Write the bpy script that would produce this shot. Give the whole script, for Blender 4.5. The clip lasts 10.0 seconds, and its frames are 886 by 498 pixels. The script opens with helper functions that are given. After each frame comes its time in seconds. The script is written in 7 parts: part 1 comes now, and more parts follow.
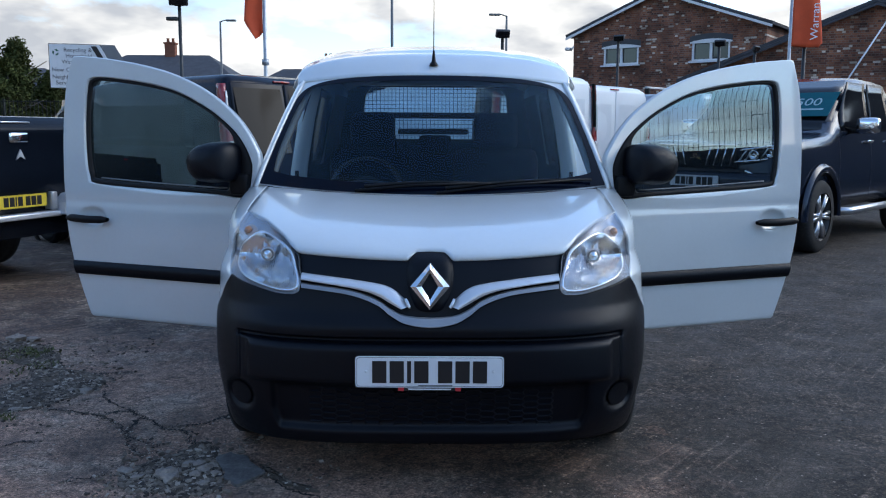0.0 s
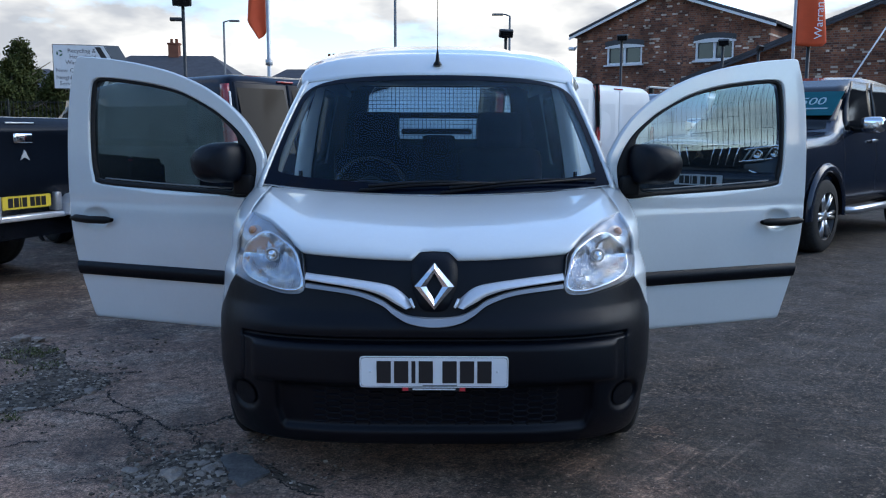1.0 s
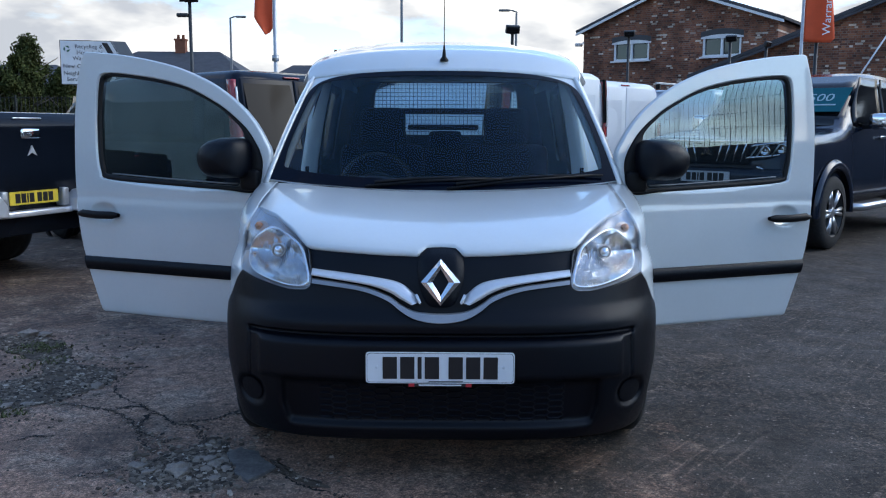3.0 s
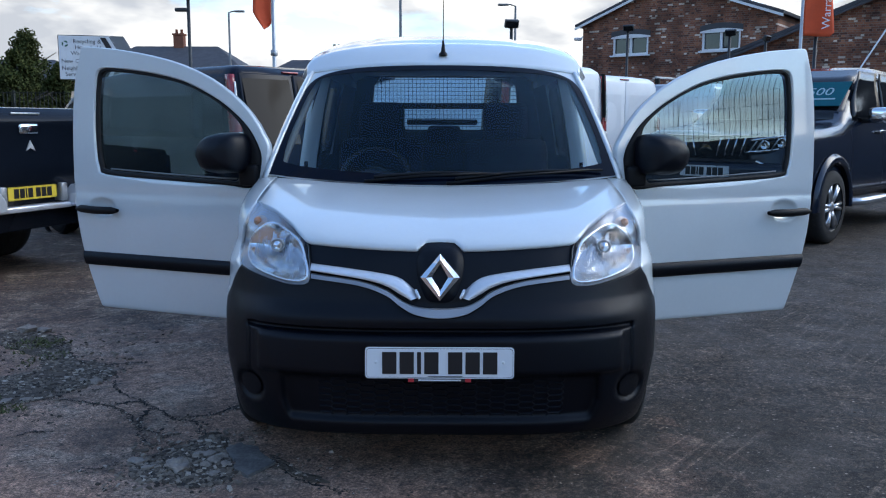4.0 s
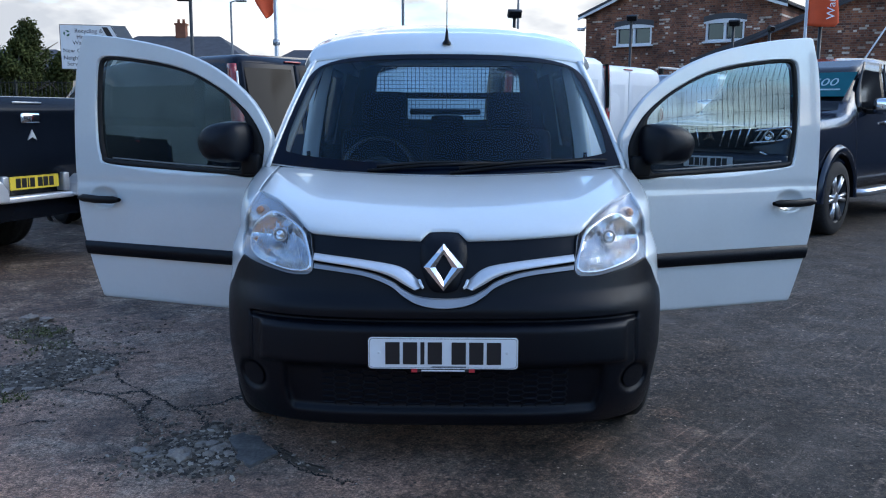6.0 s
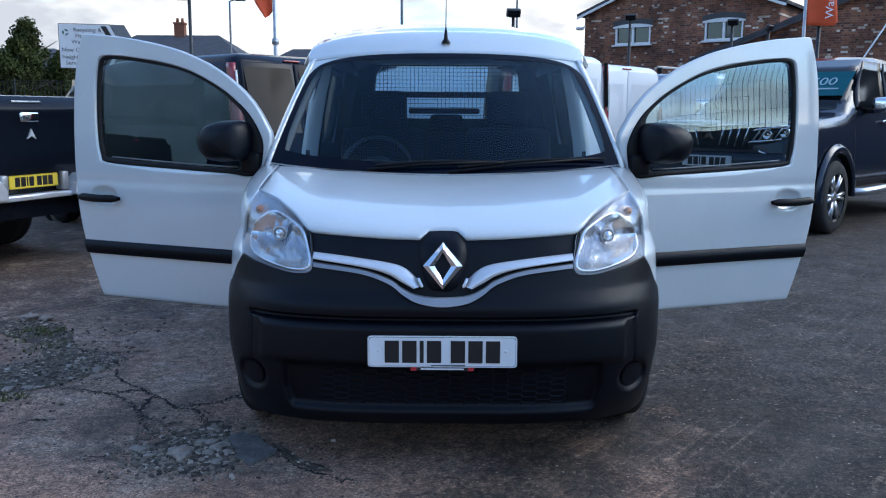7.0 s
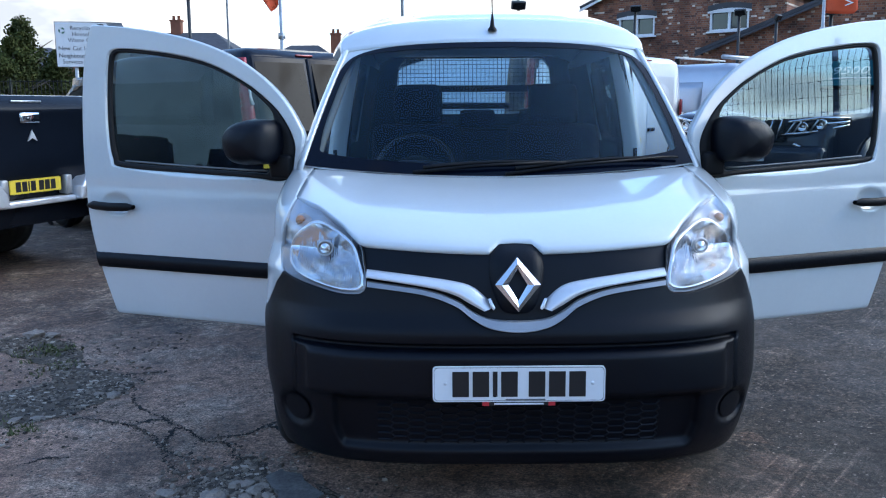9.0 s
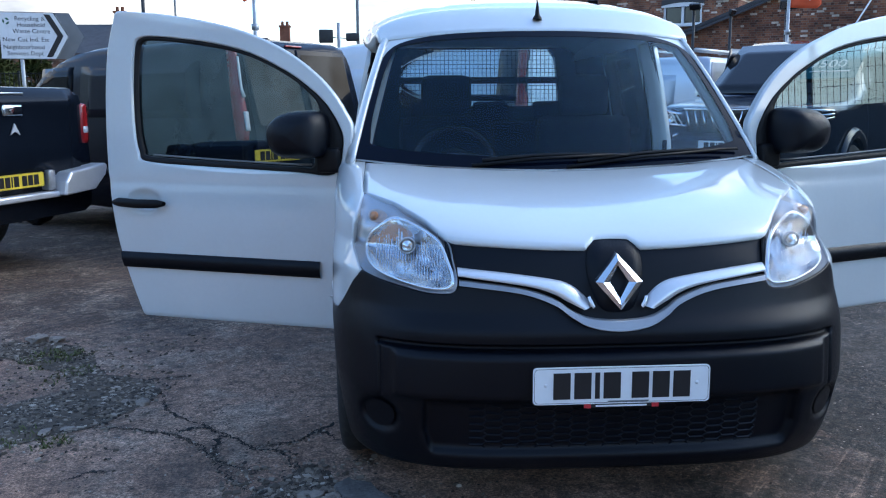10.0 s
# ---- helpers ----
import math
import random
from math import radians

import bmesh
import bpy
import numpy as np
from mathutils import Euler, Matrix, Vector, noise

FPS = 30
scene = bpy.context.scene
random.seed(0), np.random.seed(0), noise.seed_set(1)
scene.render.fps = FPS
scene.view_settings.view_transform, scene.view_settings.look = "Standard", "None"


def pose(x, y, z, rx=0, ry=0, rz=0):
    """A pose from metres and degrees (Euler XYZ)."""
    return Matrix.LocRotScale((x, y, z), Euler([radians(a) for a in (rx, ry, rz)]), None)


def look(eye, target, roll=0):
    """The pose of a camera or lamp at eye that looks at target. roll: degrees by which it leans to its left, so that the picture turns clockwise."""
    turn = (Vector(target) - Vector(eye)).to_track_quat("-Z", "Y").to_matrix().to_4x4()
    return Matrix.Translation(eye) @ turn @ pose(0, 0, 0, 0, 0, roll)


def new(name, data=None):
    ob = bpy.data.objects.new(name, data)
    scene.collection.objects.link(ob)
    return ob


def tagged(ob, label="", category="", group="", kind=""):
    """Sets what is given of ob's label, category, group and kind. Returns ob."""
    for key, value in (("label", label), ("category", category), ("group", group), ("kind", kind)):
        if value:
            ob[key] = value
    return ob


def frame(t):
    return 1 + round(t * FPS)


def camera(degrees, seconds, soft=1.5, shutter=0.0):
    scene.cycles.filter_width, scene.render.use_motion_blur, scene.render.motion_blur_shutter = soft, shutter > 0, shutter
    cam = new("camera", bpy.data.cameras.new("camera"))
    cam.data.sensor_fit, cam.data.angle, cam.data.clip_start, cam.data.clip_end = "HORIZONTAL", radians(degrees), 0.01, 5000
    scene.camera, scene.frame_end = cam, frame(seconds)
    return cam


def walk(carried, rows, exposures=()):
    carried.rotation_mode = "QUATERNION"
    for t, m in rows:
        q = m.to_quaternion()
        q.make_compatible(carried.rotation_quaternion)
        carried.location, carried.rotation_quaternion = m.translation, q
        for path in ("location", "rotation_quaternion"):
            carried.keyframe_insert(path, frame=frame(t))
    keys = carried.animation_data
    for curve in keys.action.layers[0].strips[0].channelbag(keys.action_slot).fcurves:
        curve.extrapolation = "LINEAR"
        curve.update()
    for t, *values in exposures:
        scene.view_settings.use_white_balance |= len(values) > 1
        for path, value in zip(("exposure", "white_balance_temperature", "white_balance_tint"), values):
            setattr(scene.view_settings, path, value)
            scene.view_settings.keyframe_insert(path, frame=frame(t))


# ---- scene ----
cam = camera(54.8, 10.0, 1.12)
PATH = [
    (0, (0.03, 3.061, 1.329), (0.04, 5.042, 1.059), 0.3),
    (0.5, (0.029, 3.063, 1.328), (0.042, 5.045, 1.059), 0.3),
    (1, (0.027, 3.064, 1.328), (0.029, 5.045, 1.058), 0.2),
    (1.5, (0.03, 3.063, 1.329), (0.03, 5.045, 1.059), 0.2),
    (2, (0.029, 3.062, 1.329), (0.025, 5.043, 1.057), 0.2),
    (2.5, (0.026, 3.066, 1.326), (0.014, 5.047, 1.052), 0.3),
    (4, (0.025, 3.073, 1.326), (0.015, 5.052, 1.035), 0.2),
    (4.5, (0.021, 3.082, 1.323), (0.015, 5.06, 1.029), 0.3),
    (5, (0.024, 3.086, 1.322), (0.012, 5.064, 1.022), 0.3),
    (5.5, (0.02, 3.094, 1.32), (0.005, 5.07, 1.012), 0.3),
    (7, (0.018, 3.084, 1.319), (0.006, 5.059, 1.005), 0.3),
    (7.5, (0.001, 3.088, 1.319), (-0.006, 5.063, 1.004), 0.4),
    (8, (-0.057, 3.127, 1.311), (-0.055, 5.102, 0.993), 0.3),
    (8.5, (-0.134, 3.323, 1.298), (-0.123, 5.297, 0.976), 0.2),
    (9, (-0.216, 3.489, 1.32), (-0.224, 5.462, 0.995), -0.4),
    (9.5, (-0.376, 3.536, 1.314), (-0.308, 5.504, 0.961), 1.5),
    (10, (-0.654, 3.623, 1.312), (-0.539, 5.59, 0.972), -0.4),
]
walk(cam, [(t, look(eye, target, roll)) for t, eye, target, roll in PATH],
     [(0.0, 0.12, 7030, 11), (5.5, 0.30, 6970, 11), (7.5, 0.38, 6890, 11), (8.3, 0.40, 6850, 11), (9.0, 0.68, 6860, 10), (9.5, 0.69, 6880, 10), (10.0, 0.56, 6860, 10)])

# ---- sky, sun, exposure ----
SUN_EL, SUN_AZ = radians(35), radians(78)
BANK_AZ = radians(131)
world = bpy.data.worlds.new("sky")
scene.world = world
world.use_nodes = True
wn, wl = world.node_tree.nodes, world.node_tree.links
wn.clear()
w_out, w_bg = wn.new("ShaderNodeOutputWorld"), wn.new("ShaderNodeBackground")
w_sky = wn.new("ShaderNodeTexSky")
w_sky.sky_type, w_sky.sun_disc = "NISHITA", False
w_sky.sun_elevation, w_sky.sun_rotation = SUN_EL, SUN_AZ
w_co = wn.new("ShaderNodeTexCoord")
w_map = wn.new("ShaderNodeMapping")
w_map.inputs["Scale"].default_value = (1.0, 1.0, 2.6)
w_n1 = wn.new("ShaderNodeTexNoise")
w_n1.inputs["Scale"].default_value, w_n1.inputs["Detail"].default_value, w_n1.inputs["Roughness"].default_value = 3.2, 7.0, 0.55
w_ramp = wn.new("ShaderNodeValToRGB")
w_ramp.color_ramp.elements[0].position, w_ramp.color_ramp.elements[1].position = 0.40, 0.50
w_n2 = wn.new("ShaderNodeTexNoise")
w_n2.inputs["Scale"].default_value, w_n2.inputs["Detail"].default_value = 5.0, 5.0
w_shade = wn.new("ShaderNodeValToRGB")
w_shade.color_ramp.elements[0].position, w_shade.color_ramp.elements[1].position = 0.39, 0.57
w_shade.color_ramp.elements[0].color = (0.40, 0.45, 0.53, 1)
w_shade.color_ramp.elements[1].color = (0.95, 0.985, 1.0, 1)
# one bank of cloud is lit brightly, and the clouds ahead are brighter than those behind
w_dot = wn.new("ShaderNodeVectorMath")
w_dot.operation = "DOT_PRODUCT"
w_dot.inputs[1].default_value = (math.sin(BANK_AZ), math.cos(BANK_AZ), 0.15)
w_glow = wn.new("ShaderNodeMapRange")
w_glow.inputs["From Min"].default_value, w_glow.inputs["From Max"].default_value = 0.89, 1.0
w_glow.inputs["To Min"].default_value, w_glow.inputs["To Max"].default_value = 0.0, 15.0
w_lit = wn.new("ShaderNodeVectorMath")
w_lit.operation = "SCALE"
w_cover = wn.new("ShaderNodeMath")
w_cover.operation = "MULTIPLY_ADD"
w_cover.inputs[1].default_value = 1.0
w_mix = wn.new("ShaderNodeMix")
w_mix.data_type = "RGBA"
wl.new(w_co.outputs["Generated"], w_map.inputs["Vector"])
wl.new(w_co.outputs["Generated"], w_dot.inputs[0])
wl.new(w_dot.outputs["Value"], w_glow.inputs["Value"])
wl.new(w_map.outputs["Vector"], w_n1.inputs["Vector"])
wl.new(w_map.outputs["Vector"], w_n2.inputs["Vector"])
# cloud banks lie low: they thin out overhead and away from the sun
w_thin = wn.new("ShaderNodeVectorMath")
w_thin.operation = "DOT_PRODUCT"
w_thin.inputs[1].default_value = (0.0, 0.0, 1.0)
wl.new(w_co.outputs["Generated"], w_thin.inputs[0])
w_high = wn.new("ShaderNodeMapRange")
w_high.inputs["From Min"].default_value, w_high.inputs["From Max"].default_value = 0.17, 0.52
w_high.inputs["To Min"].default_value, w_high.inputs["To Max"].default_value = 0.0, -0.24
wl.new(w_thin.outputs["Value"], w_high.inputs["Value"])
wl.new(w_high.outputs["Result"], w_cover.inputs[0])
w_less = wn.new("ShaderNodeMath")
w_less.operation = "SUBTRACT"
w_less.inputs[1].default_value = -0.02
wl.new(w_n1.outputs["Fac"], w_less.inputs[0])
wl.new(w_less.outputs[0], w_cover.inputs[2])
# the lit bank breaks up into blue a little above the horizon
w_near = wn.new("ShaderNodeMapRange")
w_near.inputs["From Min"].default_value, w_near.inputs["From Max"].default_value = 0.86, 0.96
wl.new(w_dot.outputs["Value"], w_near.inputs["Value"])
w_rise = wn.new("ShaderNodeMapRange")
w_rise.inputs["From Min"].default_value, w_rise.inputs["From Max"].default_value = 0.04, 0.13
w_rise.inputs["To Min"].default_value, w_rise.inputs["To Max"].default_value = 0.0, 0.17
wl.new(w_thin.outputs["Value"], w_rise.inputs["Value"])
w_gap = wn.new("ShaderNodeMath")
w_gap.operation = "MULTIPLY"
wl.new(w_near.outputs["Result"], w_gap.inputs[0])
wl.new(w_rise.outputs["Result"], w_gap.inputs[1])
w_broken = wn.new("ShaderNodeMath")
w_broken.operation = "SUBTRACT"
wl.new(w_cover.outputs[0], w_broken.inputs[0])
wl.new(w_gap.outputs[0], w_broken.inputs[1])
wl.new(w_broken.outputs[0], w_ramp.inputs["Fac"])
wl.new(w_n2.outputs["Fac"], w_shade.inputs["Fac"])
wl.new(w_shade.outputs["Color"], w_lit.inputs[0])
w_fore = wn.new("ShaderNodeVectorMath")
w_fore.operation = "DOT_PRODUCT"
w_fore.inputs[1].default_value = (0.0, 1.0, 0.0)
wl.new(w_co.outputs["Generated"], w_fore.inputs[0])
w_base = wn.new("ShaderNodeMapRange")
w_base.inputs["From Min"].default_value, w_base.inputs["From Max"].default_value = -0.8, 0.9
w_base.inputs["To Min"].default_value, w_base.inputs["To Max"].default_value = 3.3, 8.5
wl.new(w_fore.outputs["Value"], w_base.inputs["Value"])
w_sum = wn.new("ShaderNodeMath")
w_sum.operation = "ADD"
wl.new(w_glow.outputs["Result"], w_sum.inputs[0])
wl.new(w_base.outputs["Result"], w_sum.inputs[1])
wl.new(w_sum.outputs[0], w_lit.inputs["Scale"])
wl.new(w_ramp.outputs["Color"], w_mix.inputs["Factor"])
w_clear = wn.new("ShaderNodeVectorMath")
w_clear.operation = "MULTIPLY"
w_clear.inputs[1].default_value = (1.48, 1.88, 2.28)
wl.new(w_sky.outputs["Color"], w_clear.inputs[0])
wl.new(w_clear.outputs[0], w_mix.inputs[6])
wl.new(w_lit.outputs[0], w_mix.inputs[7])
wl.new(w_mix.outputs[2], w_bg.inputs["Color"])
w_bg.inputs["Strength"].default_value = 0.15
wl.new(w_bg.outputs["Background"], w_out.inputs["Surface"])

sun = new("sun", bpy.data.lights.new("sun", "SUN"))
sun.data.energy, sun.data.angle, sun.data.color = 0.5, radians(32), (1.0, 0.96, 0.90)
sun.matrix_world = look((math.sin(SUN_AZ) * 60, math.cos(SUN_AZ) * 60, 60 * math.tan(SUN_EL)), (0, 0, 0))


# ---- materials ----
def material(name, base, rough=0.5, metal=0.0, vary=0.12, size=6.0, bump=0.0, fine=60.0, coat=0.0, dirt=None, dirt_amount=0.0, emit=0.0, spec=0.5):
    """A surface with two scales of variation: broad patches and fine grain, and an optional layer of dirt."""
    m = bpy.data.materials.new(name)
    m.use_nodes = True
    n, l = m.node_tree.nodes, m.node_tree.links
    b = n["Principled BSDF"]
    co = n.new("ShaderNodeTexCoord")
    n1 = n.new("ShaderNodeTexNoise")
    n1.inputs["Scale"].default_value, n1.inputs["Detail"].default_value = size, 5
    n2 = n.new("ShaderNodeTexNoise")
    n2.inputs["Scale"].default_value, n2.inputs["Detail"].default_value = fine, 4
    l.new(co.outputs["Object"], n1.inputs["Vector"])
    l.new(co.outputs["Object"], n2.inputs["Vector"])
    add = n.new("ShaderNodeMath")
    add.operation = "MULTIPLY_ADD"
    add.inputs[1].default_value = 0.5
    l.new(n2.outputs["Fac"], add.inputs[0])
    l.new(n1.outputs["Fac"], add.inputs[2])
    ramp = n.new("ShaderNodeValToRGB")
    lo, hi = [max(0.0, c * (1 - vary)) for c in base], [min(1.0, c * (1 + vary)) for c in base]
    ramp.color_ramp.elements[0].position, ramp.color_ramp.elements[1].position = 0.5, 1.0
    ramp.color_ramp.elements[0].color, ramp.color_ramp.elements[1].color = (*lo, 1), (*hi, 1)
    l.new(add.outputs[0], ramp.inputs["Fac"])
    col = ramp.outputs["Color"]
    if dirt:
        n3 = n.new("ShaderNodeTexNoise")
        n3.inputs["Scale"].default_value, n3.inputs["Detail"].default_value, n3.inputs["Roughness"].default_value = size * 1.7, 8, 0.65
        l.new(co.outputs["Object"], n3.inputs["Vector"])
        r3 = n.new("ShaderNodeValToRGB")
        r3.color_ramp.elements[0].position, r3.color_ramp.elements[1].position = 0.48, 0.72
        r3.color_ramp.elements[1].color = (dirt_amount, dirt_amount, dirt_amount, 1)
        l.new(n3.outputs["Fac"], r3.inputs["Fac"])
        mix = n.new("ShaderNodeMix")
        mix.data_type = "RGBA"
        l.new(r3.outputs["Color"], mix.inputs["Factor"])
        l.new(col, mix.inputs[6])
        mix.inputs[7].default_value = (*dirt, 1)
        col = mix.outputs[2]
    l.new(col, b.inputs["Base Color"])
    b.inputs["Roughness"].default_value, b.inputs["Metallic"].default_value = rough, metal
    b.inputs["Coat Weight"].default_value, b.inputs["Coat Roughness"].default_value = coat, 0.04
    b.inputs["Specular IOR Level"].default_value = spec
    if bump:
        bp = n.new("ShaderNodeBump")
        bp.inputs["Strength"].default_value, bp.inputs["Distance"].default_value = bump, 0.004
        l.new(n2.outputs["Fac"], bp.inputs["Height"])
        l.new(bp.outputs["Normal"], b.inputs["Normal"])
    if emit:
        l.new(col, b.inputs["Emission Color"])
        b.inputs["Emission Strength"].default_value = emit
    return m


def glass(name, tint=(0.9, 0.95, 0.93), ior=1.5, rough=0.0, sheen=(1.0, 1.0, 1.0)):
    """Thin clear pane: it lets light through and reflects by Fresnel."""
    m = bpy.data.materials.new(name)
    m.use_nodes = True
    n, l = m.node_tree.nodes, m.node_tree.links
    n.clear()
    out, mix, tr, gl, fr = (n.new(k) for k in ("ShaderNodeOutputMaterial", "ShaderNodeMixShader", "ShaderNodeBsdfTransparent", "ShaderNodeBsdfGlossy", "ShaderNodeFresnel"))
    tr.inputs["Color"].default_value = (*tint, 1)
    gl.inputs["Roughness"].default_value = rough
    gl.inputs["Color"].default_value = (*sheen, 1)
    fr.inputs["IOR"].default_value = ior
    l.new(fr.outputs[0], mix.inputs[0])
    l.new(tr.outputs[0], mix.inputs[1])
    l.new(gl.outputs[0], mix.inputs[2])
    l.new(mix.outputs[0], out.inputs["Surface"])
    return m


WHITE = material("white_paint", (0.61, 0.645, 0.65), 0.30, 0, 0.03, 3, coat=1.0, dirt=(0.60, 0.60, 0.59), dirt_amount=0.10)
WHITE.node_tree.nodes["Principled BSDF"].inputs["Coat IOR"].default_value = 1.95
BLACK_PLASTIC = material("black_bumper_plastic", (0.0022, 0.0033, 0.0064), 0.36, 0, 0.15, 5, bump=0.2, fine=900, dirt=(0.008, 0.010, 0.013), dirt_amount=0.2, spec=0.20)
GRILLE_BLACK = material("grille_black", (0.004, 0.005, 0.009), 0.36, 0, 0.15, 8, spec=0.35)
DARK_TRIM = material("dark_trim", (0.005, 0.005, 0.006), 0.45, 0, 0.2, 8, bump=0.1, fine=400, spec=0.18)
GLOSS_BLACK = material("gloss_black", (0.005, 0.006, 0.008), 0.14, 0, 0.1, 8, spec=0.35)
RUBBER = material("rubber", (0.009, 0.009, 0.010), 0.6, 0, 0.2, 20, spec=0.25)
FRIT = material("black_glass_border", (0.002, 0.004, 0.010), 0.10, 0, 0.1, 8, spec=0.14)
CHROME = material("chrome", (0.86, 0.87, 0.88), 0.10, 1.0, 0.03, 12)
SATIN = material("satin_silver", (0.62, 0.63, 0.65), 0.30, 0.85, 0.05, 12)
TRIM_SILVER = material("satin_trim_silver", (0.74, 0.75, 0.77), 0.28, 0.55, 0.04, 12)
TRIM_SATIN = material("dull_trim_silver", (0.33, 0.335, 0.35), 0.34, 0.55, 0.05, 12)
INDICATOR = material("indicator_dish", (0.52, 0.43, 0.38), 0.3, 0.2, 0.2, 30, coat=0.4)
REFLECTOR = material("reflector", (0.78, 0.79, 0.80), 0.07, 1.0, 0.05, 40, bump=0.35, fine=70)
LAMP_GREY = material("lamp_housing_grey", (0.52, 0.53, 0.55), 0.18, 0.45, 0.06, 20)
RIM_WHITE = material("bright_lamp_rim", (0.90, 0.91, 0.93), 0.22, 0.8, 0.03, 12, coat=0.5)
CLEAR = glass("clear_lens", (0.97, 0.98, 0.99), 1.24)
SCREEN = glass("windscreen_glass", (0.74, 0.87, 0.91), 1.42, sheen=(0.58, 0.84, 1.0))
SIDE_GLASS = glass("side_glass", (0.46, 0.53, 0.54), 2.2, sheen=(0.64, 0.90, 1.0))
REAR_GLASS = glass("rear_glass", (0.82, 0.93, 0.97), 1.45)
AMBER = material("amber_lens", (0.55, 0.24, 0.10), 0.3, 0, 0.1, 20)
RED_LENS = material("red_lens", (0.30, 0.014, 0.016), 0.16, 0, 0.25, 30, coat=0.6)
CLEAR_LENS = material("pale_lens", (0.72, 0.72, 0.74), 0.12, 0.3, 0.2, 50, coat=0.7)
VAN_GLASS = material("dark_van_glass", (0.003, 0.004, 0.006), 0.06, 0, 0.1, 8, spec=0.10)
WINDOW_BLACK = material("dark_privacy_glass", (0.006, 0.007, 0.009), 0.03, 0, 0.1, 8, spec=0.5)
LENS_WHITE = material("clear_lamp_lens", (0.70, 0.69, 0.68), 0.2, 0, 0.15, 60, coat=0.4)
PLATE_WHITE = material("plate_white", (0.78, 0.79, 0.80), 0.35, 0, 0.03, 10)
CARD_WHITE = material("faded_card_print", (0.30, 0.44, 0.47), 0.6, 0, 0.1, 10)
PLATE_YELLOW = material("plate_yellow", (0.80, 0.58, 0.06), 0.35, 0, 0.04, 10)
INK = material("black_ink", (0.012, 0.012, 0.014), 0.4, 0, 0.1, 10)
RED_INK = material("red_ink", (0.55, 0.03, 0.04), 0.4, 0, 0.1, 10)
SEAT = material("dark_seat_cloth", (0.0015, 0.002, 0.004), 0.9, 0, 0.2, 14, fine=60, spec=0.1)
# dark cabin plastic; also colours the sheets that darken the load space
INTERIOR = material("dark_plastic_and_shade", (0.003, 0.0045, 0.009), 0.7, 0, 0.15, 8, bump=0.2, fine=500, spec=0.25)
PALE_TRIM = material("grey_interior_trim", (0.42, 0.43, 0.42), 0.8, 0, 0.1, 6)
TYRE = material("tyre_rubber", (0.016, 0.016, 0.016), 0.8, 0, 0.3, 25, dirt=(0.07, 0.065, 0.06), dirt_amount=0.4)
ALLOY = material("alloy_wheel", (0.62, 0.63, 0.65), 0.28, 0.9, 0.08, 20)
GREY_PAINT = material("dark_grey_paint", (0.006, 0.009, 0.015), 0.18, 0.0, 0.12, 4, coat=0.0, spec=0.12)
DARK_GLOSS = material("dark_gloss_paint", (0.005, 0.008, 0.016), 0.20, 0.0, 0.12, 4, spec=0.16)
NAVY_PAINT = material("dark_navy_paint", (0.010, 0.0165, 0.032), 0.22, 0.2, 0.1, 4, coat=0.45, spec=0.3)
SILVER_PAINT = material("silver_paint", (0.42, 0.45, 0.50), 0.30, 0.6, 0.06, 5, coat=0.7)
WHITE_VAN = material("plain_white_paint", (0.74, 0.76, 0.78), 0.35, 0, 0.04, 3, coat=0.5)
STEEL_POST = material("dark_post_paint", (0.03, 0.033, 0.036), 0.5, 0.2, 0.2, 10)
GALV = material("galvanised_steel", (0.42, 0.43, 0.44), 0.45, 0.8, 0.15, 14)
ORANGE = material("orange_flag_cloth", (0.72, 0.09, 0.025), 0.75, 0, 0.08, 5)
SIGN_WHITE = material("sign_white", (0.72, 0.73, 0.74), 0.5, 0, 0.05, 4, dirt=(0.45, 0.45, 0.42), dirt_amount=0.3)
SIGN_GREY = material("sign_back_grey", (0.16, 0.17, 0.18), 0.6, 0.2, 0.1, 4)


# ---- mesh helpers ----
def part(name, bm, mat, parent=None, label="", smooth=True):
    """Links a bmesh as one mesh object, under its thing where one is given."""
    me = bpy.data.meshes.new(name)
    bm.normal_update()
    bm.to_mesh(me)
    bm.free()
    me.materials.append(mat)
    if smooth:
        for p in me.polygons:
            p.use_smooth = True
    ob = new(name, me)
    if parent is not None:
        ob.parent = parent
    if label:
        ob["label"] = label
    return ob


def thing(name, m, label, category, group="", kind=""):
    ob = new(name)
    ob.empty_display_size = 0.1
    ob.matrix_world = m
    return tagged(ob, label, category, group, kind)


def solid(ob, thickness, offset=-1.0, crisp=False):
    md = ob.modifiers.new("thickness", "SOLIDIFY")
    md.thickness, md.offset = thickness, offset
    if crisp:
        sp = ob.modifiers.new("crisp_edges", "EDGE_SPLIT")
        sp.use_edge_angle, sp.use_edge_sharp, sp.split_angle = True, False, radians(42)
    return ob


def rounded(ob, width, segments=2):
    md = ob.modifiers.new("edges", "BEVEL")
    md.width, md.segments, md.limit_method, md.angle_limit = width, segments, "ANGLE", radians(40)
    return ob


def sheet(rows, bm=None, close=False):
    """A quad sheet through rows of points of equal length."""
    bm = bm or bmesh.new()
    vs = [[bm.verts.new(p) for p in r] for r in rows]
    for a, b in zip(vs, vs[1:]):
        n = len(a)
        for i in range(n if close else n - 1):
            j = (i + 1) % n
            try:
                bm.faces.new((a[i], a[j], b[j], b[i]))
            except ValueError:
                pass
    return bm


def facing(bm, way):
    """Turns the sheet's faces so that they look along way on the whole."""
    bm.normal_update()
    total = Vector((0, 0, 0))
    for f in bm.faces:
        total += f.normal * f.calc_area()
    if total.dot(Vector(way)) < 0:
        bmesh.ops.reverse_faces(bm, faces=bm.faces)
    return bm


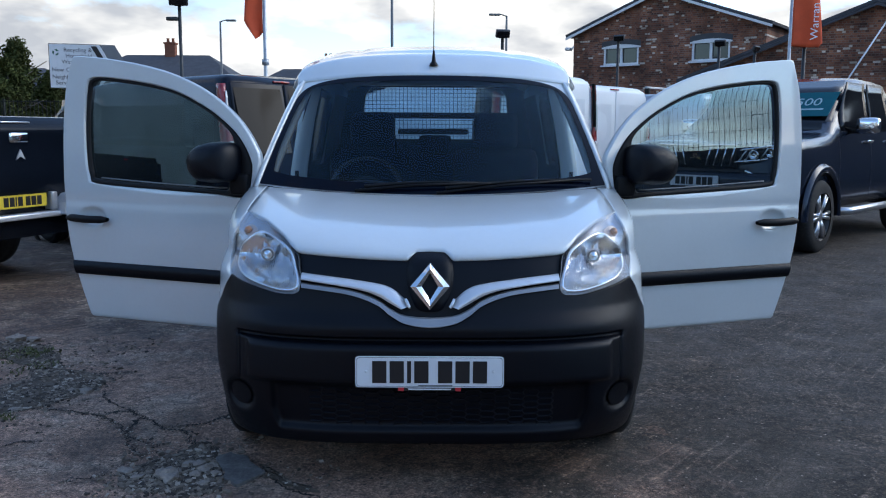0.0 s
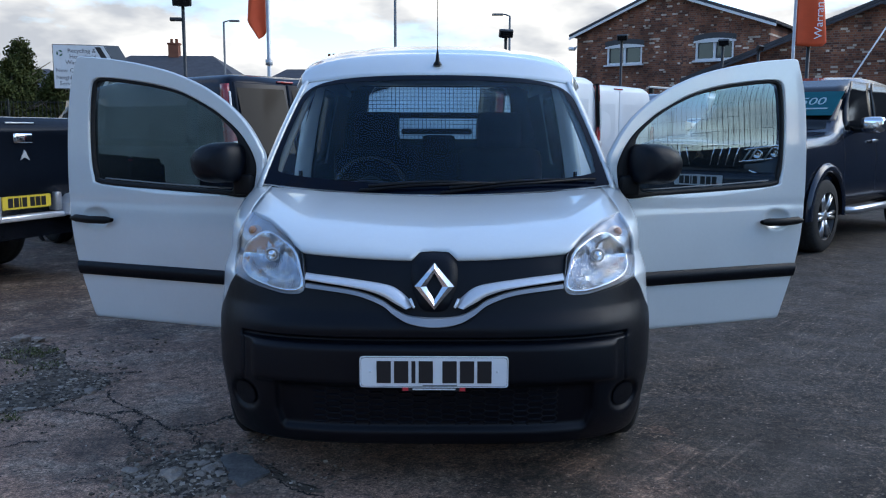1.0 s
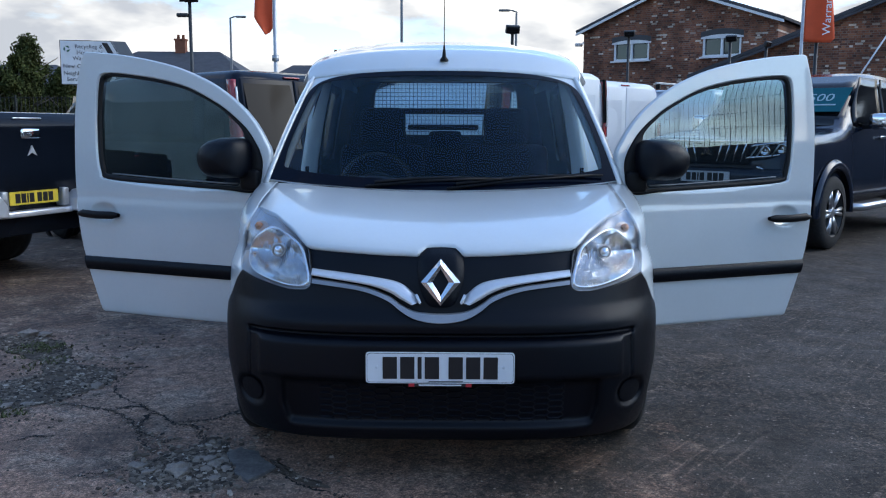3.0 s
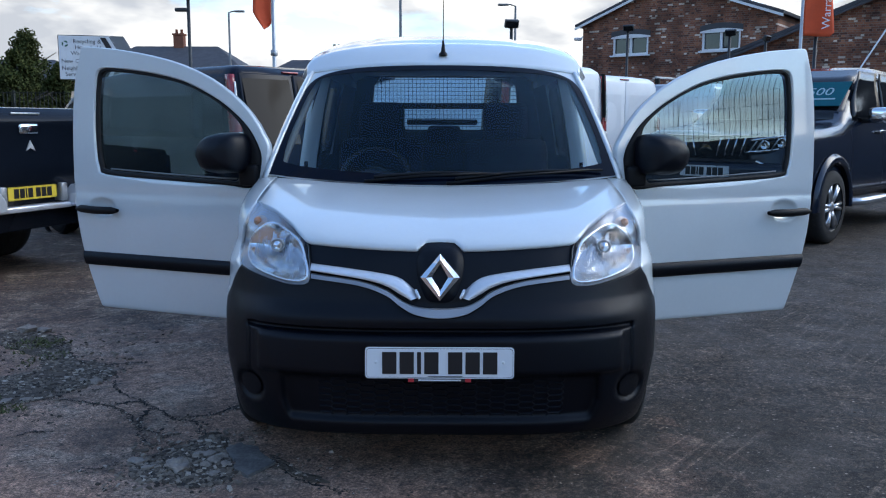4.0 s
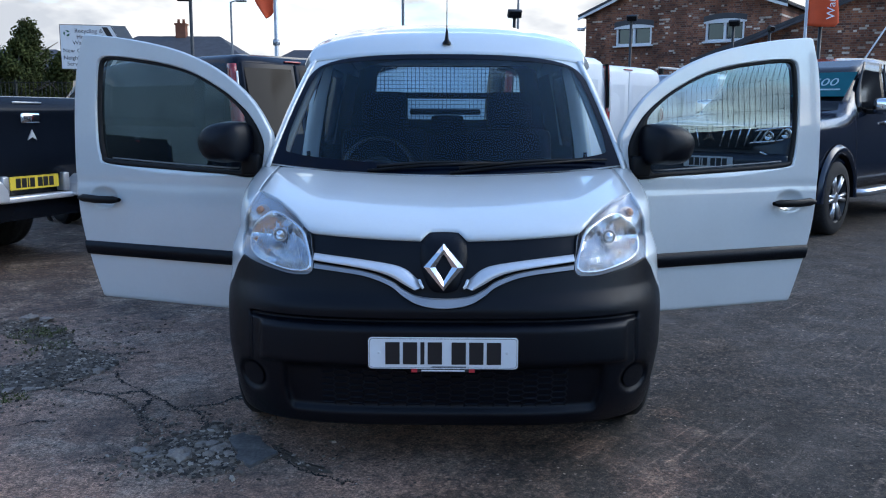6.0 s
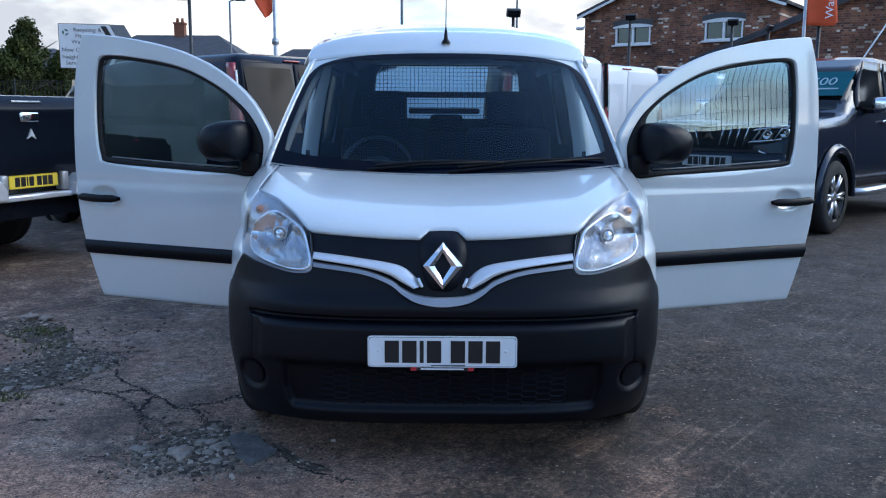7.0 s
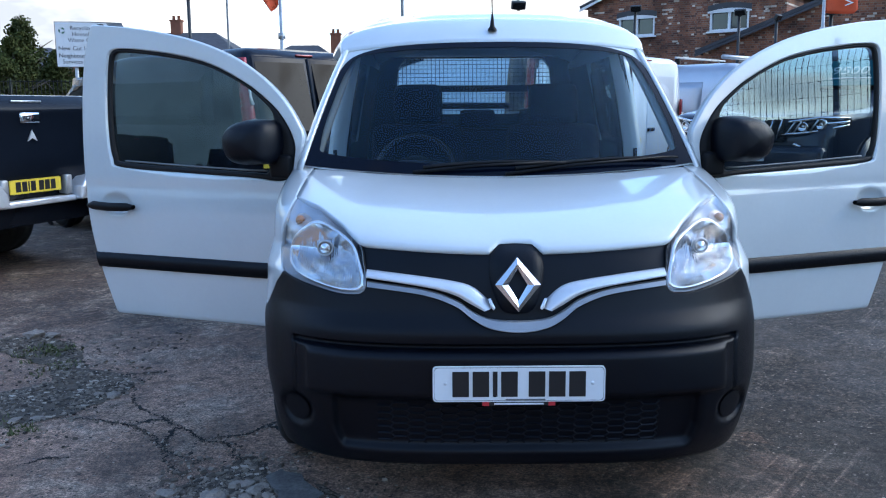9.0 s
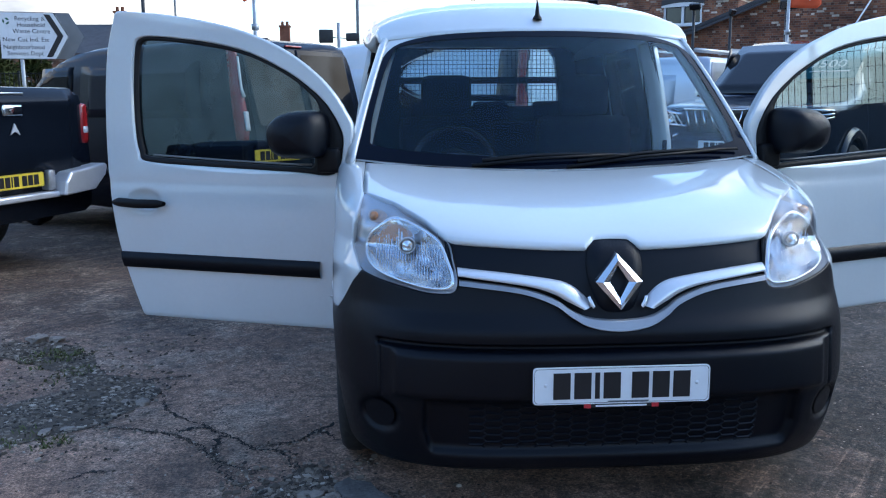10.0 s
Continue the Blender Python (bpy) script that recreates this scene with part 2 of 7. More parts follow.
def box(size, at=(0, 0, 0), bm=None, rot=None, bevel=0.0):
    bm = bm or bmesh.new()
    m = Matrix.Translation(at) @ (rot or Matrix.Identity(4)) @ Matrix.Diagonal((*size, 1))
    g = bmesh.ops.create_cube(bm, size=1, matrix=m)
    if bevel:
        es = {e for v in g["verts"] for e in v.link_edges}
        bmesh.ops.bevel(bm, geom=list(es), offset=bevel, segments=2, affect="EDGES", profile=0.6)
    return bm


def tube(points, radius, sides=8, bm=None, taper=None):
    """A round bar along points."""
    bm = bm or bmesh.new()
    pts = [Vector(p) for p in points]
    rings = []
    for i, p in enumerate(pts):
        d = (pts[min(i + 1, len(pts) - 1)] - pts[max(i - 1, 0)]).normalized()
        a = d.cross(Vector((0, 0, 1)) if abs(d.z) < 0.9 else Vector((1, 0, 0))).normalized()
        b = d.cross(a)
        r = radius if taper is None else radius + (taper - radius) * i / (len(pts) - 1)
        rings.append([p + r * (math.cos(k * math.tau / sides) * a + math.sin(k * math.tau / sides) * b) for k in range(sides)])
    sheet(rings, bm, close=True)
    bm.verts.ensure_lookup_table()
    n = len(bm.verts)
    total = len(rings) * sides
    bm.faces.new([bm.verts[n - total + k] for k in range(sides)][::-1])
    bm.faces.new([bm.verts[n - sides + k] for k in range(sides)])
    return bm


def lathe(profile, sides=32, bm=None, axis="X", at=(0, 0, 0)):
    """Turns (along, radius) pairs about an axis through at."""
    bm = bm or bmesh.new()
    rows = []
    for s, r in profile:
        ring = []
        for k in range(sides):
            c, d = r * math.cos(k * math.tau / sides), r * math.sin(k * math.tau / sides)
            v = {"X": (s, c, d), "Y": (c, s, d), "Z": (c, d, s)}[axis]
            ring.append(Vector(at) + Vector(v))
        rows.append(ring)
    return sheet(rows, bm, close=True)


def curve(points, n=8, closed=False):
    """A smooth line (Catmull-Rom) through control points of any dimension."""
    p = [np.array(q, float) for q in points]
    k = len(p)
    out = []
    for i in range(k if closed else k - 1):
        a, b, c, d = (p[(i + j) % k] if closed else p[min(max(i + j, 0), k - 1)] for j in (-1, 0, 1, 2))
        for s in range(n):
            t = s / n
            out.append(0.5 * (2 * b + (c - a) * t + (2 * a - 5 * b + 4 * c - d) * t * t + (3 * b - a - 3 * c + d) * t ** 3))
    if not closed:
        out.append(p[-1])
    return out


def band(outer, inner, lift, bm=None, closed=True):
    """A flat ring or strip between two lines of equal length; lift maps (a, b) to a point."""
    return sheet([[lift(*q) for q in outer], [lift(*q) for q in inner]], bm, close=closed)


def disc(outline, lift, rings=5, bm=None, centre=None):
    """A filled patch: rings from the outline to its centre; lift(a, b, r) gives the point, r from 1 at the rim to 0."""
    bm = bm or bmesh.new()
    c = np.mean(outline, axis=0) if centre is None else np.array(centre)
    rows = []
    for k in range(rings):
        r = 1 - k / rings
        rows.append([lift(*(c + (np.array(q) - c) * r), r) for q in outline])
    sheet(rows, bm, close=True)
    bm.verts.ensure_lookup_table()
    last = [bm.verts[len(bm.verts) - len(outline) + i] for i in range(len(outline))]
    v = bm.verts.new(lift(*c, 0.0))
    for i in range(len(last)):
        bm.faces.new((last[i], last[(i + 1) % len(last)], v))
    return bm


def slab(outline, lift, depth):
    """A plate: an outline in (a, b), front at depth 0 and back at depth, lift(a, b, d)."""
    bm = bmesh.new()
    f = [bm.verts.new(lift(*q, 0.0)) for q in outline]
    b = [bm.verts.new(lift(*q, depth)) for q in outline]
    bm.faces.new(f)
    bm.faces.new(b[::-1])
    for i in range(len(f)):
        j = (i + 1) % len(f)
        bm.faces.new((f[j], f[i], b[i], b[j]))
    bmesh.ops.recalc_face_normals(bm, faces=bm.faces)
    return bm


def mesh_text(name, body, size, mat, parent, m, label=""):
    """Lettering in the built-in font as a thin mesh."""
    cu = bpy.data.curves.new(name, "FONT")
    cu.body, cu.size, cu.extrude, cu.align_x = body, size, 0.001, "LEFT"
    tmp = bpy.data.objects.new(name, cu)
    scene.collection.objects.link(tmp)
    bpy.context.view_layer.update()
    me = bpy.data.meshes.new_from_object(tmp)
    scene.collection.objects.unlink(tmp)
    bpy.data.objects.remove(tmp)
    me.materials.clear()
    me.materials.append(mat)
    ob = new(name, me)
    ob.parent, ob.matrix_local = parent, m
    if label:
        ob["label"] = label
    return ob


def plate(parent, m, mat, marks="llllllr", w=0.52, h=0.111):
    """A registration plate with plain bars for its characters."""
    o = [(sx * (w / 2 - 0.012) + 0.012 * math.cos(q), sz * (h / 2 - 0.012) + 0.012 * math.sin(q)) for sx, sz, q0 in ((1, -1, -90), (1, 1, 0), (-1, 1, 90), (-1, -1, 180)) for q in np.radians(np.linspace(q0, q0 + 90, 5))]
    p = part("number_plate", slab(o, lambda a, b, d: Vector((a, d, b)), 0.006), mat, parent, "number plate with dark bars", smooth=False)
    p.matrix_local = m
    x = -w * 0.386
    for i in range(7):
        bw = 0.014 if i == 2 else 0.050
        bm = box((bw, 0.003, 0.079), (x + bw / 2, -0.001, 0), bevel=0.0008)
        part("character_bar", bm, INK, p, smooth=False)
        x += bw + (0.033 if i == 3 else 0.011)
    rim = [(a * 0.985, b * 0.94) for a, b in o]
    rim2 = [(a * 0.981, b * 0.918) for a, b in o]
    part("border_line", band(rim, rim2, lambda a, b: Vector((a, -0.0006, b))), INK, p, smooth=False)
    return p


def wheel(parent, at, radius, width, spokes, rim_mat, side, style="alloy"):
    """A tyre and rim; side is the outward direction along x."""
    w = thing("wheel", Matrix.Translation(at), "", "")
    w.parent = parent
    r = radius
    prof = [(-width / 2, r * 0.66), (-width / 2, r * 0.80), (-width * 0.46, r * 0.93), (-width * 0.36, r * 0.99), (-width * 0.12, r), (-width * 0.10, r * 0.985), (width * 0.10, r * 0.985), (width * 0.12, r), (width * 0.36, r * 0.99), (width * 0.46, r * 0.93), (width / 2, r * 0.80), (width / 2, r * 0.66)]
    part("tyre", lathe(prof, 40), TYRE, w)
    rp = [(side * width * 0.46, r * 0.67), (side * width * 0.40, r * 0.62), (side * -width * 0.3, r * 0.58), (side * -width * 0.3, 0.02)]
    part("rim_barrel", lathe(rp, 40), STEEL_POST if style == "alloy" else rim_mat, w)
    bm = bmesh.new()
    for k in range(spokes):
        a = k * math.tau / spokes
        for da in (-0.13, 0.13):
            p0 = Vector((side * width * 0.36, math.cos(a + da * 0.5) * r * 0.10, math.sin(a + da * 0.5) * r * 0.10))
            p1 = Vector((side * width * 0.40, math.cos(a + da) * r * 0.64, math.sin(a + da) * r * 0.64))
            tube([p0, p0.lerp(p1, 0.5) + Vector((side * 0.008, 0, 0)), p1], r * 0.045, 6, bm, taper=r * 0.06)
    part("spokes", bm, rim_mat, w)
    part("hub", lathe([(side * width * 0.30, r * 0.17), (side * width * 0.42, r * 0.16), (side * width * 0.44, r * 0.10), (side * width * 0.44, 0.001)], 20), rim_mat, w)
    return w


# ---- the white van ----
VAN_Y = 5.95
PROFILE = [(0.19, 0.10), (0.115, 0.20), (0.078, 0.28), (0.053, 0.40), (0.045, 0.50), (0.045, 0.60), (0.06, 0.66), (0.083, 0.72), (0.113, 0.80), (0.145, 0.867), (0.203, 0.913), (0.35, 0.961), (0.62, 1.010), (0.92, 1.047), (1.75, 1.13)]
_pr = np.array(curve(PROFILE, 24))
_fz = np.linspace(0.10, 1.13, 1400)
_fy = np.interp(_fz, _pr[:, 1], _pr[:, 0])
_fl = np.concatenate([[0], np.cumsum(np.hypot(np.diff(_fz), np.diff(_fy)))])


def power(z):
    """How square the plan of the nose is: the bumper turns its corners later than the lamps."""
    return float(np.interp(z, [0.45, 0.70, 0.79, 0.86], [3.6, 3.0, 3.0, 2.8]))


def corner(z):
    """How far back the nose reaches at its sides."""
    return float(np.interp(z, [0.79, 0.86, 1.0], [0.75, 0.90, 0.87]))


def half_width(z):
    return float(np.interp(z, [0.15, 0.30, 0.45, 0.60, 1.2], [0.825, 0.848, 0.866, 0.875, 0.875]))


def setback(x, z):
    k = power(z)
    q = min(abs(x) / half_width(z), 0.99999) ** k
    return corner(z) * (1 - (1 - q) ** (1 / k))


def crown(x, z):
    return -0.05 * min(abs(x) / 0.75, 1.15) ** 2 * min(max((z - 0.7) / 0.2, 0), 1)


def nose(x, z, off=0.0):
    """The van's front skin: depth behind the foremost point, for a place across and a height."""
    return Vector((x, float(np.interp(z + crown(x, z), _fz, _fy)) + setback(x, z) + off, z))


def heights(z0, z1, n, x=0.0):
    """Heights between z0 and z1 at even steps along the skin."""
    c0, c1 = crown(x, z0), crown(x, z1)
    s = np.linspace(np.interp(z0 + c0, _fz, _fl), np.interp(z1 + c1, _fz, _fl), n)
    q = np.interp(s, _fl, _fz)
    f = (q - (z0 + c0)) / max(1e-6, (z1 + c1) - (z0 + c0))
    return q - (c0 + (c1 - c0) * f)


def rear_of_hood(x):
    """Height of the bonnet's rear edge."""
    y = 0.93 + 0.10 * (x / 0.8) ** 2 - setback(x, 1.0)
    q = float(np.interp(y, _fy[900:], _fz[900:]))
    return q + 0.05 * min(abs(x) / 0.75, 1.15) ** 2


LAMP = [(0.742, 1.006), (0.648, 0.987), (0.556, 0.946), (0.490, 0.893), (0.476, 0.840), (0.467, 0.790), (0.482, 0.754), (0.548, 0.750), (0.640, 0.766), (0.708, 0.780), (0.757, 0.798), (0.788, 0.852), (0.786, 0.908), (0.766, 0.965)]
LIP = ([0, 0.052, 0.085, 0.20, 0.35, 0.487, 0.556, 0.648, 0.742, 0.80], [0.905, 0.903, 0.877, 0.880, 0.887, 0.893, 0.946, 0.987, 1.006, 1.012])
BUMPER_TOP = ([0, 0.08, 0.13, 0.19, 0.29, 0.46, 0.482, 0.548, 0.640, 0.708, 0.757, 0.785, 0.82, 0.84, 0.90], [0.664, 0.669, 0.694, 0.734, 0.762, 0.778, 0.752, 0.748, 0.764, 0.778, 0.794, 0.755, 0.685, 0.652, 0.64])


def lip(x):
    return float(np.interp(abs(x), *LIP))


def bumper_top(x):
    return float(np.interp(abs(x), *BUMPER_TOP))


def across(x0, x1, n, z=0.6):
    """Places across the nose, closer where it turns to the side."""
    w, k = half_width(z), power(z)
    t = np.linspace(*(math.copysign(math.asin(min(abs(x) / w, 1) ** (k / 2)), x) for x in (x0, x1)), n)
    return [math.copysign(w * abs(math.sin(a)) ** (2 / k), a) for a in t]


van = thing("van", pose(0, VAN_Y, 0), "white panel van with black bumper and both front doors open", "van")

# bonnet
cols = sorted(set(np.round(np.concatenate([np.linspace(-0.757, 0.757, 75), [-0.085, -0.052, 0.052, 0.085]]), 4)))
rows = [[] for _ in range(34)]
for x in cols:
    for r, z in zip(rows, heights(lip(x), rear_of_hood(x), 34, x)):
        p = nose(x, z)
        n = abs(x)
        p.z -= 0.004 * math.exp(-((n - 0.50) / 0.07) ** 2) * min(1, max(0, (p.y - 0.35) / 0.3)) * min(1, max(0, (1.25 - p.y) / 0.5))
        r.append(p)
solid(part("bonnet", facing(sheet(rows), (0, -0.5, 1)), WHITE, van), 0.02, -1)

# wings
def arch(y, cy, r=0.375, cz=0.315):
    d = r * r - (y - cy) ** 2
    return cz + math.sqrt(d) if d > 0 else 0.0


FRONT_AXLE, REAR_AXLE = 0.84, 3.535
for s in (1, -1):
    rows = []
    for q in np.linspace(0, 1, 46):
        z = 0.62 + (1.088 - 0.62) * q ** 0.9
        if z < 0.79:
            xs = float(np.interp(z, [0.62, 0.652, 0.685, 0.75, 0.79], [0.862, 0.84, 0.82, 0.787, 0.757]))
        else:
            xs = float(np.interp(z, [0.79, 0.852, 0.915, 0.969, 1.006, 1.03], [0.757, 0.788, 0.785, 0.765, 0.752, 0.7595]))
        row = []
        for x in across(xs, 0.8749, 26, z):
            p = nose(x, z)
            p.y = min(p.y, 1.16)
            row.append(p)
        y_end = row[-1].y
        for k in range(1, 13):
            row.append(Vector((0.875 + 0.006 * math.sin(math.pi * k / 12), y_end + (1.16 - y_end) * k / 12, z)))
        for p in row:
            if p.y > 0.50:
                p.z = max(p.z, arch(p.y, FRONT_AXLE))
            p.x *= s
        rows.append(row)
    w = part("wing", facing(sheet(rows), (s, -0.6, 0)), WHITE, van)
    solid(w, 0.012, -1)
    # wheel housing
    ho = [[(s * xx, FRONT_AXLE + 0.37 * math.cos(a), 0.315 + 0.37 * math.sin(a)) for a in np.linspace(-0.1, math.pi + 0.1, 16)] for xx in (0.50, 0.78)]
    part("wheel_housing", sheet(ho), DARK_TRIM, van)

# bumper
def bump_detail(x, z):
    m = 1 / (1 + math.exp((abs(x) - 0.662) / 0.004))
    d = 0.0
    d += 0.024 / (1 + math.exp((abs(x) - 0.705) / 0.004)) * math.exp(-((z - 0.600) / 0.010) ** 4)
    d += 0.009 * math.exp(-((abs(x) - 0.702) / 0.006) ** 2) / (1 + math.exp((z - 0.598) / 0.006)) / (1 + math.exp((0.425 - z) / 0.010))
    d -= 0.020 * m / (1 + math.exp(-(0.582 - z) / 0.0035)) / (1 + math.exp((0.445 - z) / 0.004))
    m2 = 1 / (1 + math.exp((abs(x) - 0.572 + 0.1 * max(0, 0.33 - z) * 3) / 0.005))
    d += 0.035 * m2 / (1 + math.exp(-(0.432 - z) / 0.006)) / (1 + math.exp(-(z - 0.262) / 0.006))
    d -= 0.012 * math.exp(-((z - 0.648) / 0.03) ** 2) * (1 - min(1, max(0, (abs(x) - 0.6) / 0.2)))
    f = math.hypot(abs(x) - 0.705, z - 0.365)
    d += 0.026 / (1 + math.exp((f - 0.056) / 0.004))
    return d


rows = [[] for _ in range(92)]
for x in sorted(across(-0.866, 0.866, 151, 0.62) + [s * (e + d) for s in (-1, 1) for e in (0.572, 0.662, 0.704) for d in np.linspace(-0.018, 0.018, 9)]):
    top = bumper_top(x)
    for r, z in zip(rows, np.concatenate([np.linspace(0.20, 0.55, 44), np.linspace(0.555, 0.625, 26), np.linspace(0.630, top, 22)])):
        k = half_width(z) / 0.875
        p = nose(x * k, z)
        p.y += bump_detail(p.x, z)
        r.append(p)
solid(part("bumper", facing(sheet(rows), (0, -1, 0)), BLACK_PLASTIC, van), 0.012, -1)
under = [[nose(x * 0.93, 0.20, 0.0) + Vector((0, 0.02 * k, -0.004 * k)) for x in across(-0.866, 0.866, 41, 0.62)] for k in (0, 1, 5, 20)]
part("bumper_underside", sheet(under), DARK_TRIM, van)
for s in (1, -1):
    ring = [(0.705 + 0.055 * math.cos(a), 0.365 + 0.055 * math.sin(a)) for a in np.linspace(0, math.tau, 28, endpoint=False)]
    ring2 = [(0.705 + 0.044 * math.cos(a), 0.365 + 0.044 * math.sin(a)) for a in np.linspace(0, math.tau, 28, endpoint=False)]
    part("fog_lamp_blank", disc(ring2, lambda a, b, r, s=s: Vector((s * a, nose(a, b).y + 0.018 - 0.004 * r, b)), 3), BLACK_PLASTIC, van)

# lower grille: honeycomb bars
bm = bmesh.new()
for i in range(-8, 9):
    for j in range(8):
        cx, cz = i * 0.052, 0.270 + j * 0.024 + (0.012 if i % 2 else 0)
        if cz > 0.425:
            continue
        for (x0, z0), (x1, z1) in (((-0.020, 0.012), (0.020, 0.012)), ((0.020, 0.012), (0.032, 0)), ((0.032, 0), (0.020, -0.012))):
            a, b = nose(cx + x0, cz + z0, 0.032), nose(cx + x1, cz + z1, 0.032)
            tube([a, b], 0.0034, 4, bm)
part("lower_grille", bm, GRILLE_BLACK, van, "black honeycomb grille", smooth=False)
rows = [[nose(x, z, 0.060) for x in np.linspace(-0.55, 0.55, 30)] for z in np.linspace(0.25, 0.44, 4)]
part("intake_back", sheet(rows), INK, van)

# upper grille panel, silver trims, badge
rows = [[] for _ in range(12)]
for x in np.linspace(-0.50, 0.50, 61):
    for r, z in zip(rows, heights(bumper_top(min(abs(x), 0.46)) - 0.01, lip(min(abs(x), 0.487)) + 0.004, 12, x)):
        d = 0.016 + 0.012 * math.exp(-((z - (bumper_top(min(abs(x), 0.45)) + 0.02)) / 0.012) ** 2)
        r.append(nose(x, z, d))
solid(part("upper_grille", facing(sheet(rows), (0, -1, 0)), BLACK_PLASTIC, van, "black grille panel"), 0.01, -1)

for s in (1, -1):
    top = curve([(0.466, 0.823), (0.336, 0.812), (0.195, 0.794), (0.138, 0.778), (0.098, 0.748), (0.072, 0.718)], 6)
    low = curve([(0.466, 0.801), (0.34, 0.786), (0.25, 0.771), (0.19, 0.752), (0.150, 0.731), (0.106, 0.710)], 6)
    rows = []
    for k, d in ((0, 0.012), (0.08, 0.002), (0.5, -0.008), (0.90, -0.015), (1, 0.010)):
        rows.append([nose(s * (a[0] + (b[0] - a[0]) * k), a[1] + (b[1] - a[1]) * k, d) for a, b in zip(top, low)])
    part("grille_trim", sheet(rows if s > 0 else rows[::-1]), TRIM_SILVER, van, "bright silver moustache trim")
    chip = [(0.090, 0.745), (0.082, 0.747), (0.068, 0.718), (0.074, 0.712), (0.082, 0.720)]
    part("trim_chip", disc(chip, lambda a, b, r, s=s: nose(s * a, b, -0.006 - 0.006 * (1 - r)), 2), TRIM_SILVER, van)
half_line = [(0.085, 0.675), (0.14, 0.700), (0.19, 0.733), (0.29, 0.764), (0.463, 0.783)]
line = curve([(-x, z) for x, z in half_line[::-1]] + [(0, 0.666)] + half_line, 6)
rows = []
for k, d in ((1.0, 0.012), (0.95, -0.006), (0.80, -0.008), (-0.50, -0.0075), (-0.62, -0.008), (-0.78, -0.013), (-0.95, -0.011), (-1.0, 0.010)):
    rows.append([nose(a, b + (0.0075 + 0.0080 * math.exp(-(a / 0.13) ** 2)) * k, d - 0.011 * math.exp(-(a / 0.20) ** 2)) for a, b in line])
part("grille_lower_trim", sheet(rows), TRIM_SATIN, van, "satin silver trim band")

# badge: shield and raised diamond ring
sh = curve([(0, 0.903), (0.046, 0.901), (0.078, 0.868), (0.082, 0.80), (0.060, 0.730), (0.038, 0.704), (0, 0.699), (-0.038, 0.704), (-0.060, 0.730), (-0.082, 0.80), (-0.078, 0.868), (-0.046, 0.901)], 4, True)
part("badge_base", disc(sh, lambda a, b, r: nose(a, b, 0.012 - 0.022 * min(1, (1 - r) * 4)), 5), BLACK_PLASTIC, van)
def dens(q):
    o = []
    for i in range(4):
        a, b = np.array(q[i]), np.array(q[(i + 1) % 4])
        o += [tuple(a + (b - a) * t) for t in np.linspace(0, 1, 6)[:-1]]
    return o
rows = []
for k, d in ((0.0, -0.015), (0.06, -0.030), (0.50, -0.040), (0.94, -0.030), (1.0, -0.012)):
    rows.append([nose(a, b, d - 0.004) for a, b in dens([(0, 0.791 + 0.080 - 0.036 * k), (0.072 - 0.046 * k, 0.791), (0, 0.791 - 0.080 + 0.036 * k), (-0.072 + 0.046 * k, 0.791)])])
part("badge", sheet(rows, close=True), CHROME, van, "chrome diamond badge", smooth=False)

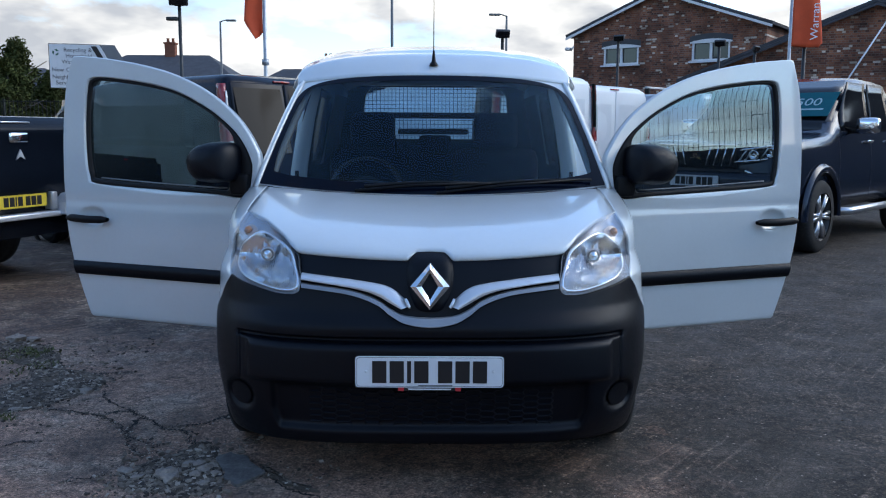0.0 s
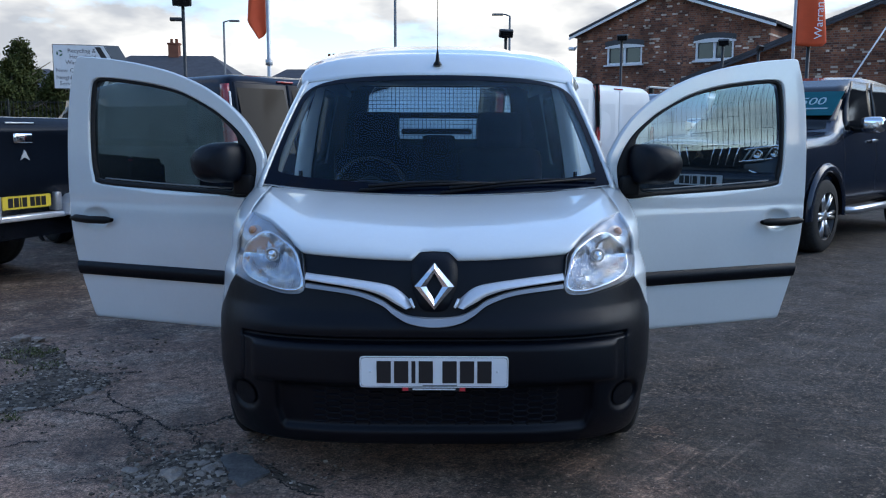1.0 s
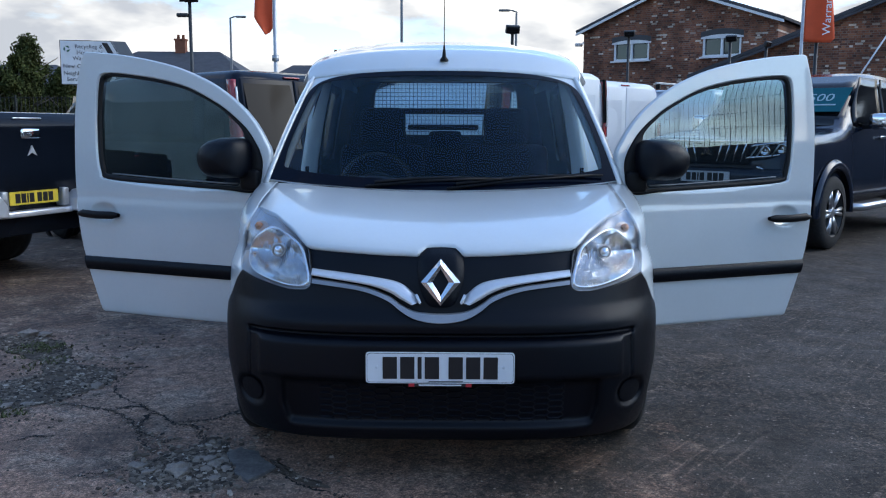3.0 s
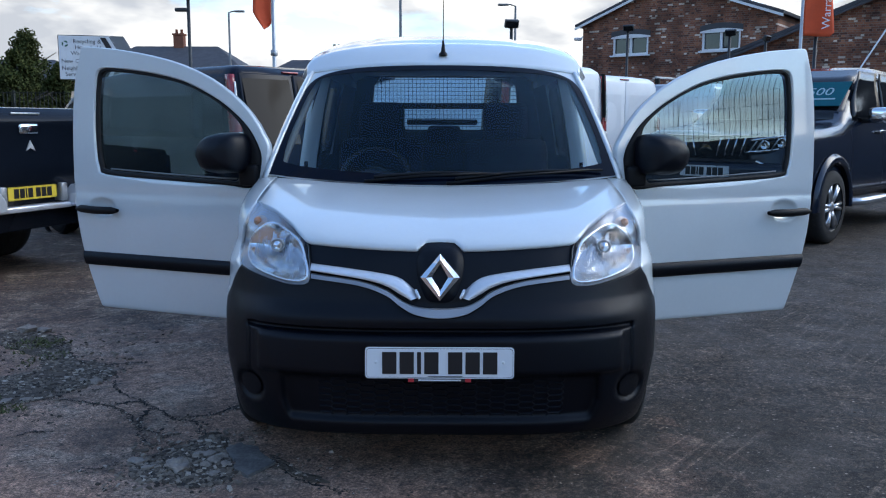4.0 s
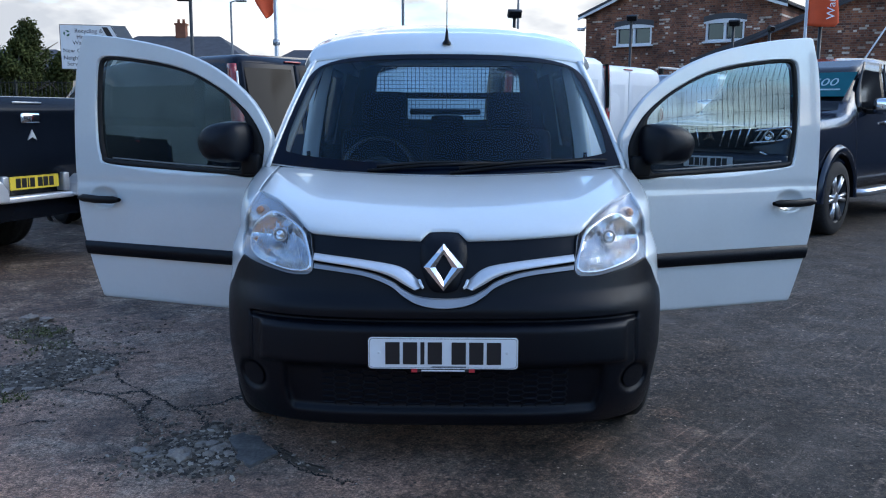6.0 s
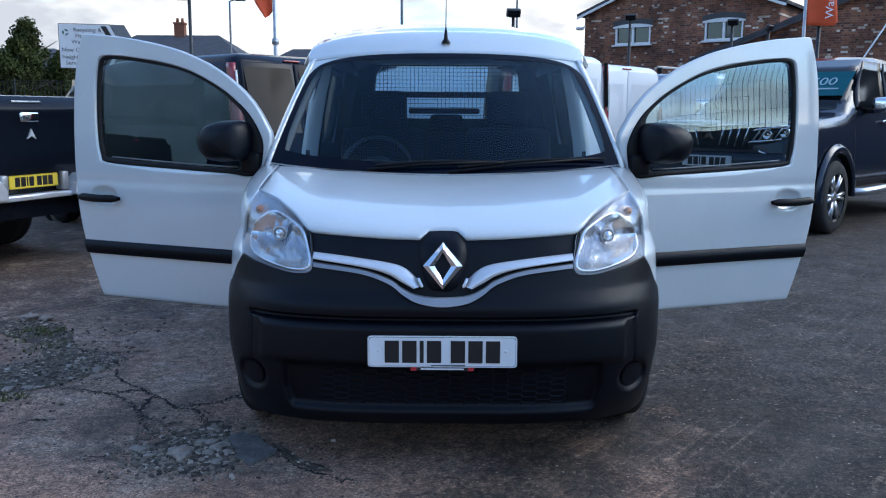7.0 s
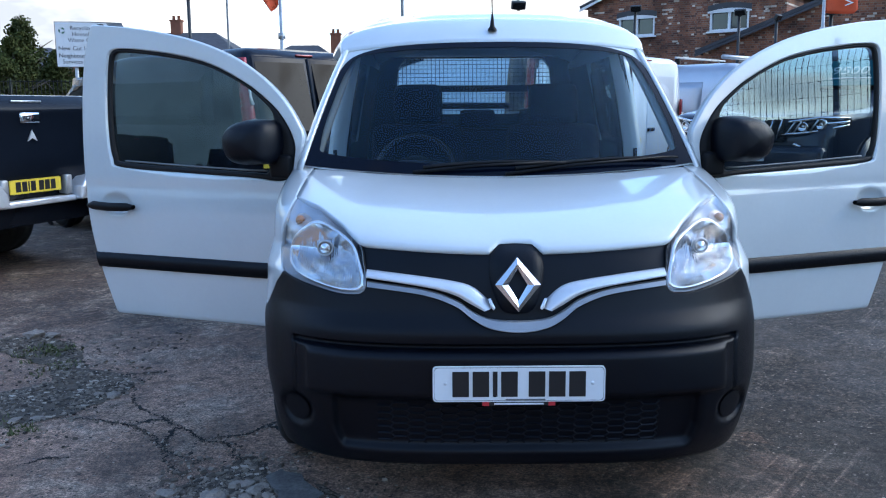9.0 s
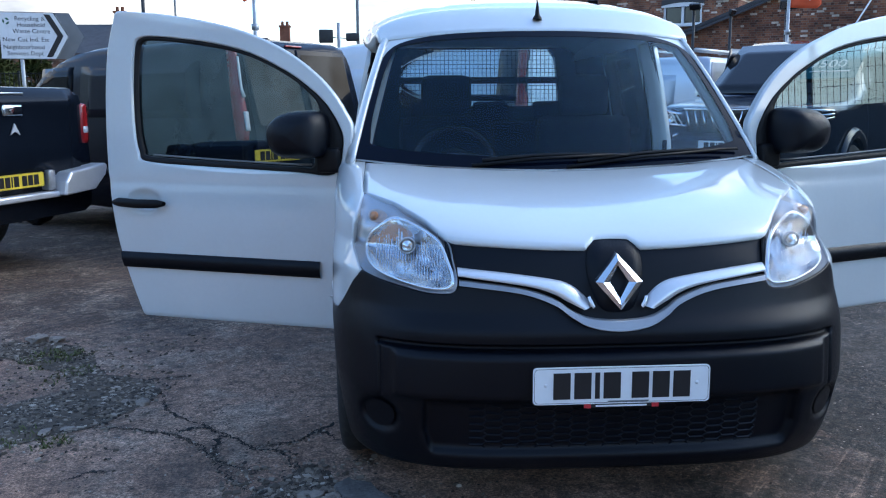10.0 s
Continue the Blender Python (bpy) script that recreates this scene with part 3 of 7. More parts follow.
# headlamps
OUT = curve(LAMP, 5, True)
INNER = curve([(0.700, 0.915), (0.650, 0.944), (0.590, 0.930), (0.525, 0.893), (0.500, 0.840), (0.486, 0.792), (0.500, 0.769), (0.560, 0.767), (0.640, 0.783), (0.705, 0.805), (0.733, 0.835), (0.728, 0.880)], 5, True)
for s in (1, -1):
    lamp = thing("headlamp", Matrix.Identity(4), "clear headlamp with chrome reflector", "")
    lamp.parent = van
    L = lambda a, b, off: nose(a, b, off) * 1.0 if s > 0 else Vector((-a, nose(a, b, off).y, b))
    part("lens_cover", facing(disc(OUT, lambda a, b, r: L(a, b, -0.003 - 0.012 * (1 - r * r)), 6), (0, -1, 0)), CLEAR, lamp).visible_shadow = False
    c = np.mean(OUT, axis=0)
    big = [tuple(c + (np.array(q) - c) * 1.005) for q in OUT]
    part("lamp_housing", disc(big, lambda a, b, r: L(a, b, 0.004 + 0.075 * min(1, (1 - r) * 4.5)), 7), LAMP_GREY, lamp, "pale grey lamp housing")
    # main reflector bowl with its bright rim
    ci = np.array((0.618, 0.858))
    part("reflector", disc(INNER, lambda a, b, r: L(a, b, 0.010 + 0.060 * (1 - r ** 2.2)), 9, centre=ci), REFLECTOR, lamp, "chrome reflector bowl")
    o2 = [tuple(ci + (np.array(q) - ci) * 1.045) for q in INNER]
    o3 = [tuple(ci + (np.array(q) - ci) * 1.105) for q in INNER]
    bm = sheet([[L(*q, 0.012) for q in INNER], [L(*q, 0.002) for q in o2], [L(*q, 0.016) for q in o3]], close=True)
    part("reflector_rim", bm, RIM_WHITE, lamp, "bright chrome rim")
    # bulb shade and tube
    p = L(0.612, 0.872, 0.02)
    part("bulb_cap", lathe([(-0.004, 0.001), (0.0, 0.016), (0.03, 0.020), (0.05, 0.012)], 16, axis="Y", at=p), CHROME, lamp)
    part("bulb_recess", lathe([(0.012, 0.027), (0.004, 0.025), (0.006, 0.021), (0.05, 0.018), (0.052, 0.001)], 20, axis="Y", at=p), LAMP_GREY, lamp)
    bm = bmesh.new()
    bowl = lambda a, b: 0.004 + 0.060 * (1 - min(1, math.hypot((a - 0.618) / 0.125, (b - 0.858) / 0.10)) ** 2.2)
    for k in range(26):
        a = 0.512 + k * 0.0078
        hi = 0.892 + 0.026 * math.sin(k * 1.3)
        tube([L(a + 0.003 * t, hi - (hi - 0.785 - 0.012 * (k > 18)) * t, bowl(a, hi - (hi - 0.785) * t)) for t in np.linspace(0, 1, 5)], 0.0018, 4, bm)
    part("reflector_flutes", bm, REFLECTOR, lamp)
    ind = curve([(0.730, 0.960), (0.700, 0.966), (0.672, 0.952), (0.690, 0.934), (0.722, 0.930), (0.735, 0.942)], 4, True)
    part("indicator", disc(ind, lambda a, b, r: L(a, b, 0.030 + 0.02 * (1 - r)), 3), INDICATOR, lamp, "pale amber indicator dish")
    p = L(0.716, 0.948, 0.022)
    part("indicator_bulb", lathe([(-0.014, 0.001), (-0.010, 0.012), (0.012, 0.015), (0.03, 0.008)], 12, axis="Y", at=p), AMBER, lamp, "amber indicator bulb")
    seal = [tuple(c + (np.array(q) - c) * 1.028) for q in OUT]
    part("lamp_seal", sheet([[L(*q, 0.004) for q in OUT], [L(*q, 0.010) for q in seal]], close=True), RUBBER, lamp)

# front plate and the strip below it
pl = plate(van, pose(0, 0.014, 0.4985), PLATE_WHITE)
for x in (-0.222, 0.222):
    part("screw_cap", lathe([(0.0, 0.0055), (-0.0022, 0.0050), (-0.0030, 0.0030), (-0.0032, 0.0005)], 10, axis="Y", at=(x, 0, 0.002)), SIGN_WHITE, pl, "pale screw cap")
part("plate_strip", box((0.22, 0.004, 0.012), (0, 0.017, 0.4365), bevel=0.001), INK, van, "dark strip under the plate", smooth=False)
for x in (-0.10, 0.10):
    part("strip_mark", box((0.020, 0.004, 0.012), (x, 0.0145, 0.4365)), RED_INK, van, smooth=False)
part("strip_lettering_bar", box((0.15, 0.002, 0.005), (0, 0.0145, 0.4365)), PLATE_WHITE, van, smooth=False)
part("plate_lettering_bar", box((0.12, 0.001, 0.004), (0.02, 0.0130, 0.4500)), SIGN_GREY, van, smooth=False)


# windscreen
def screen(u, v, off=0.0):
    a = Vector((0.805 * u, 0.94 + 0.13 * u * u, 1.050 + 0.040 * u * u))
    b = Vector((0.668 * u, 1.497 + 0.11 * u * u, 1.614 - 0.032 * abs(u) ** 2.5))
    p = a.lerp(b, v)
    n = Vector((0.35 * u, -0.70, 0.65))
    return p + n * (0.045 * v * (1 - v) * 4 * (1 - 0.5 * u * u) * 0.5 + off)


clear = curve([(-0.87, 0.100), (-0.4, 0.075), (0, 0.065), (0.4, 0.075), (0.87, 0.100), (0.943, 0.18), (0.955, 0.5), (0.940, 0.81), (0.865, 0.927), (0.4, 0.945), (0, 0.945), (-0.4, 0.945), (-0.865, 0.927), (-0.940, 0.81), (-0.955, 0.5), (-0.943, 0.18)], 6, True)
part("windscreen", facing(disc([(u * 1.02, 0.5 + (v - 0.5) * 1.02) for u, v in clear], lambda u, v, r: screen(u, v, 0.0), 8), (0, -1, 1)), SCREEN, van, "clear windscreen glass").visible_shadow = False
edge = []
for u, v in clear:
    ku, kv = abs(u) / 0.995, abs(v - 0.5) / 0.497
    k = (ku ** 7 + kv ** 7) ** (1 / 7) if v > 0.5 else max(ku, kv)
    uu, vv = u / k, 0.5 + (v - 0.5) / k
    edge.append((uu, vv))
bm = sheet([[screen(*(np.array(a) * (1 - t) + np.array(b) * t), 0.002) for a, b in zip(clear, edge)] for t in (0, 0.2, 0.4, 0.6, 0.8, 1)], close=True)
outer = []
for u, v in edge:
    k = max(abs(u) / 1.0, abs(v - 0.5) / 0.505)
    outer.append((u / k, 0.5 + (v - 0.5) / k))
sur = sheet([[screen(*(np.array(a) * (1 - t) + np.array(b) * t), -0.002) for a, b in zip([(u * 0.985, 0.5 + (v - 0.5) * 0.985) for u, v in edge], outer)] for t in (0, 0.5, 1)], close=True)
part("screen_surround", facing(sur, (0, -1, 1)), WHITE, van, "white painted screen surround")
part("windscreen_border", bm, FRIT, van, "black glass border")
# cowl between bonnet and glass
rows = []
for k in np.linspace(0, 1, 6):
    rows.append([nose(x, rear_of_hood(x), 0.0).lerp(screen(x / 0.79, 0.06), k) + Vector((0, 0, -0.022 * math.sin(math.pi * k))) for x in np.linspace(-0.77, 0.77, 41)])
part("cowl", sheet(rows), DARK_TRIM, van, "black plastic cowl")
# wipers
for x0, x1, v1 in ((-0.10, 0.20, 0.055), (0.26, 0.66, 0.038)):
    wp = thing("wiper", Matrix.Identity(4), "", "")
    wp.parent = van
    base = screen((x0 - 0.24) / 0.79, 0.005, 0.012)
    tip = screen(x1 / 0.79, v1, 0.030)
    mid = base.lerp(tip, 0.45) + Vector((0, -0.008, 0.008))
    part("wiper_arm", tube([base, mid, tip], 0.008, 6, taper=0.005), DARK_TRIM, wp)
    a, b = screen((x0 - 0.20) / 0.79, 0.035, 0.016), screen((x1 + 0.06) / 0.79, v1 + 0.005, 0.016)
    part("wiper_blade", tube([a.lerp(b, t) + Vector((0, 0, 0.012 * math.sin(math.pi * t))) for t in np.linspace(0, 1, 7)], 0.009, 6, taper=0.006), RUBBER, wp)

# A-pillars
for s in (1, -1):
    rows = []
    for v in np.linspace(-0.03, 1.0, 16):
        a = screen(0.99, v, 0.004)
        b = a + Vector((0.020, 0.006, 0.003))
        c2 = a + Vector((0.036, 0.050, -0.004))
        d = a + Vector((0.030, 0.11, -0.010))
        rows.append([Vector((s * p.x, p.y, p.z)) for p in (a, a.lerp(b, 0.5) + Vector((0, -0.006, 0.005)), b, b.lerp(c2, 0.5) + Vector((0.006, 0, 0)), c2, d)])
    solid(part("a_pillar", facing(sheet(rows), (s, -1, 0)), WHITE, van), 0.03, -1)
    rows = [[Vector((s * (screen(0.95, v).x), screen(0.95, v).y + dy, screen(0.95, v).z - 0.01)) for dy in (0.03, 0.07)] for v in np.linspace(0, 1, 8)]
    solid(part("a_pillar_trim", sheet(rows), PALE_TRIM, van), 0.03, 0)

# roof
RY = [1.495, 1.55, 1.70, 1.90, 2.2, 2.8, 3.6, 4.05, 4.20]
RZ = [1.617, 1.664, 1.727, 1.778, 1.826, 1.855, 1.843, 1.808, 1.755]
RW = [0.694, 0.703, 0.722, 0.745, 0.765, 0.778, 0.772, 0.758, 0.74]
def roof(u, y0, off=0.0):
    y = y0 + 0.11 * u * u * max(0, 1 - (y0 - 1.5) / 1.0)
    zc, w = float(np.interp(y0, RY, RZ)), float(np.interp(y0, RY, RW))
    a = abs(u) * math.pi / 2
    x = math.copysign(w * math.sin(a) ** (2 / 2.5), u) if u else 0.0
    d = float(np.interp(y0, [1.46, 1.7, 2.2, 4.2], [0.065, 0.125, 0.15, 0.16]))
    z = zc - d * (1 - max(0, math.cos(a)) ** (2 / 2.1))
    z -= 0.008 * math.exp(-((abs(x) - 0.42) / 0.03) ** 2) * min(1, max(0, (y0 - 1.75) / 0.2))
    p = Vector((x, y, z))
    # the front edge runs along the top of the glass
    k = min(1.0, max(0.0, 1 - (y0 - 1.496) / 0.30))
    k = k * k * (3 - 2 * k)
    e = screen(max(-1.05, min(1.05, x / 0.668)), 1.0, 0.003) + Vector((0, y0 - 1.496, 0.72 * (y0 - 1.496)))
    p = p.lerp(e, k)
    return p + Vector((0, 0, off))


ys = list(np.linspace(1.496, 2.2, 28)) + list(np.linspace(2.25, 4.2, 40))
us = [math.copysign(abs(t) ** 0.8, t) for t in np.linspace(-1, 1, 61)]
solid(part("roof", facing(sheet([[roof(u, y) for u in us] for y in ys]), (0, 0, 1)), WHITE, van), 0.006, -1)
part("headlining", sheet([[roof(u * 0.92, y, -0.035) for u in us[::3]] for y in np.linspace(1.55, 4.1, 14)]), PALE_TRIM, van, "pale grey headlining")
# cant rails between the pillars and the roof's edge
for s in (1, -1):
    rows = []
    for y in np.linspace(1.50, 2.40, 18):
        e = roof(0.985, y)
        k = min(1.0, (y - 1.50) / 0.25)
        sec = ((-0.030, 0.010), (0.004, 0.004), (0.022, -0.022), (0.026 + 0.012 * k, -0.055), (0.010, -0.080), (-0.035, -0.085))
        w = 0.25 + 0.75 * k
        rows.append([Vector((s * (e.x + a * w), e.y, e.z + b * w)) for a, b in sec])
    solid(part("cant_rail", facing(sheet(rows), (s, 0, 0)), WHITE, van), 0.008, -1)
# aerial
ae = thing("aerial", pose(0, 1.56, 1.668), "", "")
ae.parent = van
part("aerial_base", lathe([(0, 0.022), (0.008, 0.020), (0.02, 0.011), (0.055, 0.007), (0.075, 0.004)], 14, axis="Z"), DARK_TRIM, ae)
part("aerial_mast", tube([(0, 0, 0.06), (0, 0.06, 0.22), (0.0, 0.11, 0.37)], 0.0032, 6, taper=0.0018), DARK_TRIM, ae)

# body sides behind the door openings
def side_x(z):
    return float(np.interp(z, [0.2, 0.35, 0.6, 0.9, 1.1, 1.4, 1.6, 1.70], [0.845, 0.868, 0.882, 0.878, 0.862, 0.812, 0.768, 0.745]))


SIDE_LIGHT = (2.64, 3.28, 1.11, 1.585)


def pierced(bm):
    """Opens the sheet where the side window stands."""
    y0, y1, z0, z1 = SIDE_LIGHT
    gone = [f for f in bm.faces if y0 < f.calc_center_median().y < y1 and z0 < f.calc_center_median().z < z1]
    bmesh.ops.delete(bm, geom=gone, context="FACES")
    return bm


for s in (1, -1):
    rows = []
    ycol = np.linspace(2.28, 4.17, 72)
    for k in np.linspace(0, 1, 60):
        row = []
        for y in ycol:
            zb = max(0.30, arch(y, REAR_AXLE))
            zt = float(np.interp(y, RY, RZ)) - 0.135
            z = zb + (zt - zb) * k
            x = side_x(z) - 0.03 * max(0, (y - 3.9) / 0.3) ** 2
            row.append(Vector((s * x, y, z)))
        rows.append(row)
    solid(part("side_panel", facing(pierced(sheet(rows)), (s, 0, 0)), WHITE, van, "white rear side panel"), 0.03, -1)
    pane = [[Vector((s * (side_x(z) - 0.012), y, z)) for y in np.linspace(*SIDE_LIGHT[:2], 6)] for z in np.linspace(*SIDE_LIGHT[2:], 6)]
    part("side_window", sheet(pane), REAR_GLASS, van, "clear side window").visible_shadow = False
    y0, y1, z0, z1 = SIDE_LIGHT
    rim = [(y0 + 0.06, z0), (y1 - 0.06, z0), (y1, z0 + 0.06), (y1, z1 - 0.06), (y1 - 0.06, z1), (y0 + 0.06, z1), (y0, z1 - 0.06), (y0, z0 + 0.06), (y0 + 0.06, z0)]
    part("side_window_rubber", tube([(s * (side_x(z) - 0.02), y, z) for y, z in rim], 0.028, 6), RUBBER, van)
    part("side_strip", box((0.012, 1.10, 0.07), (s * 0.884, 2.72, 0.625), bevel=0.004), BLACK_PLASTIC, van)
    part("sliding_door_rail", box((0.012, 1.25, 0.025), (s * 0.865, 3.45, 1.06), bevel=0.004), DARK_TRIM, van)
    sill = [[Vector((s * x, y, z)) for x, z in ((0.70, 0.30), (0.86, 0.28), (0.87, 0.33), (0.845, 0.37), (0.72, 0.38))] for y in np.linspace(1.16, 2.32, 6)]
    solid(part("sill", sheet(sill), WHITE, van), 0.01, 0)
    # door seal round the opening: front post and B-post
    part("door_seal", tube([(s * 0.80, 1.20, 0.40), (s * 0.80, 1.19, 1.02), (s * 0.755, 1.42, 1.30), (s * 0.70, 1.72, 1.56), (s * 0.715, 1.95, 1.61), (s * 0.725, 2.27, 1.62), (s * 0.80, 2.29, 1.35), (s * 0.85, 2.29, 0.9), (s * 0.83, 2.28, 0.40)], 0.014, 6), RUBBER, van)
    part("hinge_post", box((0.10, 0.16, 0.72), (s * 0.80, 1.24, 0.70), bevel=0.02), WHITE, van)
    rows = [[Vector((s * (side_x(z) - 0.045), y, z)) for y in (2.34, 2.46)] for z in np.linspace(0.4, 1.62, 8)]
    solid(part("b_post_trim", sheet(rows), PALE_TRIM, van, "grey inner post trim"), 0.02, 0)
    jamb = [[Vector((s * (side_x(z) - d), 2.275 + 0.02 * (d > 0.08), z)) for d in (0.004, 0.03, 0.06, 0.085, 0.095)] for z in np.linspace(0.38, 1.60, 14)]
    solid(part("b_post_jamb", facing(sheet(jamb), (0, -1, 0)), WHITE, van, "white painted door post"), 0.01, -1)
    part("striker", box((0.022, 0.014, 0.075), (s * 0.825, 2.268, 1.06), bevel=0.004), DARK_TRIM, van)
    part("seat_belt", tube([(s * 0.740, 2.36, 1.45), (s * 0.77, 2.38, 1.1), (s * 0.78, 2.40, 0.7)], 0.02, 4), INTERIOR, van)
    # dark sheet hides the white inner wall: the load space's shade as colour
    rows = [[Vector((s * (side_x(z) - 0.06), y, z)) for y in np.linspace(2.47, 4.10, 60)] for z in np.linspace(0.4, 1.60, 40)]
    part("cargo_lining", pierced(sheet(rows)), INTERIOR, van, "dark sheet inside the wall for the unlit load space")

# tailgate with one wide window and a wire guard
tg = thing("tailgate", Matrix.Identity(4), "white tailgate with a wide window", "")
tg.parent = van
GO = [(-0.83, 0.42), (0.83, 0.42), (0.83, 1.1), (0.745, 1.62), (0.66, 1.74), (-0.66, 1.74), (-0.745, 1.62), (-0.83, 1.1)]
GI = [(-0.56, 1.275), (0.56, 1.275), (0.60, 1.32), (0.57, 1.62), (0.52, 1.69), (-0.52, 1.69), (-0.57, 1.62), (-0.60, 1.32)]
bm = sheet([[Vector((a, 4.17, b)) for a, b in GO], [Vector((a, 4.17, b)) for a, b in GI]], close=True)
# dark sheet inside the gate, shade of the load space put in colour
part("gate_lining", sheet([[Vector((a, 4.135, b)) for a, b in GO], [Vector((a, 4.135, b)) for a, b in GI]], close=True), INTERIOR, tg, "dark sheet inside the tailgate for the unlit load space")
solid(part("gate_skin", facing(bm, (0, 1, 0)), WHITE, tg, smooth=False), 0.05, 0)
part("gate_window", box((1.24, 0.005, 0.46), (0, 4.19, 1.48)), REAR_GLASS, tg, "clear rear window").visible_shadow = False
bm = bmesh.new()
for x in np.arange(-0.60, 0.601, 0.031):
    box((0.0034, 0.0034, 0.44), (x, 4.09, 1.48), bm)
for z in np.arange(1.27, 1.70, 0.031):
    box((1.21, 0.0034, 0.0034), (0, 4.094, z), bm)
tagged(part("wire_guard", bm, DARK_TRIM, tg, "dark wire mesh window guard", smooth=False), kind="stuff")
part("guard_bar", box((1.24, 0.03, 0.045), (0, 4.09, 1.462)), DARK_TRIM, tg, smooth=False)
part("load_bar", box((0.56, 0.05, 0.045), (-0.02, 3.98, 1.335), bevel=0.015), DARK_TRIM, van)
for s in (-1, 1):
    part("tail_lamp", box((0.07, 0.03, 0.42), (s * 0.78, 4.20, 1.05), bevel=0.015), RED_LENS, van)
rounded(part("rear_bumper", box((1.70, 0.16, 0.24), (0, 4.22, 0.42)), BLACK_PLASTIC, van), 0.04)
part("rear_header", box((1.48, 0.10, 0.07), (0, 4.15, 1.735), bevel=0.02), WHITE, van)
part("floor_pan", box((1.62, 3.2, 0.06), (0, 2.6, 0.36)), INTERIOR, van, smooth=False)
part("firewall", box((1.58, 0.05, 0.66), (0, 1.10, 0.70)), INTERIOR, van, smooth=False)
for s in (1, -1):
    wheel(van, (s * 0.765, FRONT_AXLE, 0.315), 0.315, 0.195, 6, SATIN, s, "steel")
    wheel(van, (s * 0.765, REAR_AXLE, 0.315), 0.315, 0.195, 6, SATIN, s, "steel")

# dashboard
rows = []
for x in np.linspace(-0.74, 0.74, 31):
    hump = 0.045 * math.exp(-((x + 0.36) / 0.20) ** 2)
    rows.append([Vector((x, 1.08, 1.05)), Vector((x, 1.25, 1.055)), Vector((x, 1.42, 1.055 + hump * 0.7)), Vector((x, 1.52, 1.04 + hump)), Vector((x, 1.56, 1.0 + hump * 0.6)), Vector((x, 1.55, 0.90)), Vector((x, 1.50, 0.70)), Vector((x, 1.40, 0.50))])
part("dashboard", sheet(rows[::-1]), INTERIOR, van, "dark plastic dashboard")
part("vent_pod", lathe([(0, 0.055), (0.02, 0.052), (0.035, 0.035), (0.037, 0.001)], 20, axis="Z", at=(-0.63, 1.36, 1.055)), INTERIOR, van)
sw = thing("steering_wheel", pose(-0.36, 1.70, 1.02, 62, 0, 0), "dark steering wheel with thick rim", "")
sw.parent = van
bm = bmesh.new()
ringpts = []
for a in np.linspace(0, math.tau, 40, endpoint=False):
    ringpts.append([Vector(((0.185 + 0.016 * math.cos(b)) * math.cos(a), (0.185 + 0.016 * math.cos(b)) * math.sin(a), 0.016 * math.sin(b))) for b in np.linspace(0, math.tau, 10, endpoint=False)])
ringpts.append(ringpts[0])
part("rim", sheet(ringpts, close=True), GLOSS_BLACK, sw)
part("boss", lathe([(-0.03, 0.09), (0.0, 0.085), (0.015, 0.06), (0.02, 0.001)], 20, axis="Z"), INTERIOR, sw)
for a in (math.pi, 0, -math.pi / 2):
    part("spoke", box((0.12, 0.035, 0.02), (0.12 * math.cos(a), 0.12 * math.sin(a), -0.005), rot=Matrix.Rotation(a, 4, "Z"), bevel=0.006), INTERIOR, sw)


def cushion(size, at, rot=0.0, r=0.05):
    bm = box(size, (0, 0, 0), bevel=r)
    bmesh.ops.transform(bm, matrix=Matrix.Translation(at) @ Matrix.Rotation(rot, 4, "X"), verts=bm.verts)
    return bm


def front_seat(x, parent):
    st = thing("seat", pose(x, 2.07, 0.40), "dark cloth seat with headrest", "")
    st.parent = parent
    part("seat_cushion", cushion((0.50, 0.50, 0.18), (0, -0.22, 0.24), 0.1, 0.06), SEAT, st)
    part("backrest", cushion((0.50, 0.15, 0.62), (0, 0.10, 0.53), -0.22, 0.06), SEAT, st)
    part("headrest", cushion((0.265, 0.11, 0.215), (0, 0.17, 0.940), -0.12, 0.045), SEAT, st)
    for a in (-0.06, 0.06):
        part("headrest_post", tube([(a, 0.17, 0.80), (a, 0.17, 0.90)], 0.007, 6), SATIN, st)
    part("seat_base", box((0.44, 0.42, 0.14), (0, -0.2, 0.08)), INTERIOR, st, smooth=False)
    return st


front_seat(-0.365, van)
front_seat(0.365, van)
bench = thing("rear_bench", pose(0, 3.25, 0.40), "dark cloth rear bench", "")
bench.parent = van
part("bench_back", cushion((1.20, 0.14, 0.56), (0, 0.1, 0.50), -0.15, 0.05), SEAT, bench)
part("bench_cushion", cushion((1.20, 0.48, 0.16), (0, -0.2, 0.24), 0.05, 0.05), SEAT, bench)
for x in (-0.40, 0.0, 0.40):
    part("bench_headrest", cushion((0.24, 0.09, 0.13), (x, 0.14, 0.845), -0.1, 0.035), SEAT, bench)


# front doors, each swung open on its hinge
DOOR = curve([(0.0, 1.02), (-0.050, 1.19), (-0.020, 1.272), (0.045, 1.365), (0.130, 1.445), (0.25, 1.525), (0.38, 1.583), (0.51, 1.625), (0.68, 1.662), (0.86, 1.690)], 5) + [np.array(q) for q in ((1.00, 1.703), (1.052, 1.707), (1.067, 1.700))] + curve([(1.072, 1.685), (1.112, 1.53), (1.132, 1.30), (1.130, 1.02), (1.102, 0.75), (1.066, 0.58), (1.003, 0.372)], 5) + [np.array(q) for q in ((0.995, 0.366), (0.60, 0.367), (0.20, 0.370), (0.02, 0.372), (0.0, 0.385), (0.0, 0.70))]
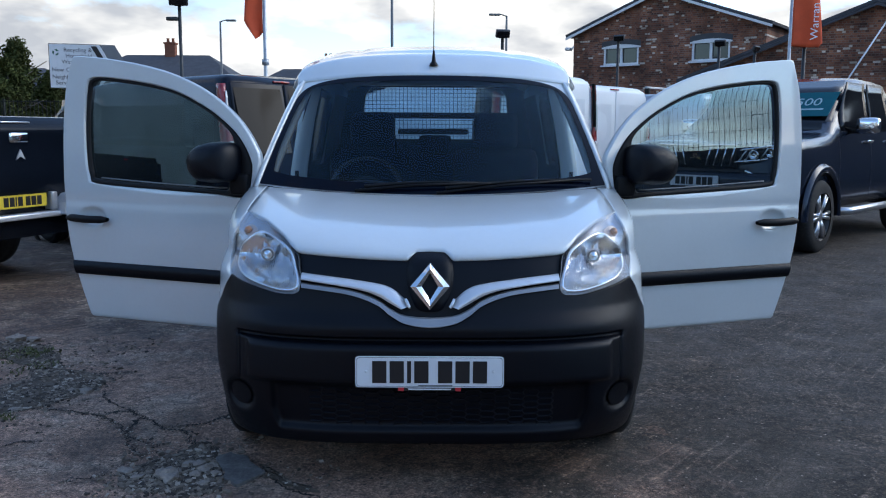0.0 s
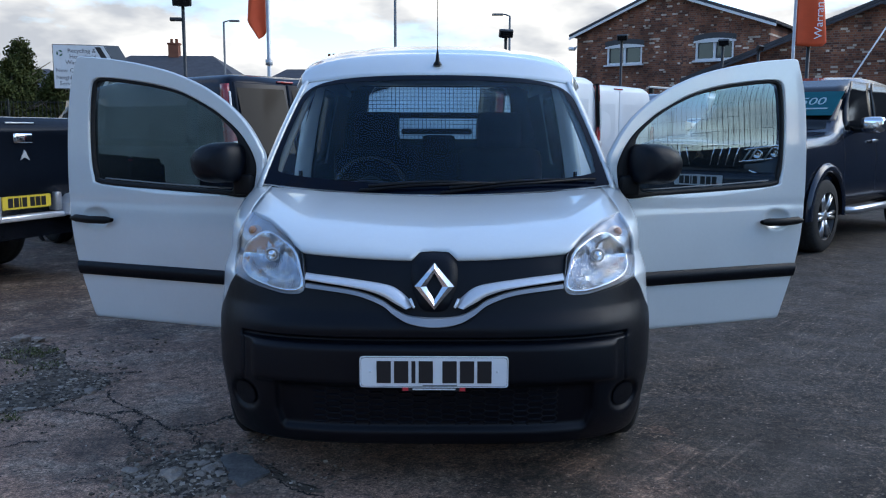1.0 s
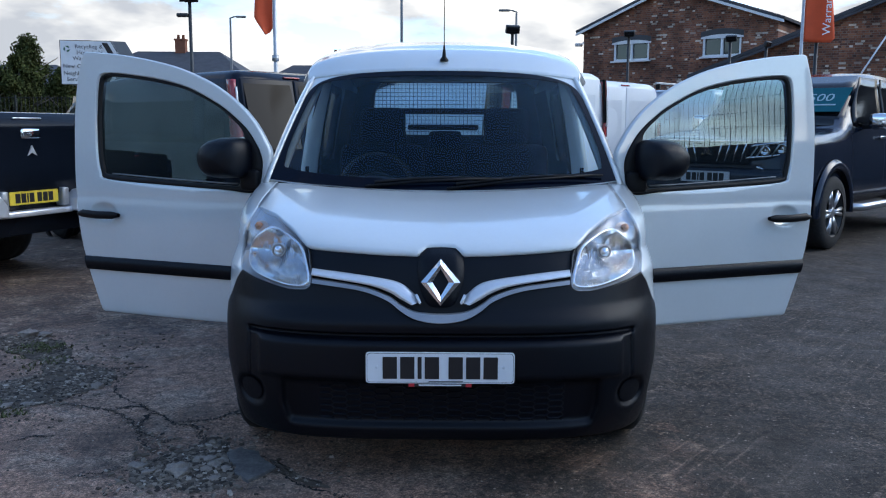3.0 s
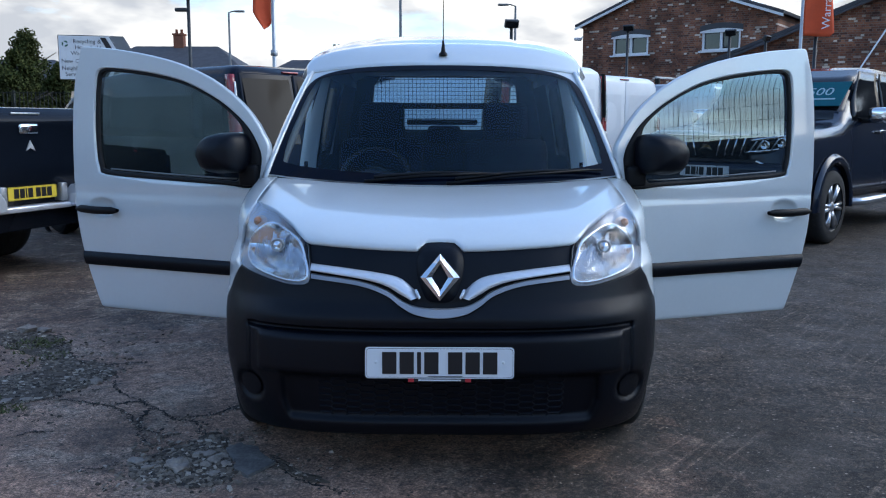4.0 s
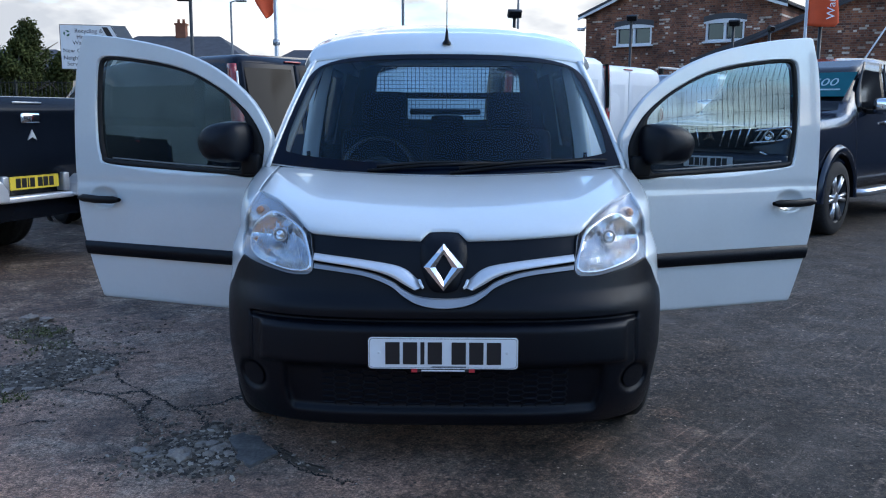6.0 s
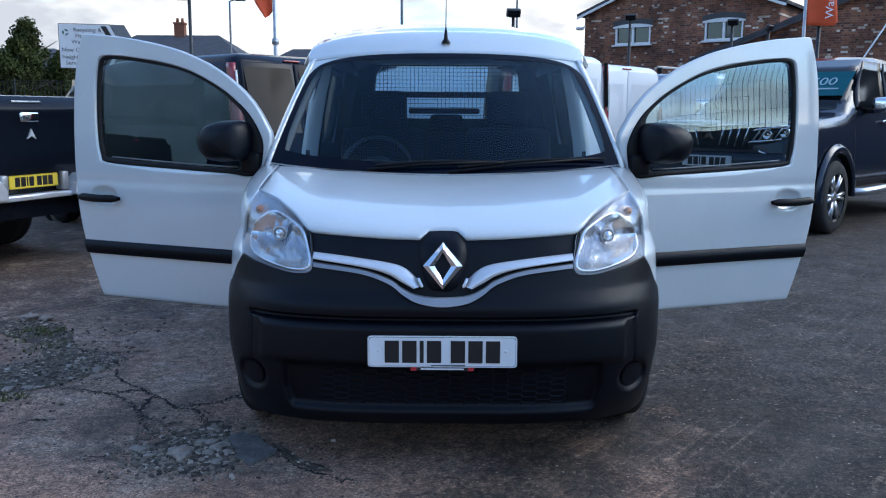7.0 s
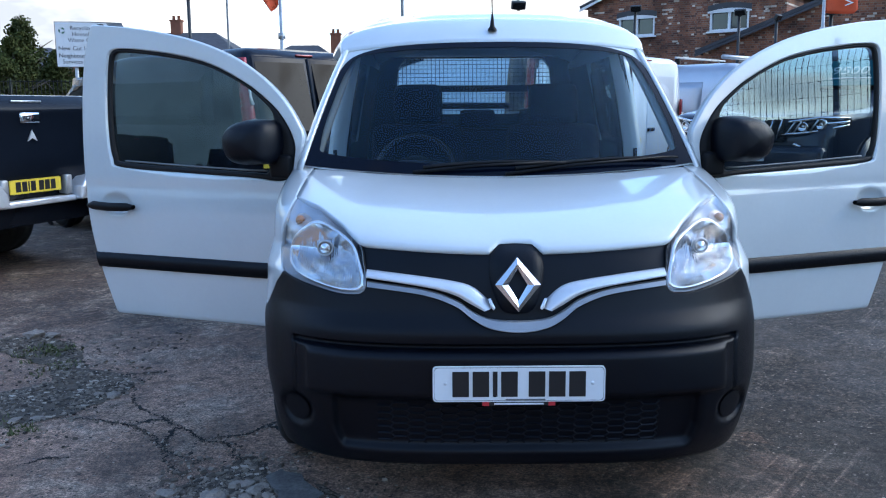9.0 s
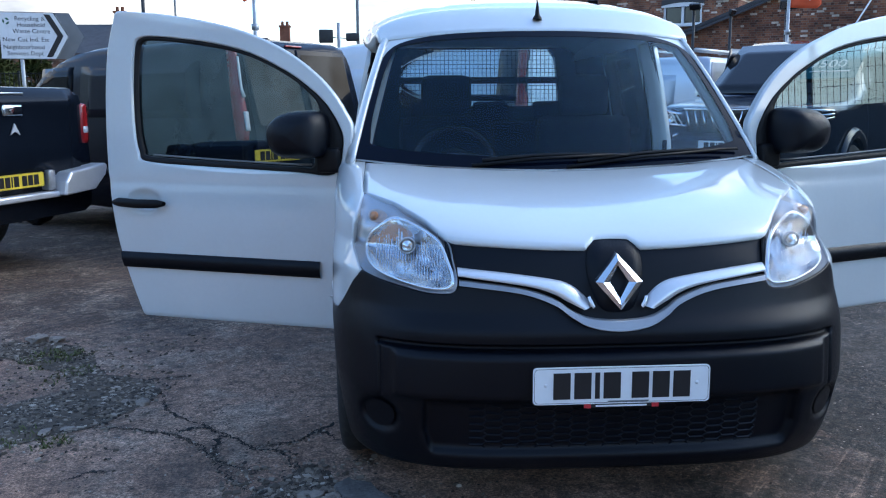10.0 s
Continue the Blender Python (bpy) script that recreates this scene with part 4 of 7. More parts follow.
WIN = curve([(0.035, 1.025), (-0.005, 1.13), (0.005, 1.209), (0.069, 1.308), (0.16, 1.385), (0.253, 1.443), (0.412, 1.515), (0.576, 1.556), (0.745, 1.581), (0.880, 1.594), (0.945, 1.588), (0.972, 1.545), (0.986, 1.38), (0.983, 1.20), (0.965, 1.10), (0.915, 1.062), (0.536, 1.042), (0.206, 1.030)], 4, True)
PANE = curve([(0.205, 1.052), (0.135, 1.055), (0.125, 1.12), (0.110, 1.20), (0.108, 1.30), (0.176, 1.372), (0.269, 1.433), (0.412, 1.498), (0.576, 1.541), (0.746, 1.566), (0.880, 1.578), (0.930, 1.574), (0.950, 1.535), (0.965, 1.38), (0.962, 1.21), (0.944, 1.115), (0.905, 1.085), (0.535, 1.066)], 4, True)


def outline_at(poly, n):
    """n points evenly round a closed line."""
    p = np.array(poly)
    q = np.vstack([p, p[:1]])
    s = np.concatenate([[0], np.cumsum(np.hypot(*np.diff(q, axis=0).T))])
    t = np.linspace(0, s[-1], n, endpoint=False)
    return np.column_stack([np.interp(t, s, q[:, 0]), np.interp(t, s, q[:, 1])])


def by_angle(poly, c, n):
    """Where rays from c at even angles meet a closed line that is star-shaped about c."""
    d = np.array(poly) - c
    a = np.unwrap(np.arctan2(d[:, 1], d[:, 0]))
    r = np.hypot(d[:, 0], d[:, 1])
    if a[-1] < a[0]:
        a, r = a[::-1], r[::-1]
    a3, r3 = np.concatenate([a - math.tau, a, a + math.tau]), np.tile(r, 3)
    t = np.linspace(-math.pi, math.pi, n, endpoint=False)
    rr = np.interp(t, a3, r3)
    return [(c[0] + k * math.cos(b), c[1] + k * math.sin(b)) for k, b in zip(rr, t)]


def door(s, parent):
    """A front door in its own plane: a from the hinge outward, b up, depth behind the outer skin."""
    ang = radians(21.2)
    d = thing("front_door", pose(s * 0.86, 1.146, 0), "white front door standing wide open", "")
    d.parent = parent

    def at(a, b, depth):
        # the skin leans in above the waist and tucks in at the sill
        lean = 0.030 * max(0, (b - 1.02) / 0.68) ** 1.3 + 0.010 * max(0, (0.60 - b) / 0.24) ** 2 - 0.012 * math.exp(-((b - 0.80) / 0.2) ** 2)
        k = depth + lean
        return Vector((s * (a * math.cos(ang) - k * math.sin(ang)), a * math.sin(ang) + k * math.cos(ang), b))

    # outer pressing in one piece: window surround and lower panel, with the hollow behind the handle
    hollow = lambda a, b: 0.024 * max(0.0, 1 - ((a - 0.945) / 0.085) ** 2 - ((b - 0.893) / 0.050) ** 2) ** 0.7
    c, n = np.array((0.50, 1.27)), 480
    O, I = by_angle(outline_at(DOOR, 900), c, n), by_angle(outline_at(WIN, 400), c, n)
    I = [tuple(c + (np.array(q) - c) * min(1.0, 0.975 * np.hypot(*(np.array(p) - c)) / np.hypot(*(np.array(q) - c)))) for p, q in zip(O, I)]
    rings = []
    for p, q in zip(O, I):
        p, q = np.array(p), np.array(q)
        gap = np.hypot(*(q - p))
        steps = [0.0, min(0.003, gap * 0.1), min(0.007, gap * 0.2)] + list(min(0.007, gap * 0.2) + (gap - min(0.007, gap * 0.2) - min(0.008, gap * 0.3)) * np.linspace(0, 1, 44)[1:]) + [gap - min(0.004, gap * 0.15), gap]
        line = []
        for e in steps:
            a, b = p + (q - p) * e / gap
            roll = 0.012 * max(0.0, 1 - e / 0.006) ** 2 + 0.009 * max(0.0, 1 - (gap - e) / 0.008) ** 2
            line.append(at(a, b, roll + hollow(a, b) + 0.003 * math.exp(-((b - 0.972) / 0.022) ** 2)))
        rings.append(line)
    sk = part("door_skin", facing(sheet([list(r) for r in zip(*rings)], close=True), (0, -1, 0)), WHITE, d)
    solid(sk, 0.045, -1, True)
    # black rubber and corner panel
    P = by_angle(outline_at(PANE, 400), c, n)
    rows = [[at(*(np.array(p) * (1 - t) + np.array(q) * t), dd) for p, q in zip(I, P)] for t, dd in ((0, 0.012), (0.3, 0.006), (0.8, 0.008), (1, 0.022))]
    solid(part("window_rubber", facing(sheet(rows, close=True), (0, -1, 0)), RUBBER, d, "black rubber window surround"), 0.02, -1)
    g = part("window_glass", facing(disc([(0.5 + (a - 0.5) * 1.025, 1.27 + (b - 1.27) * 1.04) for a, b in PANE], lambda a, b, r: at(a, b, 0.026), 4, centre=(0.5, 1.27)), (0, -1, 0)), SIDE_GLASS, d, "tinted door glass")
    g.visible_shadow = False
    part("waist_seal", tube([at(a, float(np.interp(a, [0.135, 0.205, 0.535, 0.905], [1.055, 1.054, 1.066, 1.085])) + 0.006, 0.019) for a in np.linspace(0.14, 0.90, 14)], 0.0045, 6), SIGN_GREY, d, "pale seal along the glass")
    # strip, handle, scoop
    rows = [[at(a, z, dd) for a in np.linspace(0.10, a1, 20)] for z, dd, a1 in ((0.590, 0.004, 1.066), (0.594, -0.012, 1.067), (0.628, -0.017, 1.073), (0.658, -0.012, 1.078), (0.663, 0.004, 1.080))]
    part("rubbing_strip", facing(sheet(rows), (0, -1, 0)), BLACK_PLASTIC, d, "black plastic rubbing strip")
    hp = [(1.085, 0.885), (1.05, 0.8875), (0.96, 0.882), (0.86, 0.884), (0.826, 0.884)]
    rows = []
    for k in np.linspace(0, math.tau, 11):
        rows.append([at(a, b + (0.020 if 0.84 < a < 1.07 else 0.010) * math.sin(k), -0.034 * (1 if 0.84 < a < 1.07 else 0.75) + 0.014 * math.cos(k)) for a, b in hp])
    part("handle", sheet(rows), DARK_TRIM, d, "black pull handle")
    # inner trim
    rows = [[at(a, z, 0.085 + 0.02 * math.sin(math.pi * (z - 0.37) / 0.7)) for a in np.linspace(0.02, a1, 8)] for z, a1 in ((0.38, 0.98), (0.6, 1.05), (0.8, 1.08), (1.03, 1.09))]
    part("inner_trim", sheet(rows), INTERIOR, d, "dark inner door trim")
    # mirror
    mi = thing("mirror", Matrix.Identity(4), "black door mirror", "")
    mi.parent = d
    cen = (0.165, 1.185)
    shp = curve([(0.290, 1.190), (0.268, 1.240), (0.215, 1.270), (0.140, 1.280), (0.068, 1.268), (0.045, 1.20), (0.058, 1.105), (0.120, 1.092), (0.210, 1.090), (0.268, 1.120)], 4, True)
    c = np.array(cen)
    rows = []
    for k, dep in ((0.92, 0.02), (1.0, -0.01), (1.0, -0.05), (0.93, -0.10), (0.75, -0.135), (0.45, -0.152), (0.15, -0.158), (0.001, -0.159)):
        rows.append([at(*(c + (np.array(q) - c) * k), dep) for q in shp])
    part("mirror_shell", sheet(rows, close=True), BLACK_PLASTIC, mi)
    part("mirror_glass", disc(shp, lambda a, b, r: at(*(c + (np.array((a, b)) - c) * 0.9), 0.018), 2), CHROME, mi)
    part("mirror_foot", box((0.100, 0.05, 0.100), at(0.050, 1.082, -0.004), rot=Matrix.Rotation(s * ang, 4, "Z"), bevel=0.015), DARK_TRIM, mi)
    return d


for s in (-1, 1):
    door(s, van)


# ---- ground ----
def ground_material():
    m = bpy.data.materials.new("worn_tarmac")
    m.use_nodes = True
    n, l = m.node_tree.nodes, m.node_tree.links
    b = n["Principled BSDF"]
    co = n.new("ShaderNodeTexCoord")

    def noise_node(scale, detail=6, rough=0.6, dist=0.0):
        t = n.new("ShaderNodeTexNoise")
        t.inputs["Scale"].default_value, t.inputs["Detail"].default_value, t.inputs["Roughness"].default_value, t.inputs["Distortion"].default_value = scale, detail, rough, dist
        l.new(co.outputs["Object"], t.inputs["Vector"])
        return t.outputs["Fac"]

    def ramp(src, stops):
        r = n.new("ShaderNodeValToRGB")
        while len(r.color_ramp.elements) < len(stops):
            r.color_ramp.elements.new(0.5)
        for e, (p, c) in zip(r.color_ramp.elements, stops):
            e.position, e.color = p, (*c, 1) if len(c) == 3 else c
        l.new(src, r.inputs["Fac"])
        return r.outputs["Color"]

    def mix(f, a, c, blend="MIX"):
        x = n.new("ShaderNodeMix")
        x.data_type, x.blend_type = "RGBA", blend
        for src, i in ((f, 0), (a, 6), (c, 7)):
            if isinstance(src, (int, float)):
                x.inputs[i].default_value = src
            elif isinstance(src, tuple):
                x.inputs[i].default_value = (*src, 1)
            else:
                l.new(src, x.inputs[i])
        return x.outputs[2]

    base = ramp(noise_node(0.55, 8, 0.62, 0.4), [(0.36, (0.150, 0.100, 0.084)), (0.50, (0.228, 0.152, 0.126)), (0.62, (0.300, 0.202, 0.168))])
    sep = n.new("ShaderNodeSeparateXYZ")
    l.new(co.outputs["Object"], sep.inputs[0])
    edge = n.new("ShaderNodeMath")
    edge.operation = "MULTIPLY_ADD"
    edge.inputs[1].default_value = 0.16
    l.new(sep.outputs["X"], edge.inputs[0])
    l.new(noise_node(0.8, 8, 0.65, 0.6), edge.inputs[2])
    older = ramp(edge.outputs[0], [(0.44, (0, 0, 0)), (0.62, (1, 1, 1))])
    back, far = n.new("ShaderNodeMath"), n.new("ShaderNodeMath")
    back.operation, far.operation = "MULTIPLY_ADD", "SUBTRACT"
    back.inputs[1].default_value, far.inputs[1].default_value = 0.25, 2.10
    l.new(sep.outputs["Y"], back.inputs[0])
    l.new(noise_node(1.3, 8, 0.65, 0.6), back.inputs[2])
    l.new(back.outputs[0], far.inputs[0])
    older = mix(1.0, older, ramp(far.outputs[0], [(0.44, (0, 0, 0)), (0.64, (0.75, 0.75, 0.75))]), "LIGHTEN")
    base = mix(older, base, ramp(noise_node(1.1, 8, 0.65), [(0.35, (0.026, 0.023, 0.022)), (0.65, (0.042, 0.037, 0.034))]))
    # fine parallel scratches in the older tarmac, in patches
    turn, draw = n.new("ShaderNodeMapping"), n.new("ShaderNodeMapping")
    turn.inputs["Rotation"].default_value = (0, 0, radians(38.8))
    draw.inputs["Scale"].default_value = (34, 1.6, 1)
    l.new(co.outputs["Object"], turn.inputs["Vector"])
    l.new(turn.outputs["Vector"], draw.inputs["Vector"])
    lines = n.new("ShaderNodeTexNoise")
    lines.inputs["Scale"].default_value, lines.inputs["Detail"].default_value, lines.inputs["Roughness"].default_value = 1.0, 3.0, 0.6
    l.new(draw.outputs["Vector"], lines.inputs["Vector"])
    drag = ramp(lines.outputs["Fac"], [(0.34, (0.55, 0.55, 0.55)), (0.46, (1, 1, 1)), (0.58, (1, 1, 1)), (0.68, (3.0, 2.95, 2.9))])
    base = mix(mix(1.0, older, ramp(noise_node(0.9, 6, 0.6, 0.5), [(0.42, (0, 0, 0)), (0.54, (1, 1, 1))]), "MULTIPLY"), base, mix(1.0, base, drag, "MULTIPLY"))
    # paler scuffed patches, reddish patches and dark stains
    newer = ramp(edge.outputs[0], [(0.44, (1, 1, 1)), (0.66, (0.18, 0.18, 0.18))])
    base = mix(mix(1.0, newer, ramp(noise_node(2.8, 9, 0.75, 0.3), [(0.50, (0, 0, 0)), (0.66, (0.7, 0.7, 0.7))]), "MULTIPLY"), base, (0.308, 0.268, 0.246))
    base = mix(mix(1.0, newer, ramp(noise_node(1.6, 8, 0.68, 0.2), [(0.52, (0, 0, 0)), (0.70, (0.6, 0.6, 0.6))]), "MULTIPLY"), base, (0.185, 0.155, 0.142))
    base = mix(ramp(noise_node(3.6, 9, 0.7, 0.6), [(0.55, (0, 0, 0)), (0.66, (0.7, 0.7, 0.7))]), base, (0.043, 0.040, 0.040))
    mid = ramp(noise_node(19.0, 9, 0.72), [(0.38, (0.55, 0.55, 0.55)), (0.62, (1.42, 1.40, 1.36))])
    col = mix(1.0, base, mid, "MULTIPLY")
    grit = ramp(noise_node(95, 7, 0.8), [(0.38, (0.264, 0.250, 0.247)), (0.50, (0.95, 0.95, 0.95)), (0.62, (2.5, 2.42, 2.35))])
    col = mix(0.85, col, grit, "MULTIPLY")
    v = n.new("ShaderNodeTexVoronoi")
    v.inputs["Scale"].default_value = 75
    l.new(co.outputs["Object"], v.inputs["Vector"])
    stones = ramp(v.outputs["Distance"], [(0.10, (1, 1, 1)), (0.20, (0, 0, 0))])
    pick = ramp(v.outputs["Color"], [(0.82, (0, 0, 0)), (0.88, (1, 1, 1))])
    col = mix(mix(1.0, stones, pick, "MULTIPLY"), col, (0.267, 0.250, 0.241))
    v2 = n.new("ShaderNodeTexVoronoi")
    v2.inputs["Scale"].default_value = 170
    l.new(co.outputs["Object"], v2.inputs["Vector"])
    col = mix(mix(1.0, ramp(v2.outputs["Distance"], [(0.12, (1, 1, 1)), (0.30, (0, 0, 0))]), ramp(v2.outputs["Color"], [(0.66, (0, 0, 0)), (0.72, (1, 1, 1))]), "MULTIPLY"), col, (0.204, 0.190, 0.184))
    v3 = n.new("ShaderNodeTexVoronoi")
    v3.inputs["Scale"].default_value = 34
    l.new(co.outputs["Object"], v3.inputs["Vector"])
    col = mix(mix(0.8, ramp(v3.outputs["Distance"], [(0.13, (1, 1, 1)), (0.22, (0, 0, 0))]), ramp(v3.outputs["Color"], [(0.70, (0, 0, 0)), (0.76, (1, 1, 1))]), "MULTIPLY"), col, (0.294, 0.270, 0.258))
    col = mix(mix(1.0, ramp(v3.outputs["Distance"], [(0.16, (1, 1, 1)), (0.30, (0, 0, 0))]), ramp(v3.outputs["Color"], [(0.22, (1, 1, 1)), (0.28, (0, 0, 0))]), "MULTIPLY"), col, (0.030, 0.028, 0.027))
    # exposed aggregate in the older tarmac, each stone with its own tone
    v4 = n.new("ShaderNodeTexVoronoi")
    v4.inputs["Scale"].default_value = 62
    l.new(co.outputs["Object"], v4.inputs["Vector"])
    tone = ramp(v4.outputs["Color"], [(0.20, (0.42, 0.42, 0.43)), (0.55, (0.95, 0.93, 0.91)), (0.80, (1.75, 1.62, 1.50))])
    worn = mix(1.0, older, ramp(noise_node(1.2, 6, 0.6, 0.4), [(0.34, (0.25, 0.25, 0.25)), (0.52, (1, 1, 1))]), "MULTIPLY")
    col = mix(worn, col, mix(1.0, col, tone, "MULTIPLY"))
    damp = ramp(noise_node(0.9, 5, 0.55, 1.0), [(0.56, (0, 0, 0)), (0.70, (0.55, 0.55, 0.55))])
    col = mix(damp, col, (0.042, 0.040, 0.040))
    col = mix(1.0, col, (1.13, 1.01, 0.865), "MULTIPLY")
    l.new(col, b.inputs["Base Color"])
    l.new(ramp(noise_node(3.0), [(0.35, (0.72, 0.72, 0.72)), (0.65, (0.95, 0.95, 0.95))]), b.inputs["Roughness"])
    bp = n.new("ShaderNodeBump")
    bp.inputs["Strength"].default_value, bp.inputs["Distance"].default_value = 0.8, 0.006
    l.new(noise_node(95, 7, 0.8), bp.inputs["Height"])
    bp2 = n.new("ShaderNodeBump")
    bp2.inputs["Strength"].default_value, bp2.inputs["Distance"].default_value = 0.6, 0.02
    l.new(noise_node(9, 6, 0.6), bp2.inputs["Height"])
    l.new(bp.outputs["Normal"], bp2.inputs["Normal"])
    l.new(bp2.outputs["Normal"], b.inputs["Normal"])
    return m


TARMAC = ground_material()
STONE = material("pale_stone", (0.28, 0.228, 0.19), 0.9, 0, 0.35, 18, bump=0.8, fine=80, dirt=(0.07, 0.06, 0.055), dirt_amount=0.7)
DIRT = material("dark_crack_dirt", (0.013, 0.012, 0.011), 0.95, 0, 0.3, 20)
LEAF = material("weed_leaf", (0.085, 0.095, 0.026), 0.7, 0, 0.4, 30)


def graded(a, b, fine_a, fine_b, step, n_out):
    inner = np.arange(fine_a, fine_b + 1e-6, step)
    lo = fine_a - np.geomspace(step, fine_a - a, n_out)[::-1]
    hi = fine_b + np.geomspace(step, b - fine_b, n_out)
    return np.concatenate([lo, inner, hi])


def ground_z(x, y):
    near = math.exp(-((x / 6) ** 2 + ((y - 6.5) / 5) ** 2))
    z = 0.012 * near * (noise.fractal(Vector((x * 0.9, y * 0.9, 0)), 1.0, 2.0, 4) + 0.5 * noise.noise(Vector((x * 5, y * 5, 3))))
    hollow = math.exp(-(((x + 2.35) / 0.75) ** 2 + ((y - 7.75) / 0.55) ** 2))
    return z - 0.020 * hollow * near


gx, gy = graded(-900, 900, -4.2, 4.2, 0.06, 22), graded(-600, 1800, 4.2, 10.2, 0.06, 24)
tagged(part("ground", sheet([[(x, y, ground_z(x, y)) for x in gx] for y in gy]), TARMAC), "worn patchy tarmac and concrete yard surface", "ground", kind="structure")

# cracks filled with dark dirt
CRACKS = [[(-2.04, 7.72), (-1.93, 7.70), (-1.84, 7.69), (-1.66, 7.72)], [(-1.83, 7.56), (-1.73, 7.45), (-1.67, 7.27), (-1.60, 7.16), (-1.51, 7.06), (-1.44, 7.01), (-1.40, 6.96), (-1.35, 6.91), (-1.30, 6.87), (-1.24, 6.80), (-1.19, 6.76), (-1.09, 6.73), (-1.05, 6.65), (-1.0, 6.58), (-0.92, 6.52)],
          [(-1.90, 7.03), (-1.81, 7.01), (-1.70, 6.98), (-1.59, 6.93), (-1.51, 6.89), (-1.45, 6.83), (-1.39, 6.76), (-1.33, 6.67), (-1.28, 6.63), (-1.22, 6.60), (-1.13, 6.58)],
          [(-1.35, 6.91), (-1.355, 6.84), (-1.35, 6.75), (-1.33, 6.68)], [(-1.54, 6.92), (-1.51, 6.96), (-1.46, 6.98), (-1.40, 6.965)],
          [(-1.19, 6.77), (-1.12, 6.80), (-1.06, 6.81), (-1.01, 6.87), (-0.98, 6.92), (-0.93, 6.90), (-0.88, 6.82)], [(-1.33, 6.67), (-1.28, 6.55), (-1.22, 6.47), (-1.18, 6.41)],
          [(-1.84, 6.53), (-1.79, 6.56), (-1.76, 6.59), (-1.70, 6.58)], [(-0.74, 6.37), (-0.64, 6.26), (-0.55, 6.14), (-0.45, 6.06), (-0.30, 5.98)], [(-0.98, 6.93), (-0.90, 7.0), (-0.82, 7.02)], [(-1.25, 6.26), (-1.32, 6.20), (-1.40, 6.17)]]
rnd = random.Random(5)
for c in CRACKS:
    pts = [p + np.array((rnd.uniform(-0.012, 0.012), rnd.uniform(-0.012, 0.012))) for p in curve(c, 16)]
    up, dn = [], []
    for i, p in enumerate(pts):
        q = pts[min(i + 1, len(pts) - 1)] - pts[max(i - 1, 0)]
        q = np.array((-q[1], q[0])) / max(1e-6, np.hypot(*q))
        w = 0.0020 + 0.016 * max(0, noise.noise(Vector((p[0] * 9, p[1] * 9, 0)))) + rnd.random() ** 2 * 0.008
        w *= 0.68 * min(1, 4 * min(i, len(pts) - 1 - i) / len(pts) + 0.15)
        j = rnd.uniform(-0.004, 0.004)
        a, b = p + q * (w + j), p - q * (w - j)
        up.append((a[0], a[1], ground_z(*a) + 0.0025))
        dn.append((b[0], b[1], ground_z(*b) + 0.0025))
    tagged(part("crack", sheet([up, dn]), DIRT, smooth=False), "dark jagged crack in the yard surface", "crack", kind="structure")


SOIL = material("dark_loose_soil", (0.088, 0.064, 0.046), 0.95, 0, 0.6, 14, bump=1.0, fine=120)
# where the surface has broken up down to soil and gravel
BROKEN = [[(-2.80, 8.42), (-2.42, 8.32), (-2.20, 8.0), (-2.04, 7.74), (-1.84, 7.69), (-1.74, 7.45), (-1.95, 7.42), (-2.18, 7.55), (-2.32, 7.85), (-2.52, 7.98), (-2.85, 8.16)],
          [(-2.20, 7.58), (-1.80, 7.58), (-1.74, 7.42), (-1.80, 7.28), (-1.86, 7.08), (-1.98, 6.98), (-2.17, 6.83), (-2.7, 6.74), (-3.1, 6.95), (-2.9, 7.22), (-2.42, 7.32)],
          [(-1.25, 6.26), (-1.17, 6.32), (-1.12, 6.38), (-1.08, 6.52), (-0.98, 6.60), (-0.88, 6.50), (-0.80, 6.25), (-0.80, 6.10), (-0.99, 6.06), (-1.14, 6.10)],
          [(-0.70, 6.36), (-0.62, 6.28), (-0.50, 6.14), (-0.40, 6.05), (-0.47, 6.06), (-0.56, 6.15), (-0.64, 6.24)]]
rag = random.Random(8)


def ragged(poly):
    ring = []
    for (x0, y0), (x1, y1) in zip(poly, poly[1:] + poly[:1]):
        n = max(2, int(math.hypot(x1 - x0, y1 - y0) / 0.025))
        for t in np.linspace(0, 1, n, endpoint=False):
            x, y = x0 + (x1 - x0) * t, y0 + (y1 - y0) * t
            v = Vector((x * 7, y * 7, 1))
            ring.append((x + 0.05 * noise.noise(v) + rag.uniform(-0.008, 0.008), y + 0.05 * noise.noise(v + Vector((9, 4, 2))) + rag.uniform(-0.008, 0.008)))
    return ring


def inside(poly, x, y):
    hit = False
    for (x0, y0), (x1, y1) in zip(poly, poly[1:] + poly[:1]):
        if (y0 > y) != (y1 > y) and x < x0 + (x1 - x0) * (y - y0) / (y1 - y0):
            hit = not hit
    return hit


for k, poly in enumerate(BROKEN):
    ring = ragged(poly)
    BROKEN[k] = ring
    tagged(part("soil_patch", disc(ring, lambda a, b, r, k=k: Vector((a, b, ground_z(a, b) + 0.0030 + 0.0003 * k)), 8), SOIL), "dark loose soil where the surface has broken up", "soil", kind="structure")


def pebble(bm, x, y, z, r, rr):
    g = bmesh.ops.create_icosphere(bm, subdivisions=1, radius=r)
    sx, sy, sz, a = rr.uniform(0.7, 1.3), rr.uniform(0.6, 1.2), rr.uniform(0.4, 0.8), rr.uniform(0, 6)
    for v in g["verts"]:
        k = rr.uniform(0.75, 1.2)
        px, py = v.co.x * sx * k, v.co.y * sy * k
        v.co = Vector((x + px * math.cos(a) - py * math.sin(a), y + px * math.sin(a) + py * math.cos(a), z + v.co.z * sz * k))


